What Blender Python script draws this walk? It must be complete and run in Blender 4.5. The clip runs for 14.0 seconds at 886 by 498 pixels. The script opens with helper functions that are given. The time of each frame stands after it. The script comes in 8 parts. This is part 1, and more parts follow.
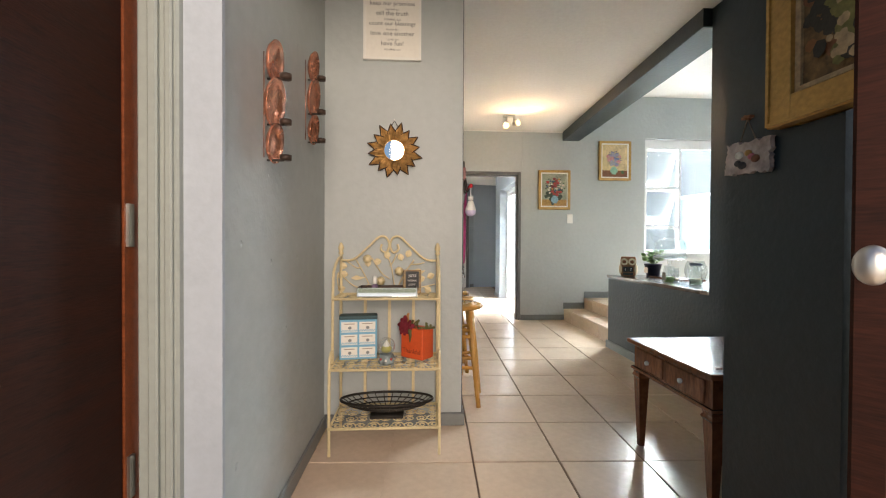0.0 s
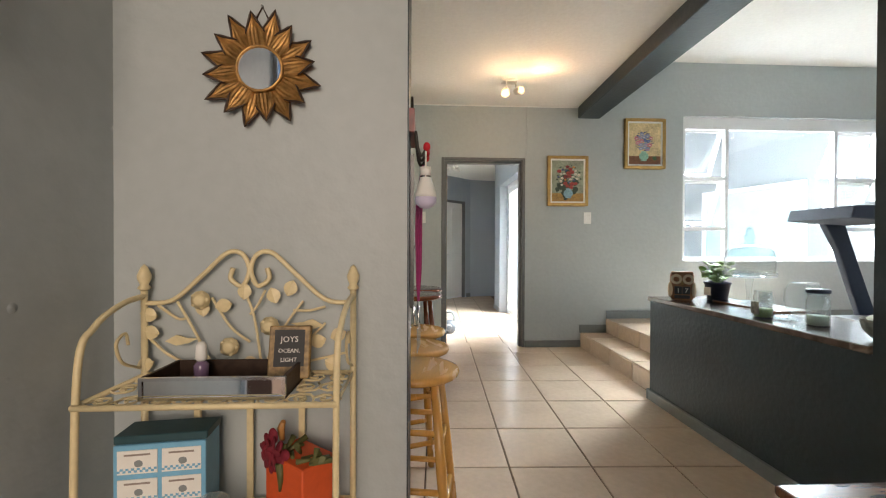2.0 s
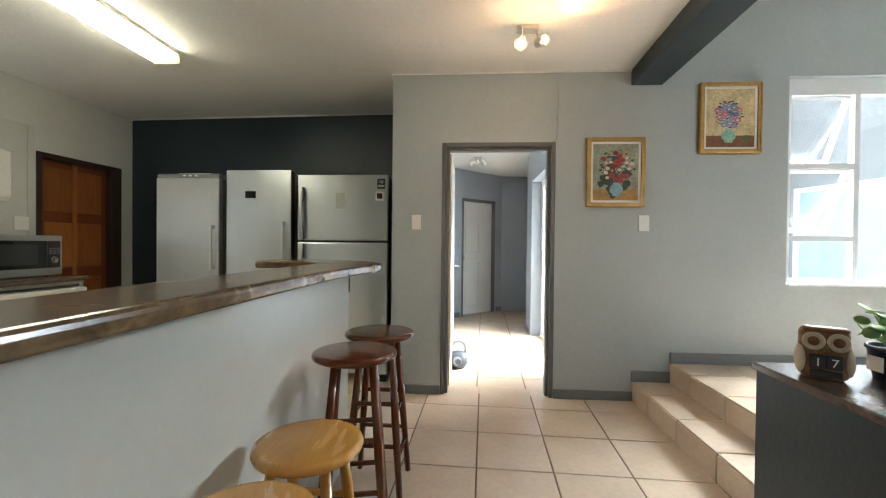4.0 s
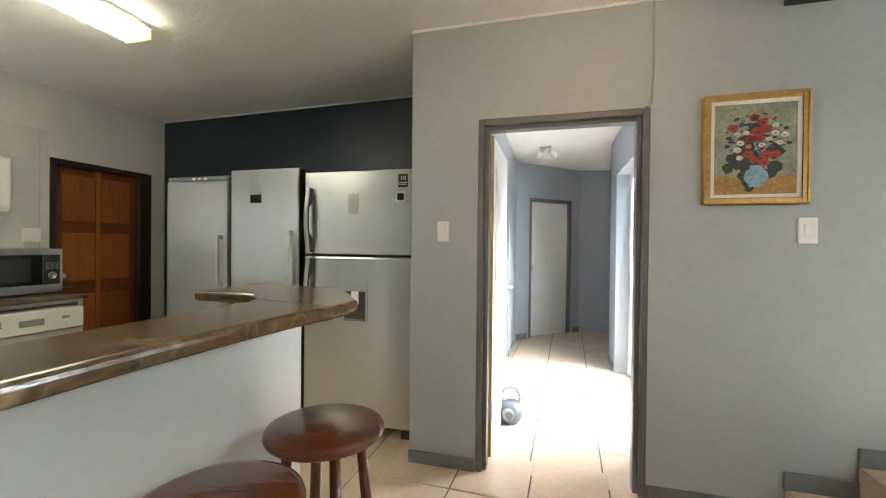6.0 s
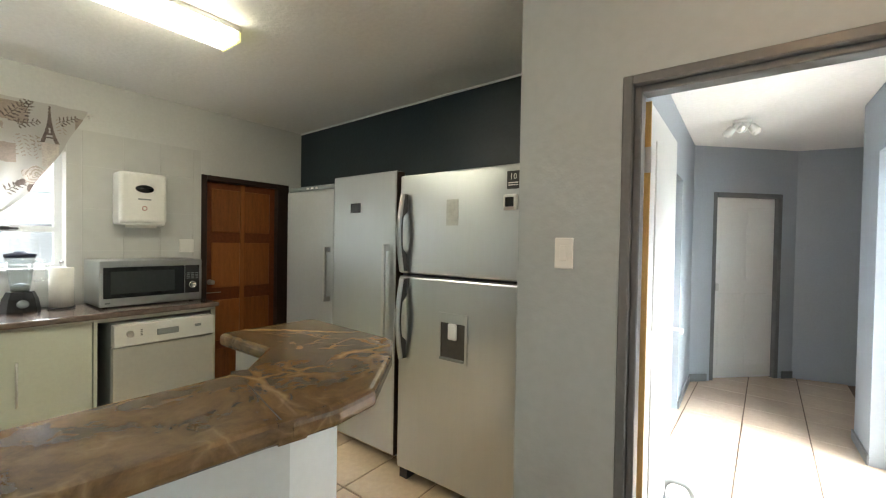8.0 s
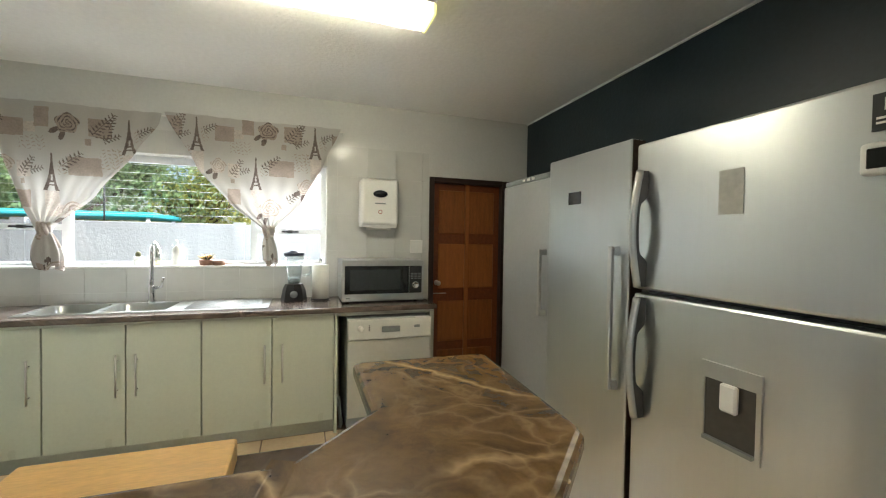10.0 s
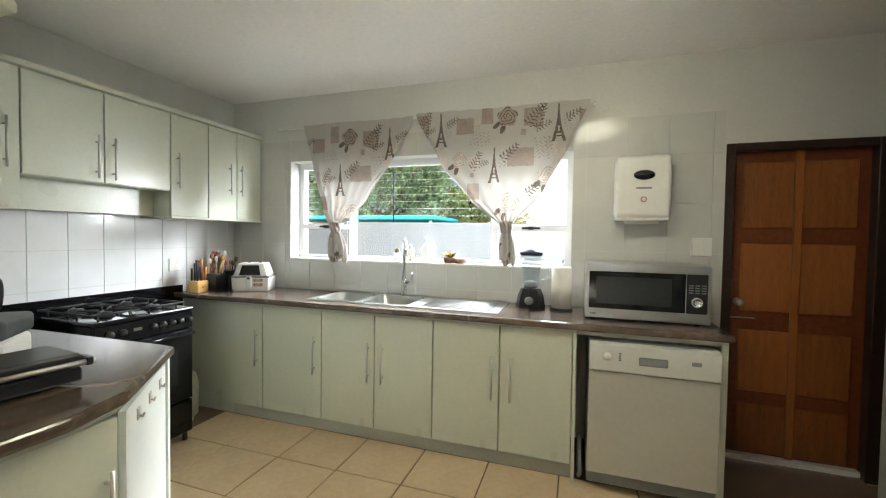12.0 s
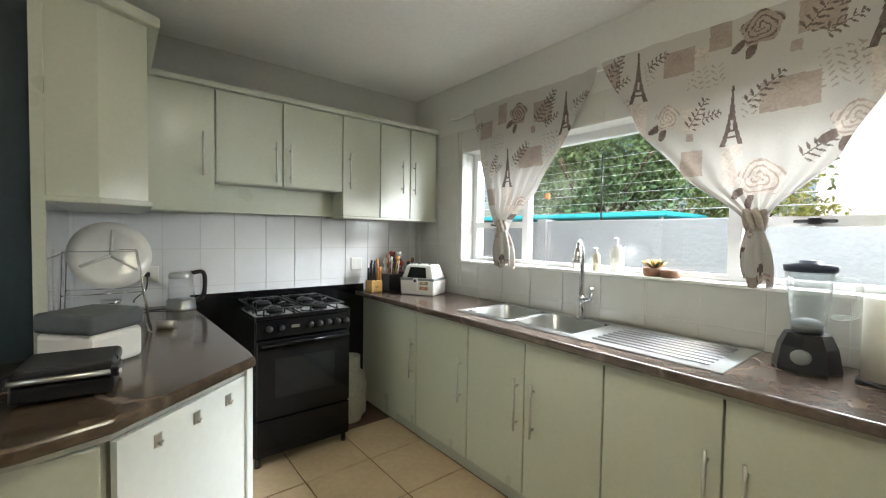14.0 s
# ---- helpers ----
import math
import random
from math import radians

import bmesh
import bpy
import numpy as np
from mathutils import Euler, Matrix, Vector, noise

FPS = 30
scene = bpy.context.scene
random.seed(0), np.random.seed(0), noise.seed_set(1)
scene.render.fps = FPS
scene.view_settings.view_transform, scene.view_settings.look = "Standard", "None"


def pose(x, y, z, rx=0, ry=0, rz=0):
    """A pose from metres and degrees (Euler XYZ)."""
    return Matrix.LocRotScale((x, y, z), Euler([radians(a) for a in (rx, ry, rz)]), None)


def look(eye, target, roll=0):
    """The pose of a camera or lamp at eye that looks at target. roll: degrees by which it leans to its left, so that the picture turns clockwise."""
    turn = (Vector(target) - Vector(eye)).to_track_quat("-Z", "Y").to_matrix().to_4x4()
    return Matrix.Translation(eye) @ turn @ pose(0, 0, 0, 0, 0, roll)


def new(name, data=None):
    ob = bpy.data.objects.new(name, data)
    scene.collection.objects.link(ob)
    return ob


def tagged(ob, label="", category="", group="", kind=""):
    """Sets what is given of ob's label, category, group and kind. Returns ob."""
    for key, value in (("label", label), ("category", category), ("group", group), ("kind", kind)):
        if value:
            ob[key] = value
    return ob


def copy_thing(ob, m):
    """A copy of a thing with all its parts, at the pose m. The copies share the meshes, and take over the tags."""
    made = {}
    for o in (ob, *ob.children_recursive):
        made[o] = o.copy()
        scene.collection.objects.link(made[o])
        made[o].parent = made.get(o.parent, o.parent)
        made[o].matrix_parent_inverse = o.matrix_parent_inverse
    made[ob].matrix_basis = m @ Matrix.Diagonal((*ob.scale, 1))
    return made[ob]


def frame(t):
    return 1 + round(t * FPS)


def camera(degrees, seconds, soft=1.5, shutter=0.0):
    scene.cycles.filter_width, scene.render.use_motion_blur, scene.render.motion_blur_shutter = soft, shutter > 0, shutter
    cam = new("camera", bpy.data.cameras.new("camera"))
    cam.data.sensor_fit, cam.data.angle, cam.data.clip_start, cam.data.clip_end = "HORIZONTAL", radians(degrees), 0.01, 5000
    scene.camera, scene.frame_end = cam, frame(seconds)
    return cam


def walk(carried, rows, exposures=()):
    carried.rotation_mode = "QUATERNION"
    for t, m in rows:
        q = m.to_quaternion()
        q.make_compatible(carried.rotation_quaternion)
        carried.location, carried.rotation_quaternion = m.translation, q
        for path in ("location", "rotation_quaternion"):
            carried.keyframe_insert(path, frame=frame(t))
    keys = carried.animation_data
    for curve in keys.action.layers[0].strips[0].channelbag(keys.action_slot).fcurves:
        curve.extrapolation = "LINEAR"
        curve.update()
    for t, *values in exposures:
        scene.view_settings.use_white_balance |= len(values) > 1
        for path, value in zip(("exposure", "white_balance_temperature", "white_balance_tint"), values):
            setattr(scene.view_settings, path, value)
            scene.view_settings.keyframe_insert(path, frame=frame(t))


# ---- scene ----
cam = camera(95.2, 14.0, soft=1.15)
PATH = [
    (0, (0.874, 0.569, 1.06), (0.987, 2.566, 1.037), 0.3),
    (0.5, (0.915, 0.881, 1.091), (1.025, 2.878, 1.071), 0.2),
    (1, (0.95, 1.194, 1.113), (1.059, 3.191, 1.09), 0.2),
    (1.5, (1.029, 1.506, 1.118), (1.137, 3.503, 1.097), 0.2),
    (2, (1.164, 1.787, 1.123), (1.264, 3.784, 1.104), 0.2),
    (2.5, (1.291, 2.057, 1.153), (1.373, 4.055, 1.132), 0.2),
    (3, (1.422, 2.32, 1.189), (1.465, 4.32, 1.167), 0.4),
    (5.3, (1.744, 3.517, 1.307), (1.343, 5.476, 1.29), 0.5),
    (5.5, (1.767, 3.609, 1.319), (1.334, 5.561, 1.303), 0.5),
    (6, (1.797, 3.835, 1.337), (1.273, 5.765, 1.322), 0.6),
    (6.5, (1.811, 4.043, 1.368), (1.169, 5.938, 1.35), 0.7),
    (7, (1.803, 4.235, 1.41), (0.998, 6.066, 1.387), 0.8),
    (9.5, (1.494, 5.021, 1.474), (-0.261, 5.979, 1.43), 1.0),
    (10, (1.362, 5.125, 1.459), (-0.525, 5.785, 1.413), 0.9),
    (10.5, (1.224, 5.222, 1.457), (-0.747, 5.56, 1.406), 0.9),
    (11, (1.088, 5.299, 1.467), (-0.911, 5.316, 1.407), 0.9),
    (11.5, (0.923, 5.328, 1.442), (-1.053, 5.025, 1.385), 0.9),
    (12, (0.738, 5.368, 1.432), (-1.16, 4.74, 1.371), 0.9),
    (12.5, (0.541, 5.405, 1.428), (-1.231, 4.481, 1.366), 1.0),
    (13, (0.329, 5.412, 1.43), (-1.287, 4.235, 1.365), 0.9),
    (13.5, (0.089, 5.431, 1.434), (-1.346, 4.039, 1.365), 0.9),
    (14, (-0.131, 5.381, 1.425), (-1.383, 3.823, 1.355), 0.9),
]
EXPOSURES = [(0, 1.57), (1, 1.44), (2.5, 1.14), (3.2, 1.1), (6, 1.36), (7, 1.4), (9.5, 1.34), (11, 1.34), (12, 1.36), (13, 1.18), (14, 1.03)]
walk(cam, [(t, look(eye, target, roll)) for t, eye, target, roll in PATH], EXPOSURES)

# ---- light ----
world = bpy.data.worlds.new("sky")
scene.world = world
world.use_nodes = True
wn = world.node_tree.nodes
sky = wn.new("ShaderNodeTexSky")
sky.sky_type, sky.sun_disc = "NISHITA", False
sky.sun_elevation, sky.sun_rotation = radians(33), radians(80)
world.node_tree.links.new(sky.outputs[0], wn["Background"].inputs[0])
wn["Background"].inputs[1].default_value = 0.045

sun = new("sun", bpy.data.lights.new("sun", "SUN"))
sun.data.energy, sun.data.angle, sun.data.color = 3.0, radians(0.6), (1, 0.95, 0.88)
sun.matrix_world = look((8, 8.6, 5.2), (0, 7.2, 0))


def area_lamp(name, eye, target, sx, sy, watts, colour):
    ob = new(name, bpy.data.lights.new(name, "AREA"))
    ob.data.shape, ob.data.size, ob.data.size_y = "RECTANGLE", sx, sy
    ob.data.energy, ob.data.color = watts, colour
    ob.matrix_world = look(eye, target)
    return ob


area_lamp("daylight_kitchen_window", (-3.1, 4.1, 2.85), (-1.2, 4.0, 1.1), 2.6, 0.9, 100, (0.93, 0.97, 1))
area_lamp("daylight_kitchen_side", (-3.7, 5.75, 1.95), (-1.1, 2.4, 1.9), 0.8, 0.6, 42, (0.92, 0.97, 1))
area_lamp("daylight_kitchen_sky", (-5.2, 5.7, 3.75), (-1.0, 2.6, 1.4), 2.4, 1.2, 430, (0.88, 0.95, 1))
area_lamp("daylight_lounge_window", (5.3, 7.1, 3.1), (4.6, 4.0, 0.6), 2.4, 1.2, 820, (0.82, 0.94, 1))
# fill for the north wall, through a lounge window added out of view
area_lamp("daylight_lounge_garden", (5.4, 1.25, 1.9), (4.6, 6.2, 1.7), 2.4, 1.3, 20, (0.85, 0.94, 1))
area_lamp("daylight_sliding_door", (3.6, 7.7, 2.9), (1.4, 7.7, 0.3), 1.8, 1.2, 420, (0.98, 0.98, 1))
area_lamp("daylight_front_door", (1.3, -1.6, 2.0), (1.2, 3.0, 1.0), 1.8, 2.0, 58, (1, 0.8, 0.64))

# ---- materials ----
def nodes_of(m):
    m.use_nodes = True
    return m.node_tree.nodes, m.node_tree.links, m.node_tree.nodes["Principled BSDF"]


def ramp_of(n, stops):
    r = n.new("ShaderNodeValToRGB")
    while len(r.color_ramp.elements) < len(stops):
        r.color_ramp.elements.new(0.5)
    for e, (p, c) in zip(r.color_ramp.elements, stops):
        e.position, e.color = p, (*c, 1)
    return r


def surface(name, colour, rough=0.5, metal=0.0, var=0.08, fine=40.0, coarse=3.0, bump=0.05, rough_var=0.1, stretch=(1, 1, 1), coat=0.0, per_piece=0.0):
    """Paint, plaster, wood or metal with variation at two scales and a fine relief."""
    m = bpy.data.materials.new(name)
    n, l, b = nodes_of(m)
    tc, mp = n.new("ShaderNodeTexCoord"), n.new("ShaderNodeMapping")
    mp.inputs["Scale"].default_value = stretch
    l.new(tc.outputs["Object"], mp.inputs[0])
    big, small = n.new("ShaderNodeTexNoise"), n.new("ShaderNodeTexNoise")
    big.inputs["Scale"].default_value, small.inputs["Scale"].default_value = coarse, fine
    big.inputs["Detail"].default_value, small.inputs["Detail"].default_value = 4, 3
    for t in (big, small):
        l.new(mp.outputs[0], t.inputs["Vector"])
    add = n.new("ShaderNodeMath")
    add.operation = "ADD"
    l.new(big.outputs[0], add.inputs[0])
    l.new(small.outputs[0], add.inputs[1])
    last = add
    if per_piece:
        oi, mul = n.new("ShaderNodeObjectInfo"), n.new("ShaderNodeMath")
        mul.operation, mul.inputs[1].default_value = "MULTIPLY_ADD", per_piece
        l.new(oi.outputs["Random"], mul.inputs[0])
        l.new(add.outputs[0], mul.inputs[2])
        last = mul
    lo = [max(0, c * (1 - 2.2 * var)) for c in colour]
    hi = [min(1, c * (1 + 2.2 * var)) for c in colour]
    r = ramp_of(n, [(0.25, lo), (0.75, hi)])
    half = n.new("ShaderNodeMath")
    half.operation, half.inputs[1].default_value = "MULTIPLY", 0.5 if not per_piece else 1 / (2 + per_piece)
    l.new(last.outputs[0], half.inputs[0])
    l.new(half.outputs[0], r.inputs[0])
    l.new(r.outputs[0], b.inputs["Base Color"])
    rr = n.new("ShaderNodeMapRange")
    rr.inputs[3].default_value, rr.inputs[4].default_value = max(0.02, rough - rough_var), min(1, rough + rough_var)
    l.new(big.outputs[0], rr.inputs[0])
    l.new(rr.outputs[0], b.inputs["Roughness"])
    b.inputs["Metallic"].default_value = metal
    b.inputs["Coat Weight"].default_value = coat
    b.inputs["Coat Roughness"].default_value = 0.12
    if bump:
        bp = n.new("ShaderNodeBump")
        bp.inputs["Strength"].default_value, bp.inputs["Distance"].default_value = bump, 0.01
        l.new(small.outputs[0], bp.inputs["Height"])
        l.new(bp.outputs[0], b.inputs["Normal"])
    return m


def marble(name, dark, mid, vein, scale=2.2, rough=0.19, net=0.5, thin=0.8):
    m = bpy.data.materials.new(name)
    n, l, b = nodes_of(m)
    tc = n.new("ShaderNodeTexCoord")
    warp = n.new("ShaderNodeTexNoise")
    warp.inputs["Scale"].default_value, warp.inputs["Detail"].default_value = 3.5, 5
    l.new(tc.outputs["Object"], warp.inputs["Vector"])
    mixv = n.new("ShaderNodeVectorMath")
    mixv.operation = "MULTIPLY_ADD"
    mixv.inputs[1].default_value = (0.3, 0.3, 0.3)
    l.new(warp.outputs[1], mixv.inputs[0])
    l.new(tc.outputs["Object"], mixv.inputs[2])
    vor = n.new("ShaderNodeTexVoronoi")
    vor.feature, vor.inputs["Scale"].default_value = "DISTANCE_TO_EDGE", scale
    l.new(mixv.outputs[0], vor.inputs["Vector"])
    vr = ramp_of(n, [(0.0, (thin,) * 3), (0.012, (thin * 0.55,) * 3), (0.03, (0, 0, 0))])
    l.new(vor.outputs["Distance"], vr.inputs[0])
    gate = n.new("ShaderNodeTexNoise")
    gate.inputs["Scale"].default_value, gate.inputs["Detail"].default_value = 2.3, 3
    l.new(tc.outputs["Object"], gate.inputs["Vector"])
    gr = ramp_of(n, [(0.44, (0, 0, 0)), (0.58, (1, 1, 1))])
    l.new(gate.outputs[0], gr.inputs[0])
    vm = n.new("ShaderNodeMath")
    vm.operation = "MULTIPLY"
    l.new(vr.outputs[0], vm.inputs[0])
    l.new(gr.outputs[0], vm.inputs[1])
    v2 = n.new("ShaderNodeTexVoronoi")
    v2.feature, v2.inputs["Scale"].default_value = "DISTANCE_TO_EDGE", scale * 6.5
    l.new(mixv.outputs[0], v2.inputs["Vector"])
    v2r = ramp_of(n, [(0.0, (net,) * 3), (0.05, (net * 0.45,) * 3), (0.14, (0, 0, 0))])
    l.new(v2.outputs["Distance"], v2r.inputs[0])
    g2 = n.new("ShaderNodeTexNoise")
    g2.inputs["Scale"].default_value, g2.inputs["Detail"].default_value = 5.5, 4
    l.new(tc.outputs["Object"], g2.inputs["Vector"])
    g2r = ramp_of(n, [(0.46, (0, 0, 0)), (0.66, (1, 1, 1))])
    l.new(g2.outputs[0], g2r.inputs[0])
    vm2 = n.new("ShaderNodeMath")
    vm2.operation = "MULTIPLY_ADD"
    l.new(v2r.outputs[0], vm2.inputs[0])
    l.new(g2r.outputs[0], vm2.inputs[1])
    l.new(vm.outputs[0], vm2.inputs[2])
    vm2.use_clamp = True
    vm = vm2
    cloud = n.new("ShaderNodeTexNoise")
    cloud.inputs["Scale"].default_value, cloud.inputs["Detail"].default_value, cloud.inputs["Roughness"].default_value = 9, 8, 0.7
    l.new(mixv.outputs[0], cloud.inputs["Vector"])
    cr = ramp_of(n, [(0.32, dark), (0.68, mid)])
    l.new(cloud.outputs[0], cr.inputs[0])
    mx = n.new("ShaderNodeMix")
    mx.data_type = "RGBA"
    l.new(vm.outputs[0], mx.inputs[0])
    l.new(cr.outputs[0], mx.inputs[6])
    mx.inputs[7].default_value = (*vein, 1)
    l.new(mx.outputs[2], b.inputs["Base Color"])
    b.inputs["Roughness"].default_value = rough
    return m


def glass(name, colour=(1, 1, 1), rough=0.0, thin=True):
    """A pane: clear see-through with a sharp gloss; a solid: refracting glass."""
    m = bpy.data.materials.new(name)
    n, l, b = nodes_of(m)
    if thin:
        tr, gl, mx, fr = n.new("ShaderNodeBsdfTransparent"), n.new("ShaderNodeBsdfGlossy"), n.new("ShaderNodeMixShader"), n.new("ShaderNodeLayerWeight")
        tr.inputs[0].default_value = (*colour, 1)
        gl.inputs["Roughness"].default_value = rough
        fr.inputs[0].default_value = 0.5
        gr = ramp_of(n, [(0.0, (0.03,) * 3), (0.55, (0.10,) * 3), (0.85, (0.35,) * 3), (1.0, (0.85,) * 3)])
        l.new(fr.outputs[1], gr.inputs[0])
        l.new(gr.outputs[0], mx.inputs[0])
        l.new(tr.outputs[0], mx.inputs[1])
        l.new(gl.outputs[0], mx.inputs[2])
        l.new(mx.outputs[0], n["Material Output"].inputs[0])
    else:
        b.inputs["Base Color"].default_value = (*colour, 1)
        b.inputs["Transmission Weight"].default_value = 1
        b.inputs["Roughness"].default_value = rough
        b.inputs["IOR"].default_value = 1.3
    return m


def glow(name, colour, strength):
    m = bpy.data.materials.new(name)
    n, l, b = nodes_of(m)
    b.inputs["Base Color"].default_value = (*colour, 1)
    b.inputs["Emission Color"].default_value = (*colour, 1)
    b.inputs["Emission Strength"].default_value = strength
    return m


GREY = surface("grey_wall_paint", (0.40, 0.435, 0.437), 0.5, var=0.03, fine=24, coarse=2, bump=0.3)
LUMPY = surface("lumpy_grey_wall_paint", (0.40, 0.435, 0.437), 0.5, var=0.04, fine=16, coarse=2, bump=0.35)
ln_, ll_, lb_ = nodes_of(LUMPY)
lv_, lc_, lr_, lp_ = ln_.new("ShaderNodeTexVoronoi"), ln_.new("ShaderNodeTexCoord"), ramp_of(ln_, [(0.03, (1, 1, 1)), (0.10, (0, 0, 0))]), ln_.new("ShaderNodeBump")
lv_.inputs["Scale"].default_value, lv_.inputs["Randomness"].default_value = 8, 1
ll_.new(lc_.outputs["Object"], lv_.inputs["Vector"])
ll_.new(lv_.outputs["Distance"], lr_.inputs[0])
ll_.new(lr_.outputs[0], lp_.inputs["Height"])
lp_.inputs["Strength"].default_value, lp_.inputs["Distance"].default_value = 0.7, 0.006
ll_.new(lb_.inputs["Normal"].links[0].from_socket, lp_.inputs["Normal"])
ll_.new(lp_.outputs[0], lb_.inputs["Normal"])
HALLBLUE = surface("blue_grey_wall_paint", (0.36, 0.40, 0.44), 0.55, var=0.03, fine=55, coarse=2, bump=0.15)
SLATE = surface("dark_slate_wall_paint", (0.015, 0.028, 0.036), 0.45, var=0.1, fine=40, coarse=2, bump=0.22)
SLATE2 = surface("lumpy_dark_slate_paint", (0.015, 0.028, 0.036), 0.38, var=0.3, fine=22, coarse=6, bump=0.9)
CREAM = surface("kitchen_wall_paint", (0.58, 0.58, 0.55), 0.5, var=0.03, fine=50, coarse=2, bump=0.15)
WHITE = surface("white_ceiling_paint", (0.84, 0.83, 0.80), 0.7, var=0.03, fine=35, coarse=1.3, bump=0.25)
SKIRT = surface("grey_skirting_paint", (0.17, 0.185, 0.185), 0.35, var=0.06, bump=0.05)
TILE = surface("beige_floor_tile", (0.62, 0.485, 0.37), 0.22, var=0.06, fine=26, coarse=4, bump=0.02, rough_var=0.06, per_piece=0.25)
# beige tile again, with the tube's yellow light put into its colour
TILEK = surface("tube_tinted_kitchen_floor_tile", (0.60, 0.455, 0.30), 0.25, var=0.07, fine=26, coarse=4, bump=0.02, rough_var=0.06, per_piece=0.25)
GROUT = surface("brown_floor_grout", (0.14, 0.09, 0.06), 0.85, var=0.15, fine=120, coarse=4, bump=0.2)
WTILE = surface("white_glazed_wall_tile", (0.72, 0.73, 0.74), 0.10, var=0.03, fine=9, coarse=2.5, bump=0.006, rough_var=0.04, per_piece=0.15, coat=1.0)
WTILE2 = surface("cream_glazed_wall_tile", (0.57, 0.57, 0.54), 0.2, var=0.03, fine=9, coarse=2.5, bump=0.006, rough_var=0.04, per_piece=0.1, coat=0.1)
WGROUT = surface("pale_wall_grout", (0.24, 0.235, 0.22), 0.8, var=0.05, bump=0.1)
CAB = surface("sage_cabinet_paint", (0.535, 0.56, 0.465), 0.3, var=0.025, fine=60, coarse=1.5, bump=0.02, coat=0.15)
CABW = surface("white_panel_laminate", (0.72, 0.75, 0.72), 0.35, var=0.02, bump=0.01)
PLINTH = surface("grey_plinth_paint", (0.42, 0.43, 0.37), 0.5, var=0.06)
STONE = marble("brown_veined_marble", (0.052, 0.030, 0.013), (0.20, 0.118, 0.043), (0.46, 0.32, 0.16), 2.0, 0.21, 0.38, 0.95)
STONE3 = marble("dark_brown_veined_marble", (0.040, 0.028, 0.020), (0.105, 0.074, 0.050), (0.42, 0.33, 0.26), 1.5, 0.14, 0.08, 0.6)
STONE2 = marble("worn_brown_marble_laminate", (0.070, 0.052, 0.043), (0.16, 0.118, 0.098), (0.42, 0.33, 0.27), 2.2, 0.2, 0.16, 0.6)
STEEL = surface("brushed_steel", (0.56, 0.575, 0.57), 0.31, metal=1.0, var=0.012, fine=6, coarse=1.0, bump=0, rough_var=0.02, stretch=(9, 9, 0.7))
sn_, sl_, sb_ = nodes_of(STEEL)
stn_ = sn_.new("ShaderNodeTangent")
stn_.direction_type, stn_.axis = "RADIAL", "Z"
sl_.new(stn_.outputs[0], sb_.inputs["Tangent"])
sb_.inputs["Anisotropic"].default_value = 0.55
sb_.inputs["Anisotropic Rotation"].default_value = 0.25
CHROME = surface("chrome", (0.75, 0.75, 0.76), 0.12, metal=1.0, var=0.02, bump=0, rough_var=0.04)
NICKEL = surface("satin_nickel", (0.62, 0.61, 0.58), 0.38, metal=1.0, var=0.04, bump=0)
BLACK = surface("black_plastic", (0.018, 0.018, 0.02), 0.3, var=0.1, bump=0.02)
ENAMEL = surface("black_enamel", (0.006, 0.006, 0.007), 0.09, var=0.1, bump=0.0, rough_var=0.03)
ENAMEL.node_tree.nodes["Principled BSDF"].inputs["Specular IOR Level"].default_value = 0.3
CAST = surface("cast_iron", (0.02, 0.02, 0.02), 0.6, var=0.15, bump=0.15)
DARKGLASS = surface("dark_glass", (0.01, 0.011, 0.012), 0.06, var=0.05, bump=0, rough_var=0.02)
WPLAST = surface("white_plastic", (0.78, 0.77, 0.73), 0.35, var=0.02, bump=0.01)
GPLAST = surface("grey_plastic", (0.22, 0.24, 0.24), 0.45, var=0.05, bump=0.02)
ALU = surface("white_aluminium", (0.74, 0.75, 0.76), 0.35, var=0.02, bump=0)
FRAMEP = surface("grey_door_frame_paint", (0.13, 0.135, 0.135), 0.35, var=0.08, bump=0.06)
WDOOR = surface("white_door_paint", (0.74, 0.74, 0.71), 0.4, var=0.02, bump=0.03)
PINE = surface("honey_pine", (0.58, 0.30, 0.072), 0.25, var=0.07, fine=22, coarse=4, bump=0.01, stretch=(6, 1, 1), coat=0.3)
PALEW = surface("pale_birch", (0.66, 0.41, 0.14), 0.45, var=0.1, fine=40, coarse=6, bump=0.03, stretch=(6, 1, 1))
MAHOG = surface("red_mahogany", (0.13, 0.033, 0.011), 0.22, var=0.12, fine=28, coarse=5, bump=0.03, stretch=(1, 6, 1), coat=0.4)
DESKW = surface("polished_brown_wood", (0.15, 0.055, 0.025), 0.22, var=0.3, fine=26, coarse=5, bump=0.03, stretch=(1, 7, 1), coat=0.3)
DOORW = surface("red_brown_door_veneer", (0.022, 0.006, 0.003), 0.55, var=0.32, fine=30, coarse=4, bump=0.08, stretch=(1, 1, 11))
DOORW.node_tree.nodes["Principled BSDF"].inputs["Specular IOR Level"].default_value = 0.15
MERANTI = surface("orange_brown_meranti", (0.27, 0.092, 0.025), 0.38, var=0.22, fine=30, coarse=4, bump=0.05, stretch=(9, 9, 1), per_piece=0.6)
MERANTI2 = surface("dark_meranti_rail", (0.16, 0.042, 0.013), 0.38, var=0.22, fine=30, coarse=4, bump=0.05, stretch=(1, 9, 9))
DARKWOOD = surface("dark_frame_wood", (0.03, 0.016, 0.011), 0.4, var=0.2, bump=0.04)
GOLD = surface("gilt_wood", (0.44, 0.27, 0.08), 0.38, metal=0.55, var=0.2, fine=60, coarse=9, bump=0.12)
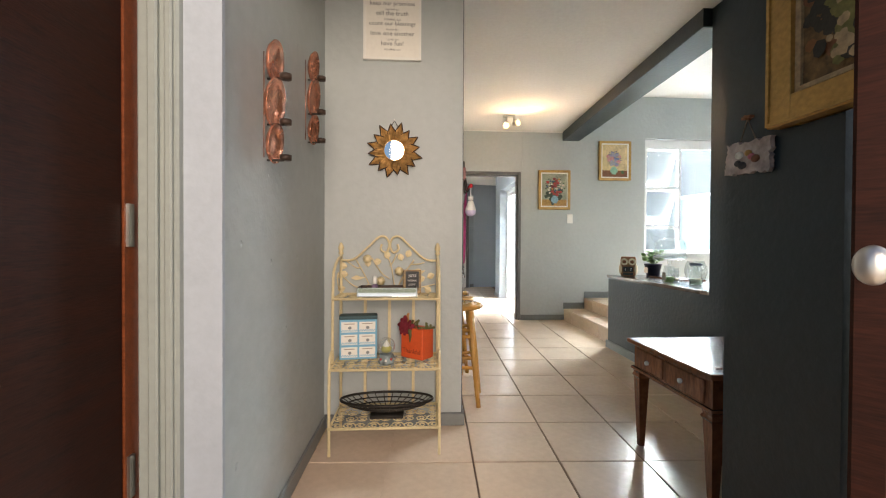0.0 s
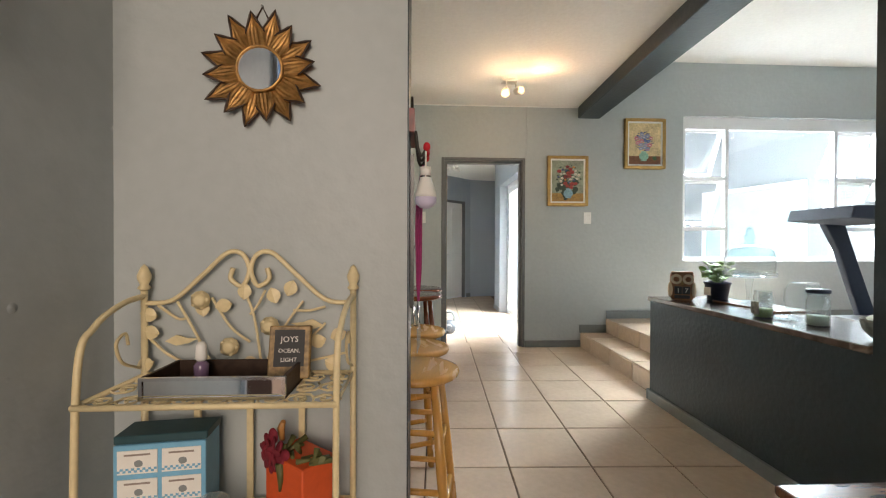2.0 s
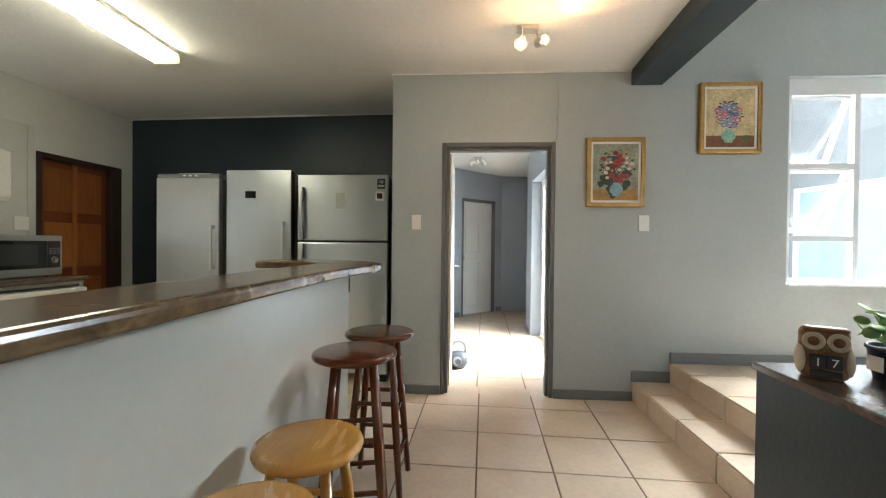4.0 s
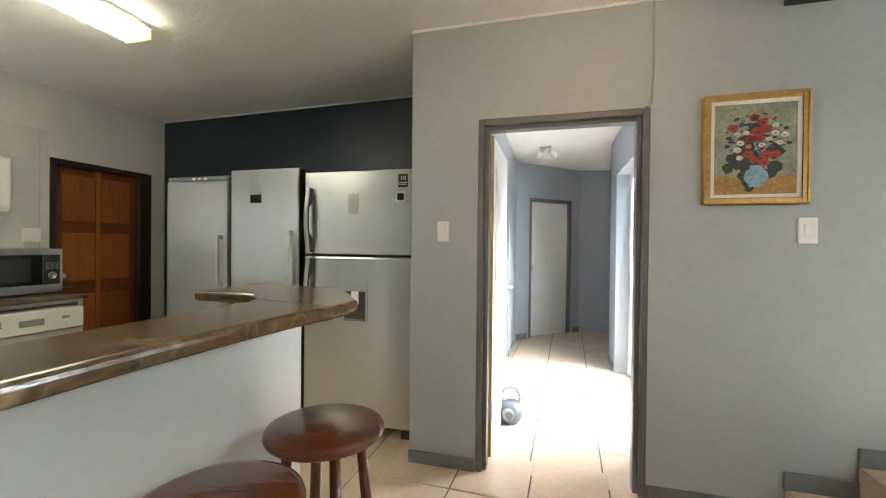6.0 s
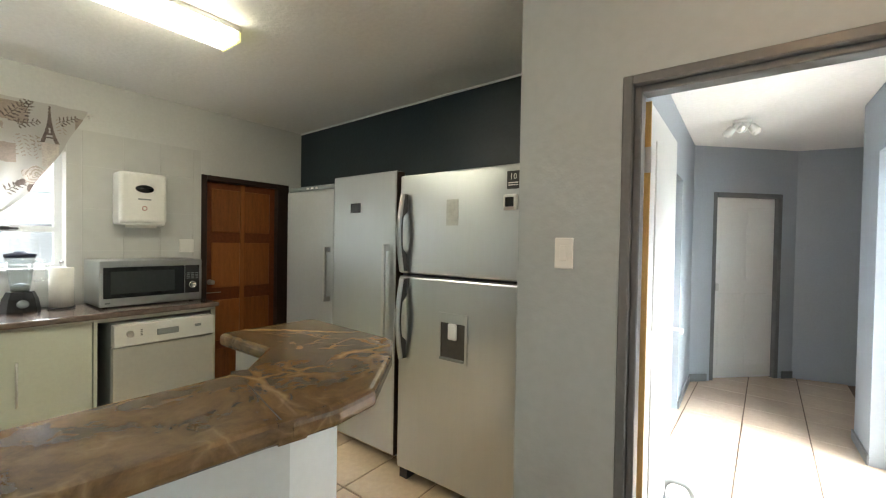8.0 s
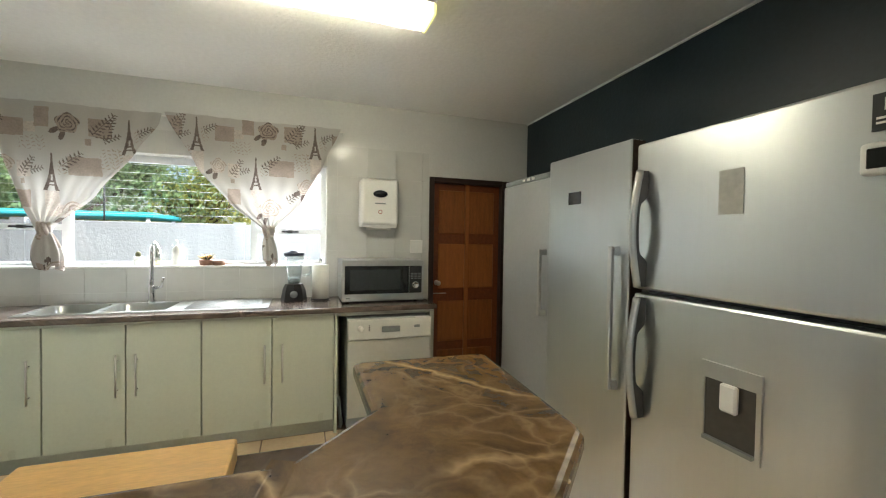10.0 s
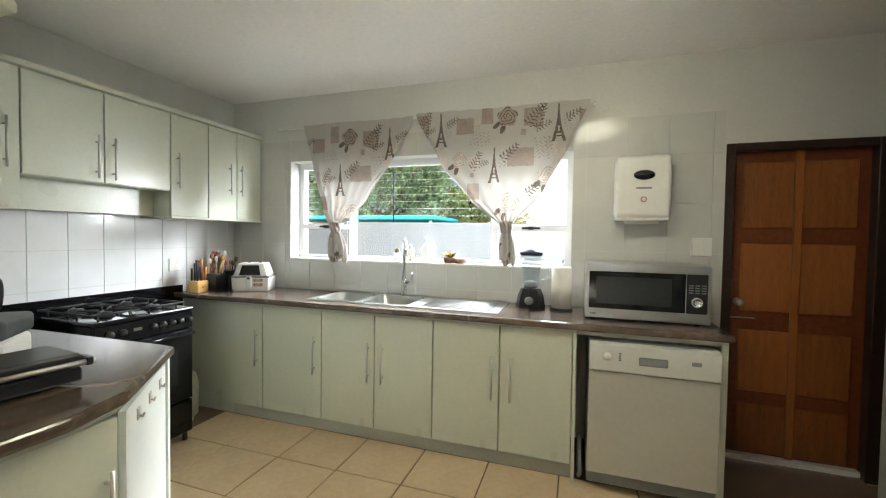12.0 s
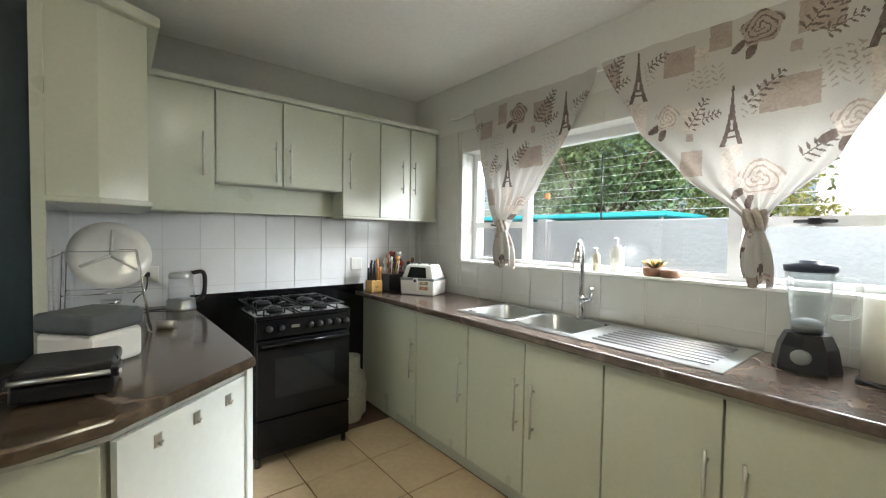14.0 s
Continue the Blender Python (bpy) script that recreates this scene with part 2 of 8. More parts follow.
BRONZE = surface("antique_gold_leaf", (0.50, 0.28, 0.09), 0.4, metal=0.6, var=0.35, fine=50, coarse=14, bump=0.15)
BRONZED = surface("dark_bronze_edge", (0.05, 0.03, 0.02), 0.5, metal=0.4, var=0.3, bump=0.1)
COPPER = surface("hammered_copper_glass", (0.62, 0.22, 0.13), 0.25, metal=0.75, var=0.4, fine=55, coarse=25, bump=0.5)
BLACKMETAL = surface("dark_wrought_metal", (0.03, 0.026, 0.022), 0.45, metal=0.6, var=0.2, bump=0.05)
IVORY = surface("ivory_painted_iron", (0.68, 0.57, 0.33), 0.4, var=0.07, fine=60, bump=0.06)
PSTONE = surface("mottled_shelf_glass", (0.46, 0.42, 0.32), 0.18, var=0.35, fine=24, coarse=10, bump=0.08)
MIRROR = surface("mirror_glass", (0.85, 0.87, 0.88), 0.03, metal=1, var=0.01, bump=0, rough_var=0.01)
PANE = glass("window_pane")
HOUSEW = surface("white_house_paint", (0.8, 0.8, 0.78), 0.7, var=0.03, bump=0.1)
CLEAR = glass("clear_glassware", (0.96, 0.98, 0.98))
for gm in (CLEAR,):
    gn, gk, _b = nodes_of(gm)
    for el, v in zip(gn["Color Ramp"].color_ramp.elements, (0.04, 0.13, 0.5, 0.9)):
        el.color = (v, v, v, 1)
    df, gx = gn.new("ShaderNodeBsdfDiffuse"), gn.new("ShaderNodeMixShader")
    df.inputs[0].default_value = (0.8, 0.84, 0.85, 1)
    gx.inputs[0].default_value = 0.08
    gk.new(gn["Material Output"].inputs[0].links[0].from_socket, gx.inputs[1])
    gk.new(df.outputs[0], gx.inputs[2])
    gk.new(gx.outputs[0], gn["Material Output"].inputs[0])
DARKENEDSTEEL = surface("darkened_satin_steel", (0.085, 0.08, 0.072), 0.32, metal=0.5, var=0.08, bump=0)
JAMB = surface("grey_green_frame_paint", (0.30, 0.325, 0.30), 0.4, var=0.05, bump=0.08)
# white plaster; the shade on it is put into this bluish grey
SHADEDWHITE = surface("shaded_white_plaster", (0.38, 0.42, 0.47), 0.6, var=0.04, bump=0.1)
SOLIDGLASS = glass("solid_glass", (0.97, 0.98, 0.98), 0.0, False)
BULB = glow("warm_bulb", (1.0, 0.62, 0.22), 2.2)
TUBE = glow("tube_diffuser", (1.0, 0.96, 0.76), 11)
PAPER = surface("white_paper", (0.78, 0.76, 0.70), 0.7, var=0.03, bump=0.02)
INK = surface("dark_ink", (0.04, 0.04, 0.04), 0.7, bump=0)
RED = surface("red_gloss", (0.55, 0.02, 0.03), 0.2, var=0.1, bump=0)
LILAC = surface("lilac_diffuser", (0.62, 0.58, 0.75), 0.35, var=0.02, bump=0)
MAGENTA = surface("magenta_strap", (0.30, 0.02, 0.13), 0.7, var=0.2, bump=0.1)
ORANGE = surface("orange_card_box", (0.62, 0.09, 0.02), 0.5, var=0.08, bump=0.03)
BLUEBOX = surface("light_blue_card", (0.18, 0.42, 0.60), 0.5, var=0.05, bump=0.02)
TEAL = surface("dark_teal_card", (0.02, 0.06, 0.07), 0.5, bump=0.02)
MAROON = surface("maroon_cloth_petal", (0.18, 0.008, 0.02), 0.8, var=0.3, bump=0.2)
LEAF = surface("green_leaf", (0.20, 0.34, 0.12), 0.5, var=0.35, fine=20, coarse=6, bump=0.1)
LEAF2 = surface("olive_leaf", (0.10, 0.10, 0.03), 0.6, var=0.35, fine=20, bump=0.1)
SOIL = surface("potting_soil", (0.03, 0.02, 0.014), 0.9, var=0.3, bump=0.4)
OWLW = surface("carved_owl_wood", (0.28, 0.13, 0.055), 0.5, var=0.3, fine=30, coarse=12, bump=0.15)
CREAMW = surface("cream_carved_wood", (0.66, 0.54, 0.38), 0.5, var=0.12, bump=0.1)
GREENW = surface("green_candle_wax", (0.20, 0.32, 0.06), 0.5, var=0.1, bump=0.02)
SAGEW = surface("sage_candle_wax", (0.55, 0.62, 0.50), 0.5, var=0.05, bump=0.02)
TERRA = surface("brown_terracotta", (0.26, 0.13, 0.08), 0.6, var=0.15, bump=0.1)
# white plaster, its colour darkened in place of weaker daylight outside
PLASTER = surface("dimmed_rough_white_plaster", (0.25, 0.26, 0.275), 0.85, var=0.05, fine=28, coarse=3, bump=0.6)
CANVAS = surface("teal_shade_cloth", (0.02, 0.35, 0.42), 0.7, var=0.1, bump=0.05)
CONCRETE = surface("pale_paving", (0.5, 0.48, 0.45), 0.8, var=0.1, bump=0.2)
GARDEN = surface("garden_ground", (0.12, 0.12, 0.06), 0.9, var=0.3, bump=0.4)
BARK = surface("tree_bark", (0.10, 0.07, 0.045), 0.9, var=0.3, bump=0.5)
TREEL = surface("tree_leaf", (0.17, 0.23, 0.10), 0.5, var=0.5, fine=9, coarse=2, bump=0.05)
TREEY = surface("yellow_green_leaf", (0.32, 0.34, 0.08), 0.5, var=0.5, fine=9, coarse=2, bump=0.05)
NAVY = surface("navy_plastic", (0.02, 0.03, 0.06), 0.45, var=0.1, bump=0.05)
STEELKB = surface("blue_grey_vinyl", (0.075, 0.09, 0.11), 0.5, var=0.1, bump=0.05)
GASB = surface("grey_gas_bottle_paint", (0.42, 0.43, 0.36), 0.45, var=0.1, bump=0.08)
CERAM = surface("white_ceramic", (0.80, 0.79, 0.74), 0.18, var=0.02, bump=0)
TEALW = surface("teal_window_glass", (0.38, 0.5, 0.53), 0.1, var=0.1, bump=0)
CLOTH = surface("sheer_cream_cloth", (0.45, 0.43, 0.40), 0.8, var=0.03, fine=140, coarse=5, bump=0.1)
TAUPE = surface("taupe_print", (0.33, 0.27, 0.23), 0.85, var=0.12, fine=90, coarse=14, bump=0.1)
TAUPED = surface("dark_taupe_print", (0.13, 0.10, 0.085), 0.85, var=0.3, fine=90, coarse=20, bump=0.1)
TAUPEL = surface("pale_taupe_print", (0.50, 0.44, 0.39), 0.85, var=0.15, fine=90, coarse=14, bump=0.1)
for cm in (CLOTH, TAUPE, TAUPED, TAUPEL):
    cn, cl, cb = nodes_of(cm)
    tl, ms = cn.new("ShaderNodeBsdfTranslucent"), cn.new("ShaderNodeMixShader")
    ms.inputs[0].default_value = 0.2
    cl.new(cb.inputs["Base Color"].links[0].from_socket, tl.inputs[0])
    cl.new(cb.outputs[0], ms.inputs[1])
    cl.new(tl.outputs[0], ms.inputs[2])
    cl.new(ms.outputs[0], cn["Material Output"].inputs[0])

# ---- building helpers ----
ORIGIN = {}


def box(x0, x1, y0, y1, z0, z1, bevel=0.0, seg=2, bm=None):
    b = bmesh.new()
    bmesh.ops.create_cube(b, size=1)
    bmesh.ops.scale(b, vec=(x1 - x0, y1 - y0, z1 - z0), verts=b.verts)
    bmesh.ops.translate(b, vec=((x0 + x1) / 2, (y0 + y1) / 2, (z0 + z1) / 2), verts=b.verts)
    if bevel:
        bmesh.ops.bevel(b, geom=b.edges[:], offset=bevel, segments=seg, affect="EDGES", profile=0.5)
    return joined(bm, b)


def joined(bm, b):
    """Adds b to bm, if there is one."""
    if bm is None:
        return b
    me = bpy.data.meshes.new("scratch")
    b.to_mesh(me)
    b.free()
    bm.from_mesh(me)
    bpy.data.meshes.remove(me)
    return bm


def moved(b, m):
    bmesh.ops.transform(b, matrix=m, verts=b.verts)
    return b


def prism(poly, z0, z1, bevel=0.0, seg=3, bm=None):
    b = bmesh.new()
    f = b.faces.new([b.verts.new((x, y, z0)) for x, y in poly])
    up = bmesh.ops.extrude_face_region(b, geom=[f])
    bmesh.ops.translate(b, vec=(0, 0, z1 - z0), verts=[v for v in up["geom"] if isinstance(v, bmesh.types.BMVert)])
    bmesh.ops.recalc_face_normals(b, faces=b.faces)
    if bevel:
        bmesh.ops.bevel(b, geom=[e for e in b.edges if abs(e.verts[0].co.z - e.verts[1].co.z) < 1e-6], offset=bevel, segments=seg, affect="EDGES", profile=0.5)
    return joined(bm, b)


def lathe(profile, seg=24, at=(0, 0, 0), bm=None, smooth=True):
    """Turns (radius, height) pairs round z."""
    b = bmesh.new()
    rings = []
    for r, z in profile:
        rings.append([b.verts.new((at[0] + r * math.cos(k * math.tau / seg), at[1] + r * math.sin(k * math.tau / seg), at[2] + z)) for k in range(seg)] if r > 1e-5
                     else [b.verts.new((at[0], at[1], at[2] + z))])
    for p, q in zip(rings, rings[1:]):
        for k in range(seg):
            j = (k + 1) % seg
            c = [p[k % len(p)], p[j % len(p)], q[j % len(q)], q[k % len(q)]]
            c = list(dict.fromkeys(c))
            if len(c) > 2:
                f = b.faces.new(c)
                f.smooth = smooth
    if len(rings[0]) > 1:
        b.faces.new(rings[0][::-1])
    if len(rings[-1]) > 1:
        b.faces.new(rings[-1])
    bmesh.ops.recalc_face_normals(b, faces=b.faces)
    return joined(bm, b)


def tube(points, r, seg=8, bm=None, ends=True):
    """A round rod along points; r may be one radius a point."""
    b = bmesh.new()
    pts = [Vector(p) for p in points]
    rs = r if isinstance(r, (list, tuple)) else [r] * len(pts)
    rings, up = [], None
    for i, p in enumerate(pts):
        d = (pts[min(i + 1, len(pts) - 1)] - pts[max(i - 1, 0)]).normalized()
        if up is None:
            up = d.orthogonal().normalized()
        up = (up - d * up.dot(d))
        up = up.normalized() if up.length > 1e-6 else d.orthogonal().normalized()
        w = d.cross(up)
        rings.append([b.verts.new(p + (up * math.cos(k * math.tau / seg) + w * math.sin(k * math.tau / seg)) * rs[i]) for k in range(seg)])
    for p, q in zip(rings, rings[1:]):
        for k in range(seg):
            f = b.faces.new([p[k], p[(k + 1) % seg], q[(k + 1) % seg], q[k]])
            f.smooth = True
    if ends:
        b.faces.new(rings[0][::-1])
        b.faces.new(rings[-1])
    return joined(bm, b)


def curve_points(pts, n=8):
    """A smooth line through pts."""
    p = [Vector(q) for q in pts]
    p = [2 * p[0] - p[1]] + p + [2 * p[-1] - p[-2]]
    out = []
    for i in range(1, len(p) - 2):
        for k in range(n):
            t = k / n
            a, b, c, d = p[i - 1], p[i], p[i + 1], p[i + 2]
            out.append(0.5 * (2 * b + (c - a) * t + (2 * a - 5 * b + 4 * c - d) * t * t + (3 * b - a - 3 * c + d) * t ** 3))
    return out + [p[-2]]


def ball(r, at, scale=(1, 1, 1), sub=2, bm=None):
    b = bmesh.new()
    bmesh.ops.create_icosphere(b, subdivisions=sub, radius=r)
    bmesh.ops.scale(b, vec=scale, verts=b.verts)
    bmesh.ops.translate(b, vec=at, verts=b.verts)
    for f in b.faces:
        f.smooth = True
    return joined(bm, b)


def mesh_of(name, bm, mat):
    me = bpy.data.meshes.new(name)
    bm.to_mesh(me)
    bm.free()
    me.materials.append(mat)
    return me


def thing(name, at, label, category, group="", turn=0):
    """An Empty at a thing's base; its parts are built in world places and hung on it."""
    ob = tagged(new(name), label, category, group)
    ob.empty_display_size = 0.1
    ob.location = at
    ob.rotation_euler[2] = radians(turn)
    ORIGIN[ob] = (Vector(at), radians(turn))
    return ob


def part(name, bm, mat, parent, label="", local=False):
    org, a = ORIGIN[parent]
    if not local:
        bmesh.ops.translate(bm, vec=-org, verts=bm.verts)
        if a:
            bmesh.ops.rotate(bm, cent=(0, 0, 0), matrix=Matrix.Rotation(-a, 3, "Z"), verts=bm.verts)
    ob = new(name, mesh_of(name, bm, mat))
    ob.parent = parent
    ORIGIN[ob] = (org, a)
    return tagged(ob, label)


def single(name, bm, mat, label, category, group="", kind=""):
    """A thing that is one mesh, its origin at its base."""
    lo = [min(v.co[i] for v in bm.verts) for i in range(3)]
    hi = [max(v.co[i] for v in bm.verts) for i in range(3)]
    org = Vector(((lo[0] + hi[0]) / 2, (lo[1] + hi[1]) / 2, lo[2]))
    bmesh.ops.translate(bm, vec=-org, verts=bm.verts)
    ob = new(name, mesh_of(name, bm, mat))
    ob.location = org
    ORIGIN[ob] = (org, 0)
    return tagged(ob, label, category, group, kind)


def structure(name, bm, mat, label, category):
    ob = new(name, mesh_of(name, bm, mat))
    ORIGIN[ob] = (Vector((0, 0, 0)), 0)
    return tagged(ob, label, category, kind="structure")


def wall_mesh(axis, p0, p1, a0, a1, z0, z1, holes=(), bm=None):
    """A wall from a0 to a1 along an axis ('x' or 'y'), between the planes p0 and p1, with (a0, a1, z0, z1) holes through it."""
    b = bm or bmesh.new()
    cuts = sorted({a0, a1, *[h[0] for h in holes], *[h[1] for h in holes]})
    for c, d in zip(cuts, cuts[1:]):
        mid = (c + d) / 2
        spans, z = [], z0
        for h in sorted([h for h in holes if h[0] < mid < h[1]], key=lambda h: h[2]):
            if h[2] > z:
                spans.append((z, h[2]))
            z = h[3]
        if z < z1:
            spans.append((z, z1))
        for lo, hi in spans:
            b = box(c, d, p0, p1, lo, hi, bm=b) if axis == "x" else box(p0, p1, c, d, lo, hi, bm=b)
    bmesh.ops.remove_doubles(b, verts=b.verts, dist=1e-5)
    return b


# ---- the large structure ----
CEIL, CEIL2, CEILH = 2.655, 3.18, 2.55
structure("wall_north", wall_mesh("x", 6.2, 6.34, 0.951, 8.1, -0.05, 3.4, [(1.365, 2.29, -0.06, 2.085), (4.08, 6.48, 0.955, 2.585)]), GREY,
          "grey painted plaster wall with a doorway and a wide window", "wall")
structure("wall_pier_side", box(0.951, 1.09, 6.34, 7.46, -0.05, 2.7), GREY, "grey painted side of the pier beside the fridge", "wall")
structure("wall_fridge", prism([(-2.6, 7.325), (0.951, 7.19), (0.951, 7.46), (-2.6, 7.46)], -0.05, 2.7), SLATE, "dark slate painted wall behind the fridges", "wall")
WWIN = structure("wall_kitchen_window", wall_mesh("y", -2.56, -2.315, 2.1, 7.317, -0.05, 2.7, [(2.905, 5.33, 1.215, 2.085), (6.265, 7.05, -0.06, 2.055)]), CREAM,
                 "cream kitchen wall with a wide window and a door", "wall")
WBACK = structure("wall_kitchen_back", box(-2.315, 0.09, 2.11, 2.25, -0.05, 2.7), CREAM, "cream kitchen wall above the stove", "wall")
WSIDE = structure("wall_kitchen_side", box(0.09, 0.325, 1.69, 3.29, -0.05, 2.7), LUMPY, "grey painted wall between entrance and kitchen", "wall")
structure("wall_kitchen_side_end", box(0.09, 0.34, 3.29, 3.294, -0.05, 2.66), SLATE, "dark painted end of the kitchen wall", "wall")
structure("wall_mirror", box(0.32, 1.12, 2.93, 3.156, -0.05, 2.7), GREY, "grey painted stub wall with the sunburst mirror", "wall")
structure("wall_mirror_end", box(1.12, 1.124, 2.932, 3.16, 0.0, 2.66, bm=box(0.34, 1.124, 3.156, 3.16, 0, 2.66)), SLATE2, "dark slate painted end of the stub wall", "wall")
structure("wall_front_door", wall_mesh("x", 1.69, 1.86, -0.6, 4.2, -0.05, 3.4, [(-0.02, 2.12, -0.06, 2.3)]), GREY, "grey wall round the front entrance", "wall")
structure("wall_entrance_pier", box(2.04, 2.9, 1.62, 2.055, -0.05, 2.7), SLATE, "dark slate painted pier beside the entrance", "wall")
structure("wall_divider", box(2.83, 3.05, 1.86, 3.2, -0.05, 3.4), SLATE, "dark slate painted wall behind the desk", "wall")
structure("wall_half", box(2.83, 3.34, 3.2, 4.665, -0.05, 0.722), SLATE, "dark slate half wall between dining area and lounge", "wall")
structure("half_wall_top", box(2.815, 3.36, 3.2, 4.68, 0.722, 0.752, 0.006), STONE2, "dark brown polished stone top of the half wall", "countertop")
structure("wall_lounge_east", box(8.0, 8.14, 1.69, 6.2, -0.05, 3.4), GREY, "grey lounge wall", "wall")
structure("wall_lounge_south", wall_mesh("x", 1.69, 1.86, 4.2, 8.0, -0.05, 3.4, [(4.3, 6.7, 1.1, 2.5)]), GREY, "grey lounge wall with an added unseen window", "wall")
structure("beam", prism([(2.765, 3.2), (3.03, 3.2), (3.12, 6.2), (2.878, 6.2)], 2.53, 3.3, 0.006, 1), SLATE, "dark slate painted ceiling beam", "beam")
structure("ceiling", box(-2.56, 2.9, 1.86, 7.46, CEIL, CEIL + 0.08), WHITE, "white plastered ceiling", "ceiling")
structure("ceiling_lounge", box(2.95, 8.14, 1.7, 6.2, CEIL2, CEIL2 + 0.1), WHITE, "white plastered lounge ceiling", "ceiling")
structure("ceiling_hall", box(1.05, 3.6, 6.34, 11.6, CEILH, CEILH + 0.1), WHITE, "white passage ceiling", "ceiling")
for nm, q in (("ceiling_edge_1", (0.951, 2.9, 6.190, 6.2)), ("ceiling_edge_3", (0.941, 0.951, 6.2, 7.18))):
    structure(nm, box(*q, CEIL - 0.012, CEIL), WHITE, "thin white edge under the ceiling", "trim")
structure("ceiling_edge_2", prism([(-2.315, 7.304), (0.951, 7.180), (0.951, 7.19), (-2.315, 7.314)], CEIL - 0.012, CEIL), WHITE, "thin white edge under the ceiling", "trim")
structure("roof_slab", box(-2.9, 8.4, 1.6, 7.6, 3.4, 3.5), CONCRETE, "flat roof over the rooms", "roof")

# passage behind the doorway
structure("wall_hall_left", wall_mesh("y", 1.15, 1.29, 6.34, 10.2, -0.05, 2.6, [(8.0, 8.75, -0.06, 2.05)]), HALLBLUE, "blue-grey passage wall with a side doorway", "wall")
structure("wall_hall_left_room", box(0.2, 0.3, 7.46, 9.6, -0.05, 2.6), HALLBLUE, "blue-grey wall of a side room", "wall")
structure("wall_hall_right", wall_mesh("y", 2.45, 2.65, 6.34, 8.97, -0.05, 2.6, [(6.75, 8.5, -0.06, 2.12)]), HALLBLUE, "blue-grey passage wall with the sliding door", "wall")


def slanted_wall(name, a, b, thick, z1, hole=None):
    a, b = Vector(a), Vector(b)
    n = Vector((b.y - a.y, a.x - b.x)).normalized() * -thick
    L = (b - a).length
    bm = wall_mesh("x", 0, thick, 0, L, -0.05, z1, [hole] if hole else ())
    ang = math.atan2(b.y - a.y, b.x - a.x)
    moved(bm, Matrix.Translation((a.x, a.y, 0)) @ Matrix.Rotation(ang, 4, "Z"))
    return structure(name, bm, HALLBLUE, "blue-grey slanted wall at the passage's end", "wall"), ang


_, END_ANG = slanted_wall("wall_hall_end", (1.25, 9.66), (2.2, 10.6), 0.14, 2.6, (0.30, 1.16, -0.06, 2.06))
slanted_wall("wall_hall_end_right", (2.2, 10.6), (3.6, 10.9), 0.14, 2.6)
structure("wall_hall_alcove", box(3.5, 3.6, 8.97, 11.0, -0.05, 2.6, bm=box(2.65, 3.6, 8.83, 8.97, -0.05, 2.6)), HALLBLUE, "blue-grey alcove wall", "wall")

# skirtings
def skirting(name, x0, x1, y0, y1, z0=0.0, h=0.075):
    structure(name, box(x0, x1, y0, y1, z0, z0 + h, 0.004, 1), SKIRT, "grey painted skirting board", "skirting")


skirting("skirting_1", 0.948, 1.365, 6.182, 6.2)
skirting("skirting_2", 2.29, 2.92, 6.182, 6.2)
skirting("skirting_3", 0.325, 1.138, 2.912, 2.93)
skirting("skirting_4", 0.325, 0.341, 1.86, 2.912)
skirting("skirting_5", 2.812, 2.83, 2.06, 4.665)
skirting("skirting_6", 2.812, 2.92, 4.665, 4.683)
skirting("skirting_7", 1.29, 1.304, 6.34, 8.0)
skirting("skirting_8", 1.29, 1.304, 8.75, 9.7)
skirting("skirting_9", 2.436, 2.45, 8.5, 8.985)
skirting("skirting_10", 1.12, 1.138, 2.93, 3.16)
skirting("skirting_11", 2.905, 3.22, 6.182, 6.2, 0.155, 0.09)
skirting("skirting_12", 3.205, 8.0, 6.182, 6.2, 0.31, 0.09)
for nm, s0, s1 in (("skirting_13", 0, 0.26), ("skirting_14", 1.20, 1.335)):
    bm = moved(box(s0, s1, -0.014, 0, 0, 0.08), Matrix.Translation((1.25, 9.66, 0)) @ Matrix.Rotation(END_ANG, 4, "Z"))
    structure(nm, bm, SKIRT, "grey painted skirting board", "skirting")

# raised lounge floor and its two steps
structure("floor_lounge", box(3.215, 8.0, 1.86, 6.2, -0.05, 0.302), GROUT, "raised tiled lounge floor", "floor")
STEPS = structure("step_1", box(2.925, 3.215, 4.665, 6.2, -0.05, 0.147), GROUT, "tiled step up to the lounge", "step")

# main floor under the tiles
FLOOR = structure("floor", box(-2.56, 2.95, -0.2, 11.6, -0.12, -0.008), GROUT, "brown grout bed of the tiled floor", "floor")
structure("ground", box(-60, 60, -60, 60, -0.3, -0.16), GARDEN, "garden ground round the house", "ground")
structure("porch_floor", box(-2, 4, -4, -0.2, -0.12, -0.006), CONCRETE, "concrete porch floor", "floor")
structure("courtyard_floor", box(2.95, 9, 6.34, 13, -0.12, -0.03), CONCRETE, "pale paved courtyard", "pavement")

# ---- doors and windows ----
def door_frame_mesh(x0, x1, y0, y1, top, w):
    bm = box(x0, x0 + w, y0, y1, 0, top, 0.004, 1)
    bm = box(x1 - w, x1, y0, y1, 0, top, 0.004, 1, bm)
    return box(x0 + w, x1 - w, y0, y1, top - w, top, 0.004, 1, bm)


d1 = thing("door_1", (1.83, 6.27, 0), "grey painted steel frame of an open passage doorway", "door frame")
tagged(d1, kind="structure")
part("door_frame", door_frame_mesh(1.367, 2.288, 6.192, 6.35, 2.083, 0.034), FRAMEP, d1)
part("door_stop", door_frame_mesh(1.401, 2.254, 6.225, 6.30, 2.049, 0.026), FRAMEP, d1)

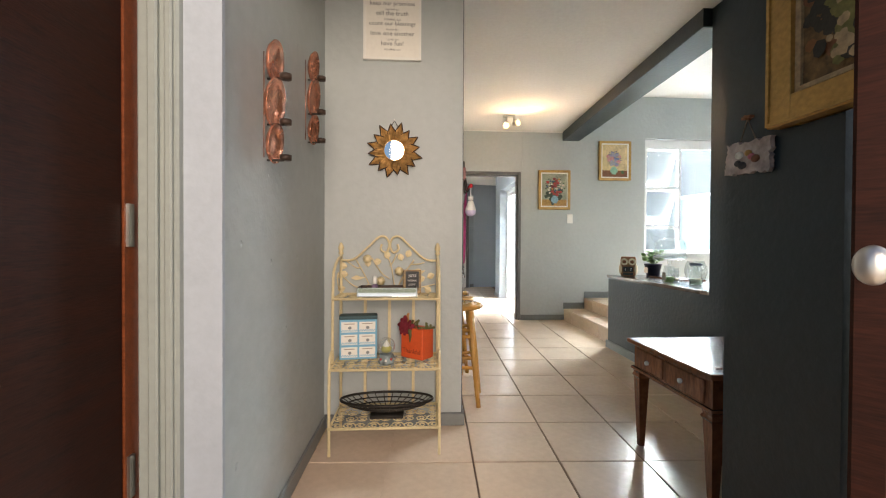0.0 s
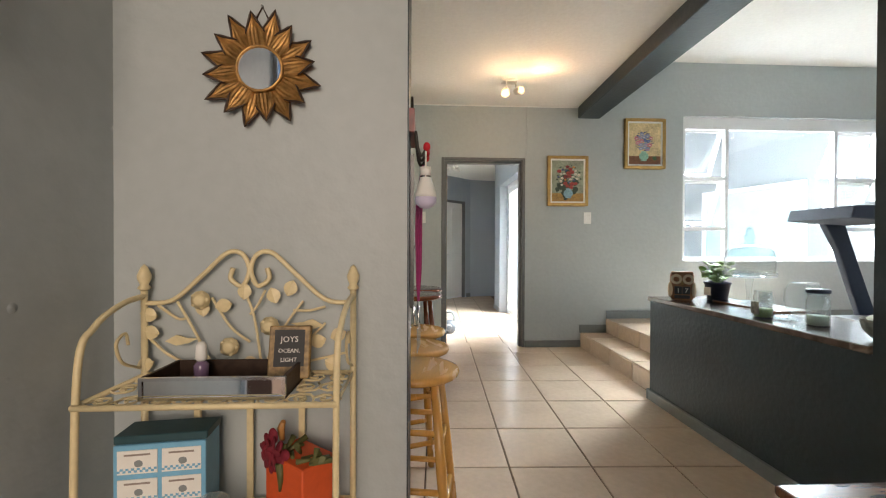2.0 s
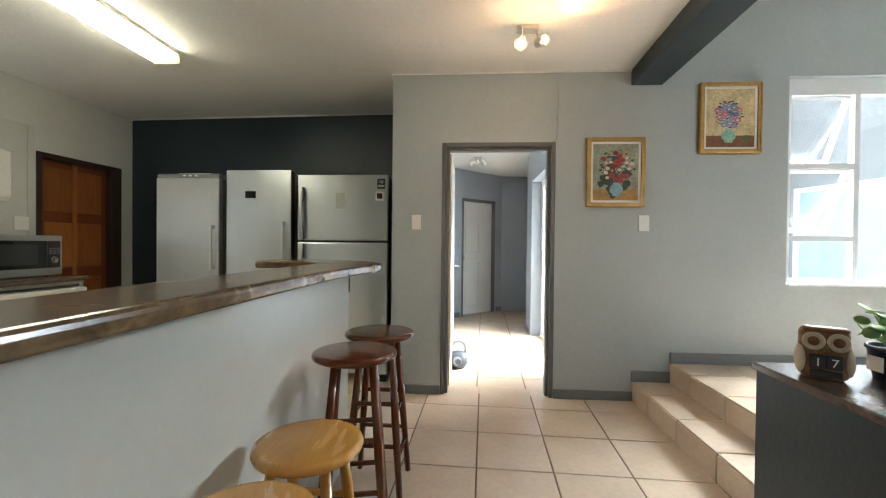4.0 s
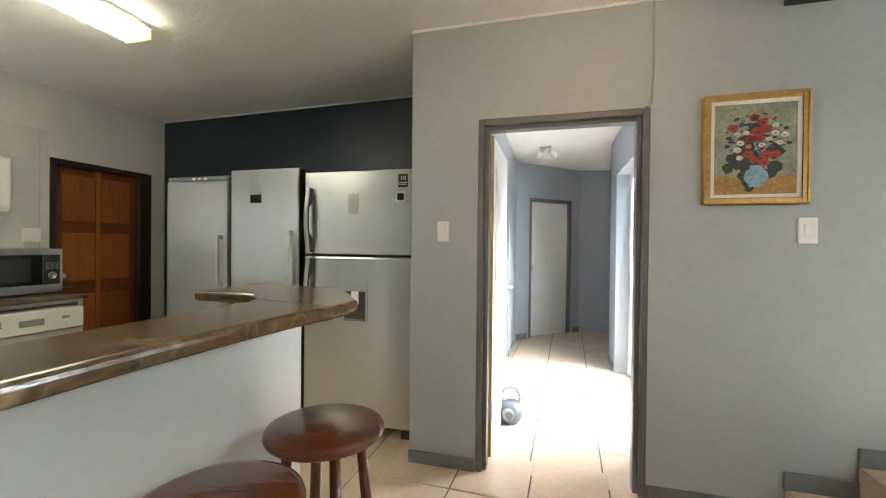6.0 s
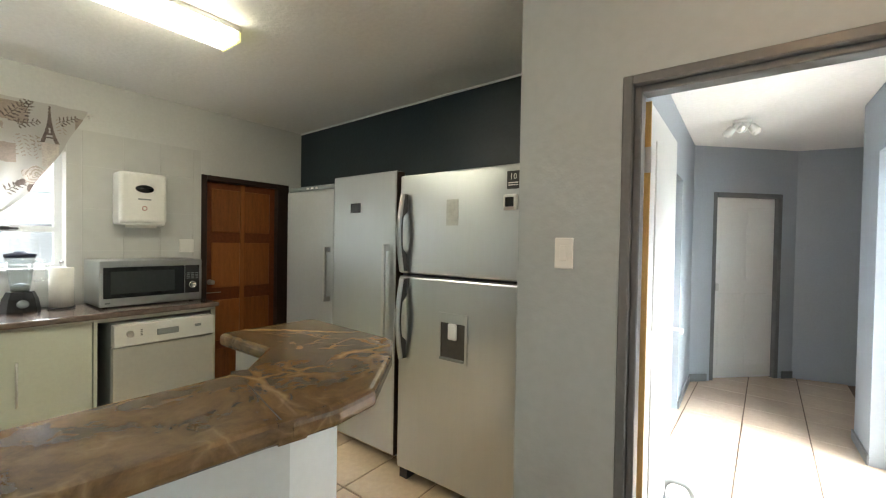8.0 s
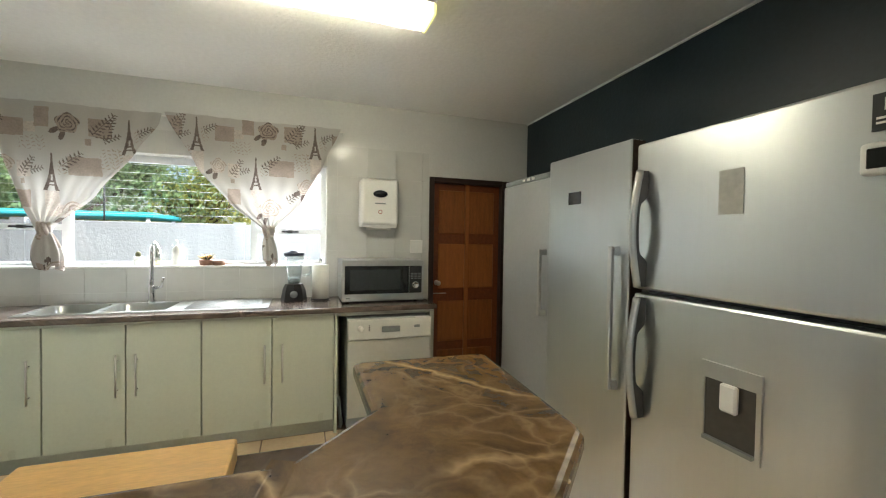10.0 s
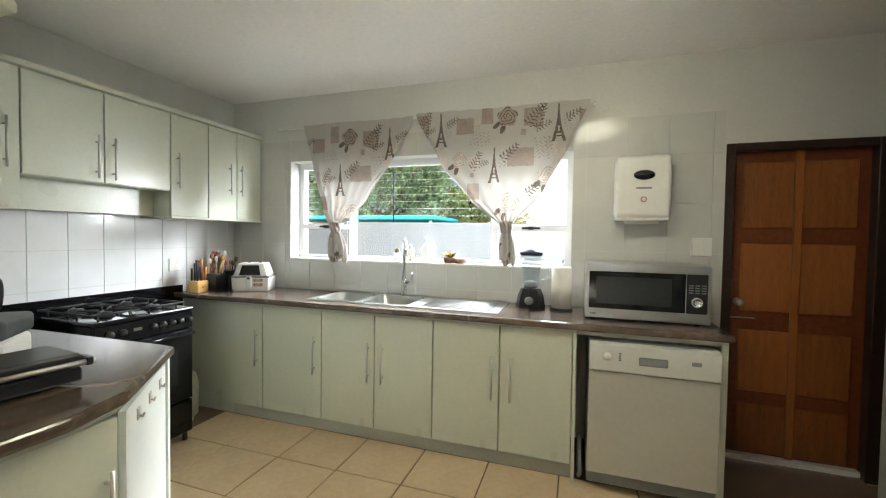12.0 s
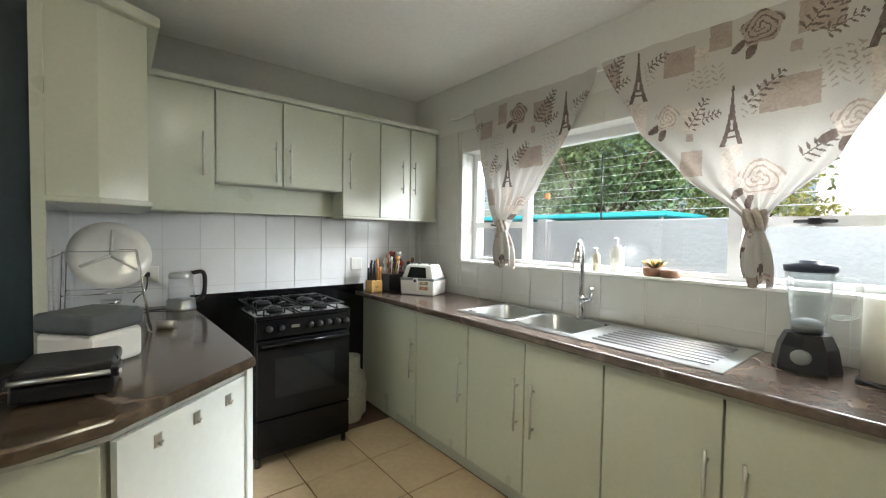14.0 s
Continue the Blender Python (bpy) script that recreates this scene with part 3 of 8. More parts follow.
leaf = thing("passage_door", (1.415, 6.36, 0.012), "white panelled door standing open against the passage wall", "door")
part("leaf", box(1.395, 1.435, 6.37, 7.13, 0.012, 2.03, 0.003, 1), WDOOR, leaf)
for pz0, pz1 in ((0.2, 0.95), (1.1, 1.9)):
    part("panel", box(1.435, 1.441, 6.48, 7.02, pz0, pz1, 0.003, 1), WDOOR, leaf)
part("edge_lipping", box(1.394, 1.436, 6.361, 6.372, 0.012, 2.03), PALEW, leaf, "bare timber edge")
for hz in (0.25, 1.75):
    part("hinge", box(1.40, 1.44, 6.352, 6.362, hz, hz + 0.1), NICKEL, leaf)
bm = tube([(1.435, 7.05, 1.02), (1.49, 7.05, 1.02), (1.495, 6.96, 1.02)], 0.009)
part("handle", bm, NICKEL, leaf, "satin lever handle")

# bedroom door at the slanted end of the passage
endm = Matrix.Translation((1.25, 9.66, 0)) @ Matrix.Rotation(END_ANG, 4, "Z")
d2 = thing("door_2", (1.25 + 0.73 * math.cos(END_ANG), 9.66 + 0.73 * math.sin(END_ANG), 0), "closed white panelled door in a grey steel frame", "door")
tagged(d2, kind="structure")
part("door_frame", moved(door_frame_mesh(0.30, 1.16, 0.0, 0.12, 2.06, 0.05), endm), FRAMEP, d2)
part("leaf", moved(box(0.35, 1.11, 0.05, 0.09, 0.01, 2.01), endm), WDOOR, d2)
for i in range(2):
    for k, (z0, z1) in enumerate(((0.15, 0.95), (1.1, 1.9))):
        part("panel", moved(box(0.43 + i * 0.33, 0.70 + i * 0.33, 0.043, 0.05, z0, z1, 0.003, 1), endm), WDOOR, d2)
part("handle", moved(box(0.375, 0.41, 0.02, 0.05, 0.98, 1.06, 0.004, 1), endm), NICKEL, d2)

# sliding door in the passage
sd = thing("sliding_door", (2.62, 7.62, 0), "white aluminium glazed sliding door letting in strong daylight", "door")
part("door_frame", box(2.58, 2.66, 6.75, 6.81, 0, 2.12, bm=box(2.58, 2.66, 8.44, 8.5, 0, 2.12, bm=box(2.58, 2.66, 6.81, 8.44, 2.06, 2.12))), ALU, sd)
for y0, y1, xx in ((6.82, 7.66, 2.63), (7.58, 8.43, 2.60)):
    bm = box(xx - 0.018, xx + 0.018, y0, y0 + 0.06, 0.03, 2.05)
    bm = box(xx - 0.018, xx + 0.018, y1 - 0.06, y1, 0.03, 2.05, bm=bm)
    bm = box(xx - 0.018, xx + 0.018, y0 + 0.06, y1 - 0.06, 0.03, 0.11, bm=bm)
    pn = part("sash", box(xx - 0.018, xx + 0.018, y0 + 0.06, y1 - 0.06, 1.98, 2.05, bm=bm), ALU, sd)
    gp = part("pane", box(xx - 0.003, xx + 0.003, y0 + 0.055, y1 - 0.055, 0.1, 1.99), PANE, pn)
    gp.visible_shadow = False
part("door_handle", box(2.565, 2.585, 7.60, 7.63, 0.95, 1.15, 0.004, 1), BLACK, sd, "black pull handle")

# lounge window
w1 = thing("window_1", (5.29, 6.27, 0.955), "wide white aluminium window with small top-hung sashes", "window")
tagged(w1, kind="structure")
fy0, fy1 = 6.255, 6.305
bm = box(4.10, 6.48, fy0, fy1, 0.955, 1.0)
bm = box(4.08, 6.48, fy0, fy1, 2.455, 2.585, bm=bm)
for xx in (4.10, 4.615, 5.925, 6.44):
    bm = box(xx, xx + 0.04, fy0, fy1, 1.0, 2.455, bm=bm)
for x0, x1 in ((4.14, 4.615), (5.965, 6.44)):
    for z in (1.30, 1.875):
        bm = box(x0, x1, fy0, fy1, z, z + 0.04, bm=bm)
part("window_frame", bm, ALU, w1)
part("window_sill", box(4.10, 6.48, 6.192, 6.255, 0.945, 0.966, 0.003, 1), ALU, w1)
gp = part("pane", box(4.65, 5.93, 6.277, 6.283, 0.995, 2.46), PANE, w1)
gp.visible_shadow = False
for x0, x1 in ((4.14, 4.615), (5.965, 6.44)):
    gp = part("pane", box(x0, x1, 6.277, 6.283, 1.0, 1.3), PANE, w1)
    gp.visible_shadow = False
    for z0, z1 in ((1.34, 1.875), (1.915, 2.455)):
        sash = wall_mesh("x", -0.015, 0.015, x0 + 0.005, x1 - 0.005, -(z1 - z0), 0, [(x0 + 0.035, x1 - 0.035, -(z1 - z0) + 0.03, -0.03)])
        rot = Matrix.Translation((0, 6.30, z1)) @ Matrix.Rotation(radians(22), 4, "X")
        so = part("sash", moved(sash, rot), ALU, w1)
        gp = part("pane", moved(box(x0 + 0.03, x1 - 0.03, -0.002, 0.002, -(z1 - z0) + 0.025, -0.025), rot), PANE, so)
        gp.visible_shadow = False
        part("stay", tube([(x0 + 0.12, 6.27, z0 + 0.005), (x0 + 0.15, 6.33, z0 + 0.015), (x0 + 0.16, 6.40, z0 + 0.05)], 0.006), ALU, so)

# second lounge window, unseen, added to let fill light onto the north wall
w3 = thing("window_3", (5.5, 1.775, 1.1), "unseen white lounge window with two lights, added for fill light", "window")
tagged(w3, kind="structure")
part("window_frame", wall_mesh("x", 1.75, 1.80, 4.3, 6.7, 1.1, 2.5, [(4.345, 5.48, 1.145, 2.455), (5.52, 6.655, 1.145, 2.455)]), ALU, w3)
for x0 in (4.34, 5.515):
    gp = part("pane", box(x0, x0 + 1.145, 1.772, 1.778, 1.14, 2.46), PANE, w3)
    gp.visible_shadow = False

# kitchen window
w2 = thing("window_2", (-2.45, 4.12, 1.215), "white aluminium kitchen window with side casements and a deep tiled reveal", "window")
tagged(w2, kind="structure")
wx0, wx1 = -2.49, -2.44
bm = box(wx0, wx1, 2.905, 5.33, 1.215, 1.25)
bm = box(wx0, wx1, 2.905, 5.33, 2.03, 2.085, bm=bm)
for yy in (2.905, 3.43, 4.715, 5.285):
    bm = box(wx0, wx1, yy, yy + 0.055 - 0.01 * (yy in (2.905, 5.285)), 1.25, 2.03, bm=bm)
for y0, y1 in ((2.95, 3.43), (4.77, 5.285)):
    bm = box(wx0, wx1, y0, y1, 1.485, 1.53, bm=bm)
part("window_frame", bm, ALU, w2)
part("window_sill", box(-2.44, -2.30, 2.905, 5.33, 1.205, 1.222, 0.003, 1), WPLAST, w2)
for y0, y1, z0, z1 in ((2.94, 3.44, 1.24, 1.49), (2.94, 3.44, 1.52, 2.04), (3.475, 4.72, 1.24, 2.04), (4.765, 5.29, 1.24, 1.49), (4.765, 5.29, 1.52, 2.04)):
    gp = part("pane", box(-2.468, -2.462, y0, y1, z0, z1), PANE, w2)
    gp.visible_shadow = False
for yy in (3.2, 5.03):
    part("latch", box(-2.44, -2.415, yy - 0.07, yy + 0.07, 1.50, 1.515, 0.004, 1, box(-2.44, -2.41, yy - 0.02, yy + 0.02, 1.495, 1.52)), BLACK, w2, "black casement latch")

# kitchen back door
kd = thing("door_3", (-2.36, 6.66, 0), "closed varnished panelled wooden door in a dark frame", "door")
tagged(kd, kind="structure")
bm = box(-2.44, -2.305, 6.265, 6.315, 0, 2.055, 0.004, 1)
bm = box(-2.44, -2.305, 7.03, 7.16, 0, 2.055, 0.004, 1, bm)
part("door_frame", box(-2.44, -2.305, 6.315, 7.03, 2.005, 2.055, 0.004, 1, bm), DARKWOOD, kd)
part("leaf", box(-2.405, -2.375, 6.315, 7.03, 0.02, 2.005), MERANTI2, kd)
rows = [(0.06, 0.38), (0.46, 0.86), (0.98, 1.42), (1.52, 1.94)]
for z0, z1 in rows:
    for y0, y1 in ((6.38, 6.655), (6.695, 6.97)):
        part("panel", box(-2.375, -2.362, y0, y1, z0, z1, 0.006, 1), MERANTI, kd)
part("stile", box(-2.375, -2.358, 6.655, 6.695, 0.02, 2.005), MERANTI, kd)
part("weather_bar", box(-2.375, -2.33, 6.32, 7.02, 0.018, 0.05), WPLAST, kd)
part("knob", moved(lathe([(0.026, 0), (0.026, 0.006), (0.009, 0.01), (0.009, 0.035), (0.02, 0.045), (0.024, 0.058), (0.014, 0.07), (0, 0.072)], 24), Matrix.Translation((-2.375, 6.37, 1.04)) @ Matrix.Rotation(radians(90), 4, "Y")), NICKEL, kd, "round metal knob")
part("bolt", tube([(-2.372, 6.33, 0.935), (-2.372, 6.47, 0.935)], 0.004), NICKEL, kd)

# the entrance: a pair of open front doors and their frame
fd = thing("front_door_frame", (1.05, 1.75, 0), "grey painted moulded entrance door frame", "door frame")
bm = box(0.14, 0.245, 1.66, 1.78, 0, 2.3, 0.006, 1)
bm = box(0.175, 0.20, 1.645, 1.66, 0, 2.3, 0.004, 1, bm)
bm = box(0.215, 0.235, 1.648, 1.66, 0, 2.3, 0.004, 1, bm)
part("jamb", bm, JAMB, fd)
part("head", box(-0.02, 2.12, 1.66, 1.78, 2.3, 2.36, 0.004, 1), GREY, fd)
part("plaster_return", box(0.243, 0.345, 1.684, 1.70, 0, 2.6), SHADEDWHITE, fd, "white plastered corner, shade put into its colour")
lf = thing("front_door", (0.11, 1.66, 0.01), "dark red-brown wooden front door, open outwards", "door")
part("leaf", box(0.075, 0.12, 0.75, 1.64, 0.01, 2.28, 0.004, 1), DOORW, lf)
part("edge_lipping", box(0.07, 0.125, 1.64, 1.69, 0.01, 2.28), MERANTI2, lf)
for hz in (0.4, 1.05, 1.9):
    part("hinge", box(0.118, 0.132, 1.645, 1.665, hz, hz + 0.11), NICKEL, lf)
rf = thing("front_door", (2.1, 1.6, 0.01), "dark red-brown wooden front door leaf with a round knob", "door")
A, Bp = Vector((1.469, 1.096)), Vector((2.08, 1.60))
ang = math.atan2(Bp.y - A.y, Bp.x - A.x)
rm = Matrix.Translation((A.x, A.y, 0)) @ Matrix.Rotation(ang, 4, "Z")
part("leaf", moved(box(0, (Bp - A).length, -0.04, 0.0, 0.01, 2.28, 0.004, 1), rm), DOORW, rf)
kc_ = (1.452, 1.054, 1.036)
part("stem", tube([(1.486, 1.086, 1.036), kc_], 0.011, 12), NICKEL, rf)
part("knob", ball(0.026, kc_, (0.75, 0.75, 1.0), 3), NICKEL, rf, "round satin metal knob")

# ---- kitchen units along the window ----
def bar_handle(x, y, z0, z1, parent, axis="x", s=1):
    """A vertical bar handle standing off a door face."""
    d = 0.03 * s
    if axis == "x":
        bm = tube([(x + d, y, z0 - 0.02), (x + d, y, z1 + 0.02)], 0.0065)
        for z in (z0 + 0.02, z1 - 0.02):
            bm = tube([(x, y, z), (x + d, y, z)], 0.005, bm=bm)
    else:
        bm = tube([(x, y + d, z0 - 0.02), (x, y + d, z1 + 0.02)], 0.006)
        for z in (z0 + 0.02, z1 - 0.02):
            bm = tube([(x, y, z), (x, y + d, z)], 0.005, bm=bm)
    return part("handle", bm, NICKEL, parent, "slim satin bar handle")


seams = [2.80, 3.121, 3.644, 4.069, 4.494, 4.931, 5.36]
hpos = [3.06, 3.575, 4.015, 4.12, 4.875, 4.99]
for i in range(6):
    y0, y1 = seams[i], seams[i + 1]
    u = thing("base_cabinet", (-2.0, (y0 + y1) / 2, 0), "sage painted base cabinet with one flush door", "cabinet", "base cabinets under the sink")
    part("body", box(-2.30, -1.748, y0 + 0.002, y1 - 0.002, 0.1, 0.82), CAB, u)
    dr = part("door", box(-1.746, -1.725, y0 + 0.004, y1 - 0.004, 0.105, 0.885, 0.002, 1), CAB, u)
    bar_handle(-1.725, hpos[i] + 0.012, 0.45, 0.68, dr)
    part("plinth", box(-1.79, -1.775, y0, y1, 0.0, 0.1), PLINTH, u)
single("filler_panel", box(-2.3, -1.775, 2.26, 2.798, 0.0, 0.9), CAB, "plain sage filler panel in the cabinet corner", "panel")
ep = thing("dishwasher_housing", (-2.0, 5.77, 0), "open sage housing round the dishwasher", "cabinet")
part("end_panel", box(-2.3, -1.725, 6.10, 6.135, 0, 0.905), CAB, ep)
part("side_panel", box(-2.3, -1.725, 5.362, 5.382, 0, 0.905), CAB, ep)
part("top_rail", box(-2.3, -1.735, 5.382, 6.10, 0.875, 0.905), CAB, ep)
dw = thing("dishwasher", (-1.95, 5.77, 0), "silver-grey freestanding dishwasher with a slightly open front", "dishwasher")
part("body", box(-2.28, -1.72, 5.45, 6.09, 0.03, 0.86, 0.004, 1), GPLAST, dw)
SILV = surface("silver_paint", (0.50, 0.50, 0.45), 0.32, metal=0.25, var=0.03, bump=0.01)
part("door", box(-1.72, -1.66, 5.45, 6.09, 0.12, 0.70, 0.006, 2), SILV, dw)
pnl = part("control_panel", box(-1.72, -1.645, 5.45, 6.09, 0.705, 0.855, 0.008, 2), surface("grey_white_panel", (0.62, 0.62, 0.58), 0.35, var=0.02, bump=0.01), dw)
kn = lathe([(0.022, 0), (0.022, 0.012), (0.018, 0.018), (0, 0.018)], 20)
part("dial", moved(kn, Matrix.Translation((-1.645, 5.54, 0.79)) @ Matrix.Rotation(radians(90), 4, "Y")), WPLAST, pnl)
part("grip", box(-1.648, -1.641, 5.70, 5.84, 0.755, 0.80, 0.006, 2), GPLAST, pnl, "recessed grip")
for k in range(4):
    part("indicator", box(-1.646, -1.643, 5.60 + 0.0, 5.612, 0.77 + k * 0.012, 0.776 + k * 0.012), INK, pnl)
part("badge", box(-1.646, -1.643, 5.95, 5.995, 0.78, 0.80), GPLAST, pnl)
single("dishwasher_hose", tube(curve_points([(-1.78, 5.41, 0.02), (-1.75, 5.415, 0.06), (-1.77, 5.41, 0.12), (-1.9, 5.41, 0.2)]), 0.014), GPLAST, "coiled grey hose beside the dishwasher", "hose")

bm = prism([(-2.312, 2.252), (-1.69, 2.252), (-1.69, 6.15), (-2.312, 6.15)], 0.905, 0.945, 0.012, 3)
for co_, no_ in (((0, 3.48, 0), (0, 1, 0)), ((0, 4.26, 0), (0, 1, 0)), ((-2.228, 0, 0), (1, 0, 0)), ((-1.842, 0, 0), (1, 0, 0))):
    bmesh.ops.bisect_plane(bm, geom=bm.verts[:] + bm.edges[:] + bm.faces[:], plane_co=co_, plane_no=no_)
cut_ = [f for f in bm.faces if -2.228 < f.calc_center_median().x < -1.842 and 3.48 < f.calc_center_median().y < 4.26]
bmesh.ops.delete(bm, geom=cut_, context="FACES")
wt = thing("worktop", (-2.0, 4.2, 0.905), "brown marbled worktop along the kitchen window", "worktop")
part("slab", bm, STONE2, wt)
part("under_strip", box(-1.742, -1.715, 2.80, 6.13, 0.887, 0.905), PLINTH, wt, "grey strip under the worktop edge")

# sink
sk = thing("sink", (-2.05, 4.25, 0.945), "stainless double bowl sink with a ribbed drainer", "sink")
def bowl(y0, y1, x0, x1, z, depth):
    b = bmesh.new()
    rings = []
    for s, dz in ((0, 0), (0.008, -0.012), (0.014, -depth * 0.8), (0.04, -depth), (0.11, -depth - 0.004)):
        ring = []
        cx, cy, hx, hy = (x0 + x1) / 2, (y0 + y1) / 2, (x1 - x0) / 2 - s, (y1 - y0) / 2 - s
        for k in range(32):
            a = k * math.tau / 32
            c, q = math.cos(a), math.sin(a)
            e = 0.42
            ring.append(b.verts.new((cx + hx * math.copysign(abs(c) ** e, c), cy + hy * math.copysign(abs(q) ** e, q), z + dz)))
        rings.append(ring)
    for p, q in zip(rings, rings[1:]):
        for k in range(32):
            f = b.faces.new([p[k], q[k], q[(k + 1) % 32], p[(k + 1) % 32]])
            f.smooth = True
    b.faces.new(rings[-1])
    return b
rim = box(-2.27, -1.80, 3.45, 3.49, 0.945, 0.951, 0.002, 1)
rim = box(-2.27, -1.80, 3.83, 3.87, 0.945, 0.951, 0.002, 1, rim)
rim = box(-2.27, -2.22, 3.49, 3.83, 0.945, 0.951, bm=rim)
rim = box(-1.85, -1.80, 3.49, 3.83, 0.945, 0.951, bm=rim)
rim = box(-2.27, -2.22, 3.87, 4.25, 0.945, 0.951, bm=rim)
rim = box(-1.85, -1.80, 3.87, 4.25, 0.945, 0.951, bm=rim)
rim = box(-2.27, -1.80, 4.25, 4.90, 0.945, 0.951, 0.002, 1, rim)
part("rim", rim, STEEL, sk)
for y0, y1 in ((3.487, 3.833), (3.867, 4.253)):
    bw = part("bowl", bowl(y0, y1, -2.223, -1.847, 0.9515, 0.095), STEEL, sk)
for k in range(8):
    part("drainer_rib", tube([(-2.19 + k * 0.047, 4.36, 0.953), (-2.19 + k * 0.047, 4.84, 0.953)], 0.006, 6), STEEL, sk)
tp = thing("kitchen_tap", (-2.24, 4.05, 0.945), "tall chrome swan-neck mixer tap", "tap")
part("spout", tube(curve_points([(-2.235, 4.06, 0.945), (-2.235, 4.06, 1.10), (-2.235, 4.06, 1.28), (-2.20, 4.075, 1.375), (-2.12, 4.115, 1.40), (-2.05, 4.15, 1.355), (-2.025, 4.16, 1.29)]), [0.016] * 40 + [0.02] * 9), CHROME, tp)
part("base", lathe([(0.03, 0), (0.03, 0.02), (0.022, 0.03), (0.024, 0.12), (0.018, 0.14)], 20, (-2.235, 4.06, 0.945)), CHROME, tp)
part("lever", tube([(-2.235, 4.08, 1.06), (-2.225, 4.125, 1.07), (-2.20, 4.145, 1.14)], [0.012, 0.011, 0.007]), CHROME, tp)

# ---- fridges ----
fr = thing("fridge_freezer", (0.44, 6.85, 0), "large brushed steel top-freezer fridge with a water dispenser", "fridge")
part("body", box(0.045, 0.865, 6.50, 7.18, 0.05, 1.855, 0.006, 1), BLACK, fr, "dark grey cabinet")
up = part("freezer_door", box(0.04, 0.868, 6.43, 6.50, 1.270, 1.862, 0.01, 2), STEEL, fr)
lo = part("fridge_door", box(0.04, 0.868, 6.43, 6.50, 0.07, 1.252, 0.01, 2), STEEL, fr)
def bow_handle(z0, z1, parent):
    """A bowed grip, solid at both ends, with a slot behind its middle."""
    b, face_ = bmesh.new(), []
    secs = []
    for i in range(33):
        u = i / 32
        z = z0 + (z1 - z0) * u
        yo = 6.43 - 0.03 - 0.032 * math.sin(math.pi * u)
        k_ = min(max((min(u, 1 - u) - 0.2) / 0.1, 0), 1)
        yi = 6.432 + (yo + 0.016 - 6.432) * k_ * k_ * (3 - 2 * k_)
        secs.append([b.verts.new(p_) for p_ in ((0.075, yo, z), (0.105, yo, z), (0.105, yi, z), (0.075, yi, z))])
        face_.append((0.09, yo, z))
    for p_, q_ in zip(secs, secs[1:]):
        for j in range(4):
            b.faces.new([p_[j], p_[(j + 1) % 4], q_[(j + 1) % 4], q_[j]])
    b.faces.new(secs[0][::-1])
    b.faces.new(secs[-1])
    bmesh.ops.recalc_face_normals(b, faces=b.faces)
    # plain steel; the dark room mirrored in its sides is put into the colour
    h_ = part("handle", b, DARKENEDSTEEL, parent, "bowed steel handle, dark reflection put into its sides' colour")
    part("handle_face", tube(face_, 0.0155, 10), STEEL, h_, "bright steel face")


bow_handle(1.283, 1.745, up)
bow_handle(0.755, 1.238, lo)
dsp = part("water_dispenser", wall_mesh("x", 6.422, 6.434, 0.355, 0.55, 0.79, 1.065, [(0.37, 0.535, 0.805, 1.01)]), STEEL, lo)
part("recess", box(0.37, 0.535, 6.426, 6.429, 0.805, 1.01), DARKENEDSTEEL, lo, "dark dispenser recess")
part("paddle", box(0.43, 0.485, 6.405, 6.426, 0.92, 1.01, 0.006, 1), WPLAST, lo, "pale dispenser paddle")
part("drip_tray", box(0.372, 0.533, 6.41, 6.428, 0.803, 0.815), GPLAST, lo)
lab = part("sticker", box(0.395, 0.475, 6.4265, 6.4285, 1.555, 1.70), surface("grey_film_sticker", (0.42, 0.42, 0.38), 0.3, var=0.1, bump=0), up, "faded grey energy sticker")
part("foot", box(0.8, 0.86, 6.45, 6.55, 0.0, 0.06), BLACK, fr)
part("foot", box(0.05, 0.11, 6.45, 6.55, 0.0, 0.06), BLACK, fr)
stk = single("fridge_sticker", box(0.772, 0.842, 6.426, 6.4285, 1.735, 1.825), INK, "black warranty sticker with a white 10", "sticker")
fz = thing("upright_freezer", (-0.35, 6.88, 0), "tall brushed steel single-door fridge with a display", "fridge")
part("body", box(-0.655, -0.055, 6.56, 7.21, 0.03, 1.90, 0.006, 1), GPLAST, fz)
zd = part("door", box(-0.665, -0.045, 6.485, 6.555, 0.08, 1.915, 0.008, 2), STEEL, fz)
part("door_edge", box(-0.046, -0.041, 6.49, 6.556, 0.08, 1.91), BRONZED, zd)
part("display", box(-0.48, -0.38, 6.4815, 6.4865, 1.655, 1.72), DARKGLASS, zd, "black display panel")
part("handle", box(-0.125, -0.10, 6.435, 6.455, 0.79, 1.44, 0.004, 1, box(-0.125, -0.10, 6.455, 6.485, 1.40, 1.44, bm=box(-0.125, -0.10, 6.455, 6.485, 0.79, 0.83))), NICKEL, zd, "long square steel handle")
f0 = thing("upright_fridge", (-1.03, 6.95, 0), "tall silver single-door fridge with a grey top cap", "fridge")
part("body", box(-1.36, -0.74, 6.67, 7.23, 0.03, 1.83, 0.006, 1), GPLAST, f0)
qd = part("door", box(-1.37, -0.735, 6.60, 6.665, 0.08, 1.835, 0.012, 3), surface("silver_fridge_paint", (0.50, 0.51, 0.51), 0.34, metal=0.6, var=0.03, bump=0.01), f0)
part("top_cap", box(-1.37, -0.735, 6.61, 7.23, 1.835, 1.875, 0.012, 2), GPLAST, f0, "grey control panel cap")
for k in range(3):
    part("knob", box(-1.1 + k * 0.06, -1.075 + k * 0.06, 6.603, 6.612, 1.848, 1.862), WPLAST, f0)
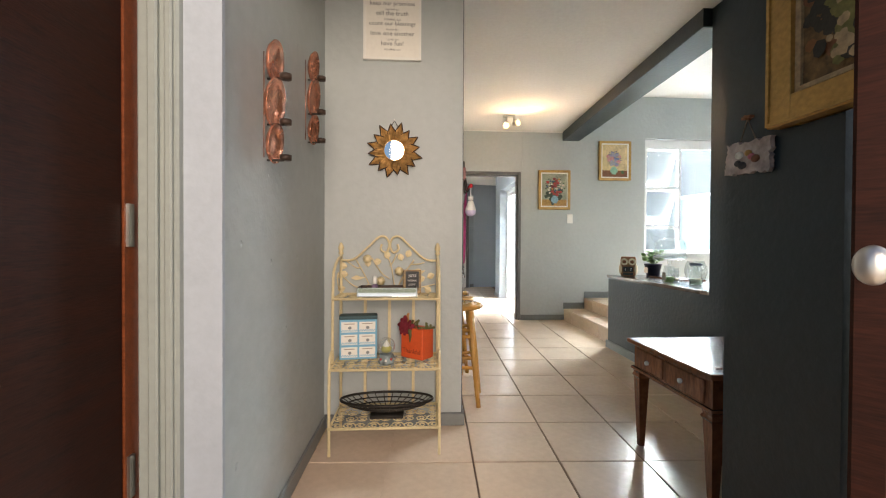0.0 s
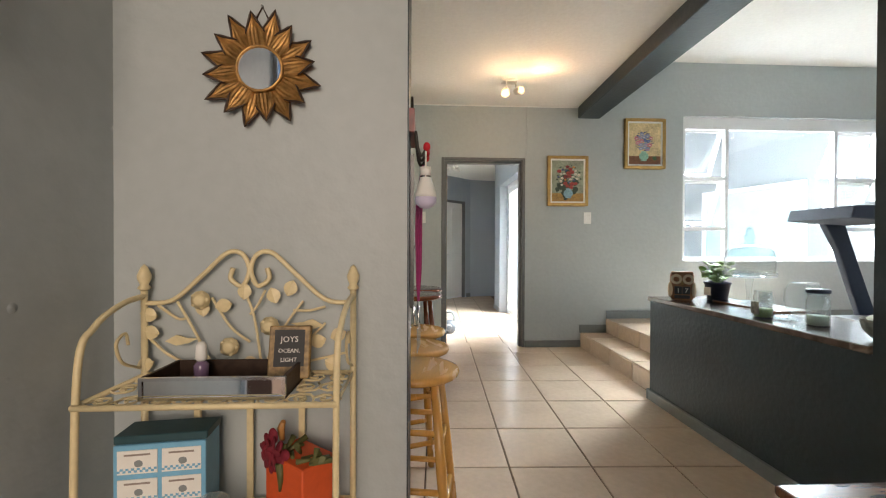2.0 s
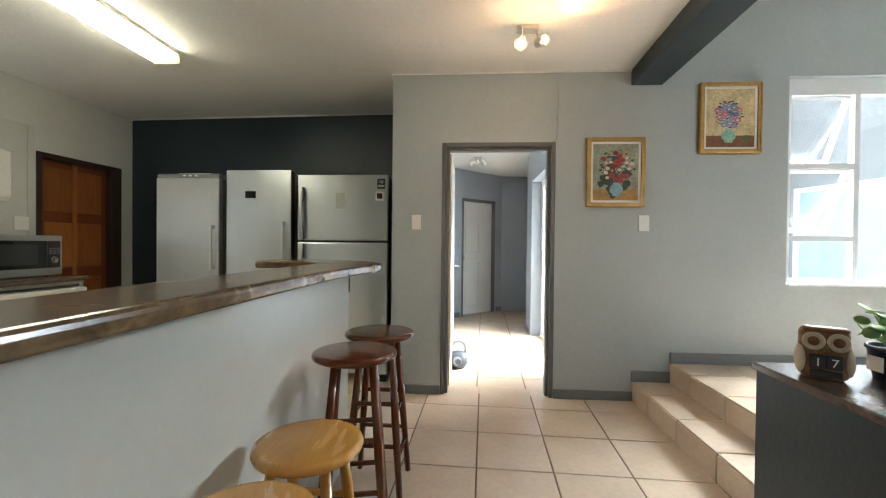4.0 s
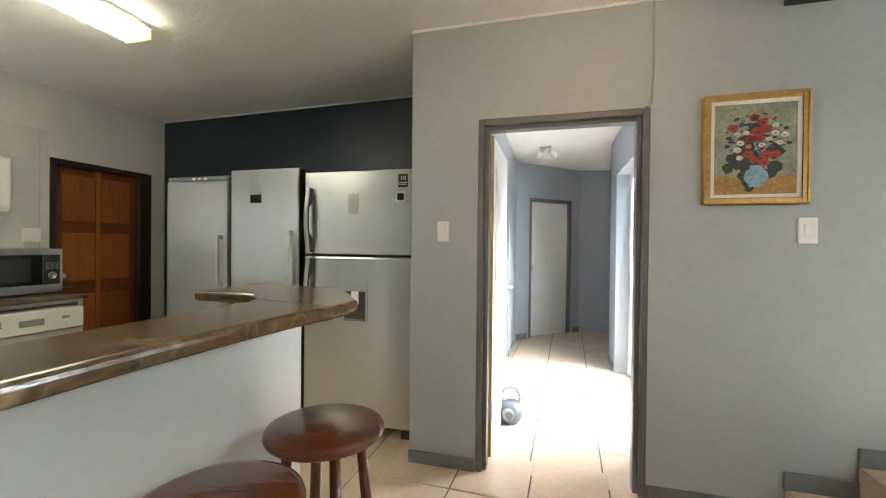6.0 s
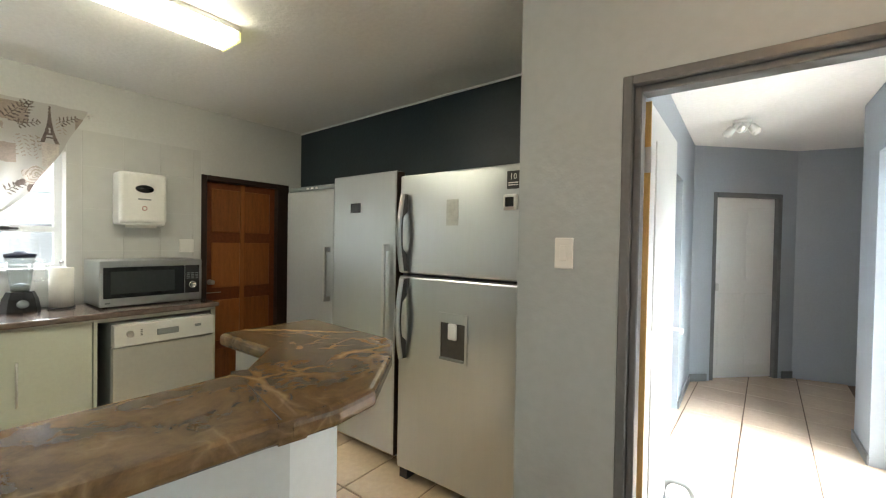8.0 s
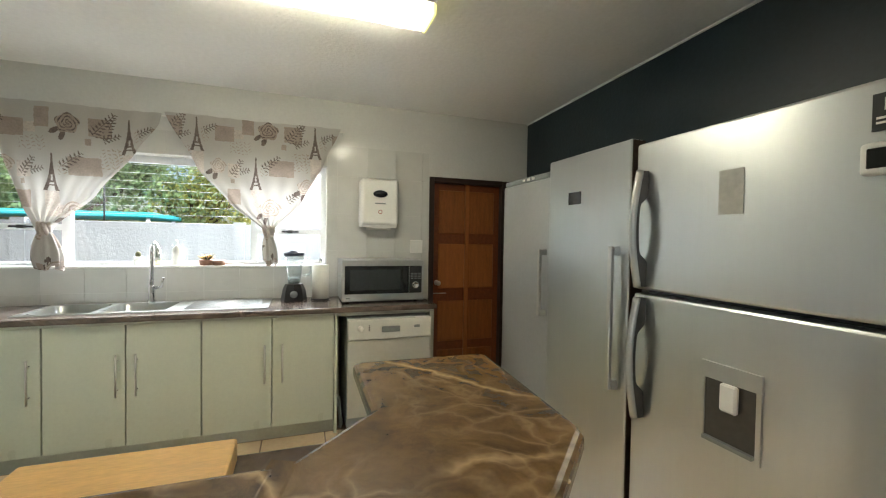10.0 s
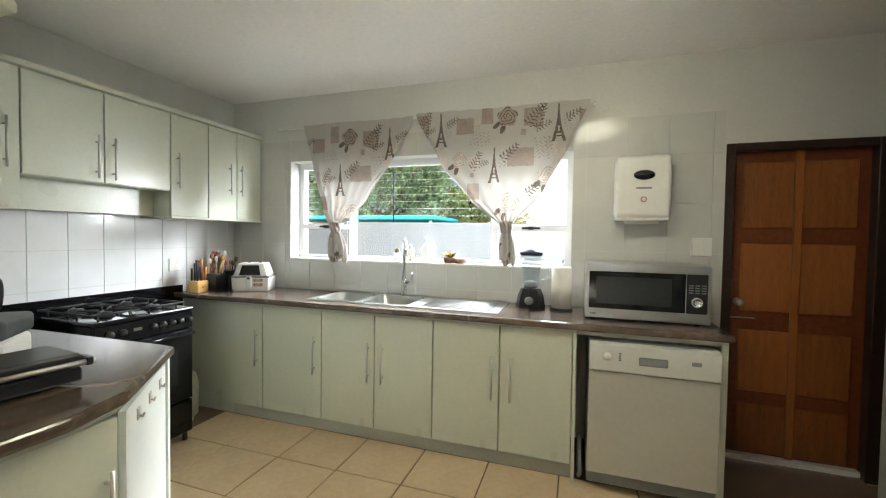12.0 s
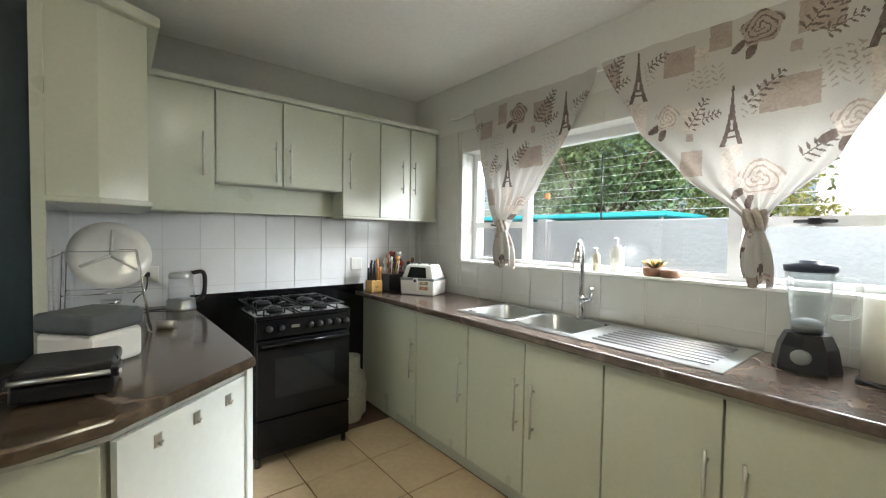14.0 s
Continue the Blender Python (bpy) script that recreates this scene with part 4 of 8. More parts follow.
part("handle", box(-0.80, -0.775, 6.545, 6.565, 0.97, 1.385, 0.004, 1, box(-0.80, -0.775, 6.565, 6.60, 1.35, 1.385, bm=box(-0.80, -0.775, 6.565, 6.60, 0.97, 1.005))), NICKEL, qd, "square steel handle")
f0.location[0] -= 0.075
f0.scale[2] = 1.016
single("card_box", box(-1.37, -1.02, 6.8, 6.98, 1.905, 1.94, 0.002, 1), PAPER, "flat white box lying on the fridge", "box")

# ---- bar ----
structure("wall_bar", box(0.72, 0.91, 3.16, 5.13, -0.05, 1.085), surface("glossy_grey_white_paint", (0.60, 0.62, 0.58), 0.22, var=0.02, bump=0.04), "glossy pale grey wall under the breakfast bar", "wall")
structure("bar_end_support", box(0.33, 0.62, 5.29, 5.50, -0.05, 1.0855), CABW, "white support panel under the bar's end", "panel")
bar = thing("breakfast_bar_top", (0.87, 4.3, 1.08), "thick brown veined marble breakfast bar top", "worktop")
part("slab", prism([(0.71, 3.165), (1.025, 3.165), (1.025, 4.45), (1.045, 4.75), (1.075, 4.98), (1.085, 5.02), (0.735, 5.105)], 1.085, 1.13, 0.016, 3), STONE, bar)
part("end_slab", prism([(0.737, 5.108), (1.086, 5.023), (1.10, 5.12), (1.085, 5.23), (0.92, 5.455), (0.79, 5.59), (0.76, 5.60), (0.31, 5.635), (0.285, 5.62), (0.275, 5.28), (0.29, 5.255), (0.59, 5.253)], 1.0855, 1.1305, 0.015, 3), STONE, bar)

part("seam", prism([(0.72, 5.085), (1.078, 4.998), (1.088, 5.05), (0.745, 5.135)], 1.087, 1.1292), STONE, bar)

# ---- low worktop of the near side and its cabinets ----
lc = thing("corner_worktop", (0.1, 3.4, 0.905), "brown veined marble corner worktop", "worktop")
part("slab", prism([(0.085, 2.255), (0.085, 3.30), (0.715, 3.30), (0.715, 5.2), (0.31, 5.2), (0.31, 4.13), (0.05, 4.13), (-0.12, 4.08), (-0.54, 3.735), (-0.545, 3.65), (-0.50, 2.255)], 0.905, 0.945, 0.014, 3), STONE3, lc)
part("under_strip", prism([(0.30, 4.10), (0.05, 4.10), (-0.11, 4.055), (-0.505, 3.725), (-0.505, 3.66), (-0.49, 3.66), (-0.49, 3.718), (-0.103, 4.04), (0.05, 4.085), (0.30, 4.085)], 0.885, 0.905), PLINTH, lc, "grey strip under the worktop edge")
bc = thing("corner_cabinet", (-0.2, 3.3, 0), "white-fronted corner base cabinet with three small hooks", "cabinet")
part("body", prism([(0.08, 2.26), (0.08, 3.295), (0.3, 3.31), (0.3, 4.08), (-0.10, 4.03), (-0.48, 3.70), (-0.48, 2.26)], 0.02, 0.9), CAB, bc)
dv = Vector((-0.49 + 0.11, 3.715 - 4.05))
Ld, ad = dv.length, math.atan2(3.715 - 4.05, -0.49 + 0.11)
dm = Matrix.Translation((-0.11, 4.05, 0)) @ Matrix.Rotation(ad, 4, "Z")
fp = part("front_panel", moved(box(0.0, Ld, -0.02, 0.0, 0.05, 0.88), dm), CABW, bc, "white slanted front panel")
part("edge_strip", moved(box(Ld - 0.002, Ld + 0.03, -0.03, 0.008, 0.02, 0.9), dm), CABW, bc)
for k in range(3):
    s = 0.12 + k * 0.145
    hk = box(s - 0.014, s + 0.014, -0.025, -0.02, 0.805, 0.845, 0.002, 1)
    hk = tube([(s, -0.025, 0.818), (s, -0.034, 0.812), (s, -0.038, 0.824)], 0.004, 6, hk)
    part("hook", moved(hk, dm), NICKEL, bc, "small chrome adhesive hook")
dr = part("door", box(-0.09, 0.30, 4.06, 4.08, 0.1, 0.88, 0.002, 1), CAB, bc)
bar_handle(-0.055, 4.08, 0.5, 0.72, dr, "y")
lowu = thing("bar_cabinet", (0.5, 4.6, 0), "sage base cabinet behind the breakfast bar", "cabinet")
part("body", box(0.33, 0.71, 4.15, 5.18, 0.02, 0.9), CAB, lowu)

# ---- stove ----
st = thing("gas_stove", (-1.05, 2.58, 0), "black freestanding gas stove with four burners", "stove")
part("body", box(-1.352, -0.755, 2.28, 2.84, 0.06, 0.90, 0.005, 1), ENAMEL, st)
part("hob", box(-1.36, -0.748, 2.27, 2.87, 0.90, 0.925, 0.008, 2), ENAMEL, st)
part("control_panel", box(-1.352, -0.755, 2.84, 2.868, 0.785, 0.898, 0.005, 1), ENAMEL, st)
for k, kx in enumerate((-0.83, -0.90, -1.08, -1.14, -1.20, -1.26, -1.32)):
    kn = lathe([(0.019, 0), (0.019, 0.012), (0.014, 0.026), (0, 0.027)], 16)
    part("knob", moved(kn, Matrix.Translation((kx, 2.868, 0.845)) @ Matrix.Rotation(radians(-90), 4, "X")), BLACK, st)
part("badge", box(-1.01, -0.96, 2.868, 2.871, 0.838, 0.856), CHROME, st)
ov = part("oven_door", box(-1.348, -0.758, 2.84, 2.872, 0.30, 0.775, 0.006, 2), ENAMEL, st)
part("window", box(-1.24, -0.86, 2.871, 2.874, 0.42, 0.66), DARKGLASS, ov)
part("handle", tube([(-1.33, 2.905, 0.755), (-0.775, 2.905, 0.755)], 0.011, bm=tube([(-1.31, 2.87, 0.755), (-1.31, 2.905, 0.755)], 0.008, bm=tube([(-0.795, 2.87, 0.755), (-0.795, 2.905, 0.755)], 0.008))), ENAMEL, ov)
part("drawer", box(-1.348, -0.758, 2.84, 2.87, 0.07, 0.29, 0.006, 2), ENAMEL, st)
part("lid", box(-1.35, -0.757, 2.272, 2.292, 0.925, 0.965, 0.004, 1), ENAMEL, st)
for bx in (-1.20, -0.91):
    for by in (2.44, 2.70):
        part("burner", lathe([(0.05, 0.0), (0.05, 0.012), (0.036, 0.014), (0.036, 0.024), (0.0, 0.026)], 20, (bx, by, 0.925)), CAST, st)
    gr = bmesh.new()
    for by in (2.44, 2.70):
        for k in range(4):
            a = k * math.pi / 2 + math.pi / 4
            gr = tube([(bx + 0.03 * math.cos(a), by + 0.03 * math.sin(a), 0.962), (bx + 0.125 * math.cos(a), by + 0.125 * math.sin(a), 0.962), (bx + 0.13 * math.cos(a), by + 0.13 * math.sin(a), 0.925)], 0.006, 6, gr)
    gr = tube([(bx - 0.13, 2.33, 0.955), (bx + 0.13, 2.33, 0.955), (bx + 0.13, 2.81, 0.955), (bx - 0.13, 2.81, 0.955), (bx - 0.13, 2.33, 0.955)], 0.006, 6, gr)
    part("grate", gr, CAST, st)
for fx in (-1.33, -0.775):
    for fy in (2.32, 2.82):
        part("foot", lathe([(0.018, 0), (0.014, 0.06)], 12, (fx, fy, 0)), BLACK, st)
single("stove_splashback", box(-1.77, -0.50, 2.252, 2.262, 0.0, 1.0), ENAMEL, "black panel on the wall behind the stove", "panel")
gb = thing("gas_bottle", (-1.53, 2.60, 0), "small grey-green gas bottle beside the stove", "gas bottle")
part("cylinder", lathe([(0.09, 0), (0.095, 0.02), (0.095, 0.03), (0.125, 0.06), (0.13, 0.28), (0.11, 0.36), (0.05, 0.41), (0.04, 0.43)], 28, (-1.505, 2.55, 0)), GASB, gb)
part("collar", lathe([(0.075, 0.385), (0.08, 0.39), (0.08, 0.49), (0.074, 0.49), (0.074, 0.40)], 24, (-1.505, 2.55, 0)), GASB, gb)

# ---- wall cabinets ----
def wall_cabinet(x0, x1, z0, z1, hx):
    u = thing("wall_cabinet", ((x0 + x1) / 2, 2.4, z0), "sage painted wall cabinet with one flush door", "cabinet", "wall cabinets over the stove")
    part("body", box(x0 + 0.001, x1 - 0.001, 2.25, 2.553, z0, z1), CAB, u)
    d = part("door", box(x0 + 0.003, x1 - 0.003, 2.553, 2.572, z0 + 0.003, z1 - 0.003, 0.002, 1), CAB, u)
    bar_handle(hx, 2.572, 1.775, 1.995, d, "y")


wall_cabinet(-0.597, -0.25, 1.54, 2.29, -0.53)
wall_cabinet(-0.997, -0.599, 1.73, 2.29, -0.95)
wall_cabinet(-1.427, -0.999, 1.73, 2.29, -1.045)
wall_cabinet(-1.744, -1.429, 1.55, 2.29, -1.48)
wall_cabinet(-2.028, -1.746, 1.55, 2.29, -1.945)
wall_cabinet(-2.30, -2.03, 1.55, 2.29, -2.062)
single("cornice", box(-2.31, -0.245, 2.25, 2.60, 2.29, 2.325, 0.006, 2), CAB, "sage cornice on top of the wall cabinets", "cornice")
single("pelmet", box(-2.31, -1.43, 2.25, 2.58, 1.535, 1.55, 0.003, 1), CAB, "thin sage pelmet under the wall cabinets", "pelmet")
single("cooker_hood_panel", box(-1.425, -0.60, 2.26, 2.40, 1.55, 1.73), CAB, "sage panel under the middle wall cabinets", "panel")
tc_ = thing("tall_wall_cabinet", (-0.08, 2.9, 1.53), "sage wall cabinet with a canted corner and stepped cornice", "cabinet")
part("body", prism([(0.086, 2.26), (0.086, 3.30), (-0.075, 3.30), (-0.235, 3.21), (-0.235, 2.26)], 1.55, 2.29), CAB, tc_)
part("cornice", prism([(0.086, 2.26), (0.086, 3.34), (-0.085, 3.34), (-0.28, 3.23), (-0.28, 2.26)], 2.29, 2.34, 0.012, 2), CAB, tc_)
part("base_moulding", prism([(0.086, 2.26), (0.086, 3.315), (-0.08, 3.315), (-0.25, 3.22), (-0.25, 2.26)], 1.525, 1.55, 0.006, 2), CAB, tc_)
single("cover_strip", box(0.075, 0.112, 3.296, 3.318, 0.945, 2.655), CAB, "cream corner strip at the wall's end", "trim")

# ---- things of the entrance and dining area ----
def stool(at, seat_h, mat, label, group, rs=1.0):
    s = thing("bar_stool", (0, 0, 0), label, "stool", group)
    part("seat", lathe([(r_ * rs, seat_h + z_) for r_, z_ in ((0.0, -0.034), (0.155, -0.034), (0.172, -0.026), (0.177, -0.015), (0.172, -0.004), (0.155, 0.0), (0.0, -0.003))], 40), mat, s, local=True)
    feet = []
    for k in range(4):
        a = k * math.pi / 2 + math.pi / 4
        t, f = Vector((0.105 * math.cos(a), 0.105 * math.sin(a), seat_h - 0.03)), Vector((0.19 * math.cos(a), 0.19 * math.sin(a), 0))
        feet.append((t, f))
        part("leg", tube([t, t.lerp(f, 0.5), f], [0.015, 0.019, 0.015], 12), mat, s, local=True)
    for k in range(4):
        for h in ((0.2 if k % 2 else 0.26), (0.42 if k % 2 else 0.47)):
            p = [feet[j][1].lerp(feet[j][0], h / seat_h) for j in (k, (k + 1) % 4)]
            part("rung", tube(p, 0.011, 10), mat, s, local=True)
    s.location = at
    ORIGIN[s] = (Vector(at), 0)
    return s


sa = stool((1.14, 4.92, 0), 0.795, MAHOG, "dark red-brown wooden round bar stool", "stools along the breakfast bar")
copy_thing(sa, pose(1.123, 4.53, 0, 0, 0, 12))
sb = stool((1.132, 4.02, 0), 0.66, PINE, "honey-coloured wooden round bar stool", "stools along the breakfast bar", 0.9)
copy_thing(sb, pose(1.13, 3.664, 0, 0, 0, 20))
copy_thing(sb, pose(1.146, 3.327, 0, 0, 0, -9))

# desk by the dark wall
dk = thing("writing_desk", (2.42, 2.45, 0), "polished brown wooden desk with drawers and tapered legs", "desk")
tx0, tx1, ty0, ty1, tz = 1.995, 2.80, 2.06, 2.70, 0.56
part("top", box(tx0, tx1, ty0, ty1, tz - 0.025, tz, 0.007, 2), DESKW, dk)
part("leather_inset", box(tx0 + 0.08, tx1 - 0.06, ty0 + 0.08, ty1 - 0.08, tz, tz + 0.0025), MAHOG, dk, "inset dark panel of the desk top")
part("apron", box(tx0 + 0.03, tx1 - 0.03, ty0 + 0.03, ty1 - 0.03, tz - 0.145, tz - 0.025), DESKW, dk)
part("moulding", box(tx0 + 0.015, tx1 - 0.015, ty0 + 0.015, ty1 - 0.015, tz - 0.16, tz - 0.145, 0.004, 1), DESKW, dk)
for y0, y1 in ((ty0 + 0.07, ty0 + 0.335), (ty0 + 0.35, ty1 - 0.07)):
    dd = part("drawer", box(tx0 + 0.018, tx0 + 0.03, y0, y1, tz - 0.135, tz - 0.04, 0.003, 1), DESKW, dk)
    part("knob", ball(0.011, (tx0 + 0.01, (y0 + y1) / 2, tz - 0.088), sub=2), NICKEL, dd)
for lx in (tx0 + 0.055, tx1 - 0.055):
    for ly in (ty0 + 0.055, ty1 - 0.055):
        lg = bmesh.new()
        rings = []
        for z, w in ((0, 0.013), (tz - 0.2, 0.027), (tz - 0.19, 0.034), (tz - 0.175, 0.027), (tz - 0.145, 0.036)):
            rings.append([lg.verts.new((lx + sx * w, ly + sy * w, z)) for sx, sy in ((-1, -1), (1, -1), (1, 1), (-1, 1))])
        for p, q in zip(rings, rings[1:]):
            for k in range(4):
                lg.faces.new([p[k], p[(k + 1) % 4], q[(k + 1) % 4], q[k]])
        lg.faces.new(rings[0][::-1])
        lg.faces.new(rings[-1])
        part("leg", lg, DESKW, dk)
pf = thing("photo_frame", (2.72, 2.66, tz), "white and silver photo frame leaning against the wall", "photo frame")
pm = Matrix.Translation((2.735, 2.63, tz + 0.003)) @ Matrix.Rotation(radians(55), 4, "Z") @ Matrix.Rotation(radians(-14), 4, "X")
part("border", moved(wall_mesh("x", -0.01, 0.01, -0.1, 0.1, 0, 0.27, [(-0.07, 0.07, 0.035, 0.235)]), pm), WPLAST, pf)
part("photo", moved(box(-0.07, 0.07, -0.002, 0.004, 0.035, 0.235), pm), surface("dark_photo_print", (0.10, 0.11, 0.10), 0.2, var=0.5, fine=14, coarse=8, bump=0), pf)


# pictures
def blot(rnd, w, h, n, r0, r1, cx=0.5, cy=0.5, spread=0.25):
    """n petal-like dabs of paint in the plane of a picture."""
    b = bmesh.new()
    for i_ in range(n):
        x, z = rnd.gauss(cx, spread) * w, rnd.gauss(cy, spread) * h
        x, z = min(max(x, 0.06 * w), 0.94 * w), min(max(z, 0.06 * h), 0.94 * h)
        r = rnd.uniform(r0, r1)
        k0, st = rnd.random() * 6, 7
        vs = [b.verts.new((x + r * rnd.uniform(0.7, 1.2) * math.cos(k0 + k * math.tau / st), -i_ * 0.000012, z + r * rnd.uniform(0.7, 1.2) * math.sin(k0 + k * math.tau / st))) for k in range(st)]
        b.faces.new(vs)
    return b


def daub(name, colour, var=0.25):
    return surface(name, colour, 0.6, var=var, fine=60, coarse=14, bump=0.3)


def picture(m, w, h, border, label, ground, dabs, frame_mat, table=None, depth=0.035, mount=None):
    """A framed painting; m takes x along the width, z up, y into the wall."""
    p = thing("framed_painting", m.translation, label, "painting", turn=math.degrees(m.to_euler().z))
    bm = wall_mesh("x", -depth, 0, 0, w, 0, h, [(border, w - border, border, h - border)])
    bmesh.ops.bevel(bm, geom=[e for e in bm.edges], offset=0.004, segments=1, affect="EDGES")
    fr_ = part("picture_frame", bm, frame_mat, p, local=True)
    bm = wall_mesh("x", -depth - 0.006, -depth, 0.004, w - 0.004, 0.004, h - 0.004, [(0.014, w - 0.014, 0.014, h - 0.014)])
    part("outer_moulding", bm, frame_mat, fr_, local=True)
    i = border
    if mount:
        part("slip", wall_mesh("x", -depth * 0.7, 0, i, w - i, i, h - i, [(i + 0.018, w - i - 0.018, i + 0.018, h - i - 0.018)]), mount, p, "cream inner slip", local=True)
        i += 0.018
    iw, ih = w - 2 * i, h - 2 * i
    cv = part("canvas", box(i, w - i, -depth * 0.5, -0.002, i, h - i), ground, p, local=True)
    y = -depth * 0.5 - 0.001
    if table:
        part("painted_table", box(i, w - i, y - 0.0005, y, i, i + ih * 0.2), table, cv, local=True)
    lay = 0.001
    for k, (mt, n, r0, r1, cx, cy, sp) in enumerate(dabs):
        rnd = random.Random(k * 7 + int(w * 1000))
        b = blot(rnd, iw, ih, n, r0, r1, cx, cy, sp)
        moved(b, Matrix.Translation((i, y - lay, i)))
        lay += 0.0004 + n * 0.000012
        tagged(part("brushwork", b, mt, cv, local=True), kind="stuff")
    return p


P_RED, P_WHITE, P_BLUE, P_ORANGE = daub("paint_red", (0.36, 0.05, 0.04)), daub("paint_white", (0.7, 0.66, 0.56)), daub("paint_blue", (0.10, 0.16, 0.36)), daub("paint_orange", (0.5, 0.19, 0.04))
P_GREEN, P_VASE, P_PINK, P_LIL = daub("paint_green", (0.07, 0.13, 0.05)), daub("paint_pale_blue", (0.22, 0.38, 0.47)), daub("paint_pink", (0.52, 0.16, 0.2)), daub("paint_lilac", (0.24, 0.26, 0.42))
P_MINT, P_BROWN, P_DARK, P_OCHRE = daub("paint_mint", (0.25, 0.48, 0.36)), daub("paint_brown", (0.2, 0.08, 0.03)), daub("paint_dark", (0.035, 0.03, 0.02)), daub("paint_ochre", (0.4, 0.23, 0.06))
G1 = daub("canvas_grey_green", (0.27, 0.30, 0.22))
G2 = daub("canvas_cream", (0.60, 0.47, 0.25))
G3 = daub("canvas_autumn", (0.16, 0.09, 0.03), 0.5)


def rosette(b, x, z, r, lobes, depth, y, squash=1.0, turn=0.0):
    """One painted flower head: a lobed disc in the picture's plane."""
    n = lobes * 4
    b.faces.new([b.verts.new((x + r * (1 - depth * (0.5 - 0.5 * math.cos(k * math.tau / 4))) * math.cos(turn + k * math.tau / n), y,
                              z + squash * r * (1 - depth * (0.5 - 0.5 * math.cos(k * math.tau / 4))) * math.sin(turn + k * math.tau / n))) for k in range(n)])


def bouquet(p, i, w, h, depth, kinds, spots, vase, leaves, centre, size, seed):
    """A painted bunch of flowers in a vase on the canvas of picture p. kinds: (material, heart, radius, lobes, depth)."""
    rnd_ = random.Random(seed)
    cv = [c for c in p.children if c.name.startswith("canvas")][0]
    iw, ih = w - 2 * i, h - 2 * i
    y0 = -depth * 0.5 - 0.0018
    X, Z = i + iw * centre[0], i + ih * centre[1]
    b = bmesh.new()
    for k in range(70):
        a, q = k * 2.4, math.sqrt((k + 0.5) / 70)
        rosette(b, X + 1.1 * q * size[0] * iw * math.cos(a), Z + 1.1 * q * size[1] * ih * math.sin(a), rnd_.uniform(0.010, 0.022), 2, 0.5, y0 - k * 1e-5, 0.45, rnd_.random() * 3)
    tagged(part("brushwork", b, leaves, cv, local=True), kind="stuff")
    heads, hearts = {}, {}
    for k in range(spots):
        a, q = k * 2.4 + 0.6, math.sqrt((k + 0.3) / spots)
        mt, ht, r, lobes, dp = kinds[(k + rnd_.randrange(2)) % len(kinds)]
        x, z = X + q * size[0] * iw * math.cos(a), Z + q * size[1] * ih * math.sin(a)
        r *= rnd_.uniform(0.85, 1.15)
        rosette(heads.setdefault(mt, bmesh.new()), x, z, r, lobes, dp, y0 - 0.0012 - k * 2e-5, 0.78, rnd_.random())
        rosette(hearts.setdefault(ht, bmesh.new()), x, z - r * 0.1, r * 0.36, 2, 0.2, y0 - 0.0022 - k * 1e-5, 0.6)
    for d in (heads, hearts):
        for mt, b in d.items():
            tagged(part("brushwork", b, mt, cv, local=True), kind="stuff")
    b, u = bmesh.new(), iw * 0.15
    side = [(0.55, 0.0), (0.62, 0.05), (0.58, 0.12), (0.95, 0.3), (1.0, 0.5), (0.85, 0.72), (0.5, 0.86), (0.52, 1.0)]
    zb = i + ih * 0.08
    hv = ih * 0.24
    b.faces.new([b.verts.new((X + u * c, y0 - 0.0006, zb + hv * d)) for c, d in side] + [b.verts.new((X - u * c, y0 - 0.0006, zb + hv * d)) for c, d in side[::-1]])
    tagged(part("brushwork", b, vase, cv, local=True), kind="stuff")


P_CRIM, P_DGREEN, P_NAVY = daub("paint_crimson", (0.24, 0.025, 0.03)), daub("paint_dark_green", (0.035, 0.055, 0.035)), daub("paint_navy", (0.03, 0.05, 0.16))
pa = picture(Matrix.Translation((2.53, 6.199, 1.56)), 0.455, 0.55, 0.032, "still life of red flowers in a blue vase, gilt frame", G1, [(P_DGREEN, 26, 0.02, 0.04, 0.5, 0.38, 0.16)], GOLD, P_OCHRE, mount=PAPER)
bouquet(pa, 0.05, 0.455, 0.55, 0.035, [(P_RED, P_CRIM, 0.028, 5, 0.22), (P_CRIM, P_DARK, 0.026, 5, 0.25), (P_WHITE, P_ORANGE, 0.021, 9, 0.4), (P_NAVY, P_BLUE, 0.016, 6, 0.3), (P_RED, P_CRIM, 0.028, 5, 0.22), (P_ORANGE, P_OCHRE, 0.016, 6, 0.2), (P_WHITE, P_OCHRE, 0.019, 9, 0.4), (P_NAVY, P_LIL, 0.015, 6, 0.3)],
        30, P_VASE, P_DGREEN, (0.52, 0.60), (0.36, 0.27), 4)
pb_ = picture(Matrix.Translation((3.395, 6.199, 1.98)), 0.465, 0.555, 0.032, "gilt-framed still life of blue and pink flowers", G2, [(P_GREEN, 3, 0.02, 0.026, 0.8, 0.14, 0.02)], GOLD, P_BROWN, mount=PAPER)
bouquet(pb_, 0.05, 0.465, 0.555, 0.035, [(P_LIL, P_WHITE, 0.032, 6, 0.3), (P_BLUE, P_LIL, 0.030, 6, 0.3), (P_PINK, P_WHITE, 0.030, 6, 0.3), (P_LIL, P_PINK, 0.028, 6, 0.3)], 16, P_MINT, P_NAVY, (0.47, 0.56), (0.26, 0.22), 9)
east = Matrix.Rotation(radians(-90), 4, "Z")
FRAMEO = surface("honey_oak_frame", (0.42, 0.2, 0.06), 0.35, var=0.2, fine=30, coarse=8, bump=0.1)
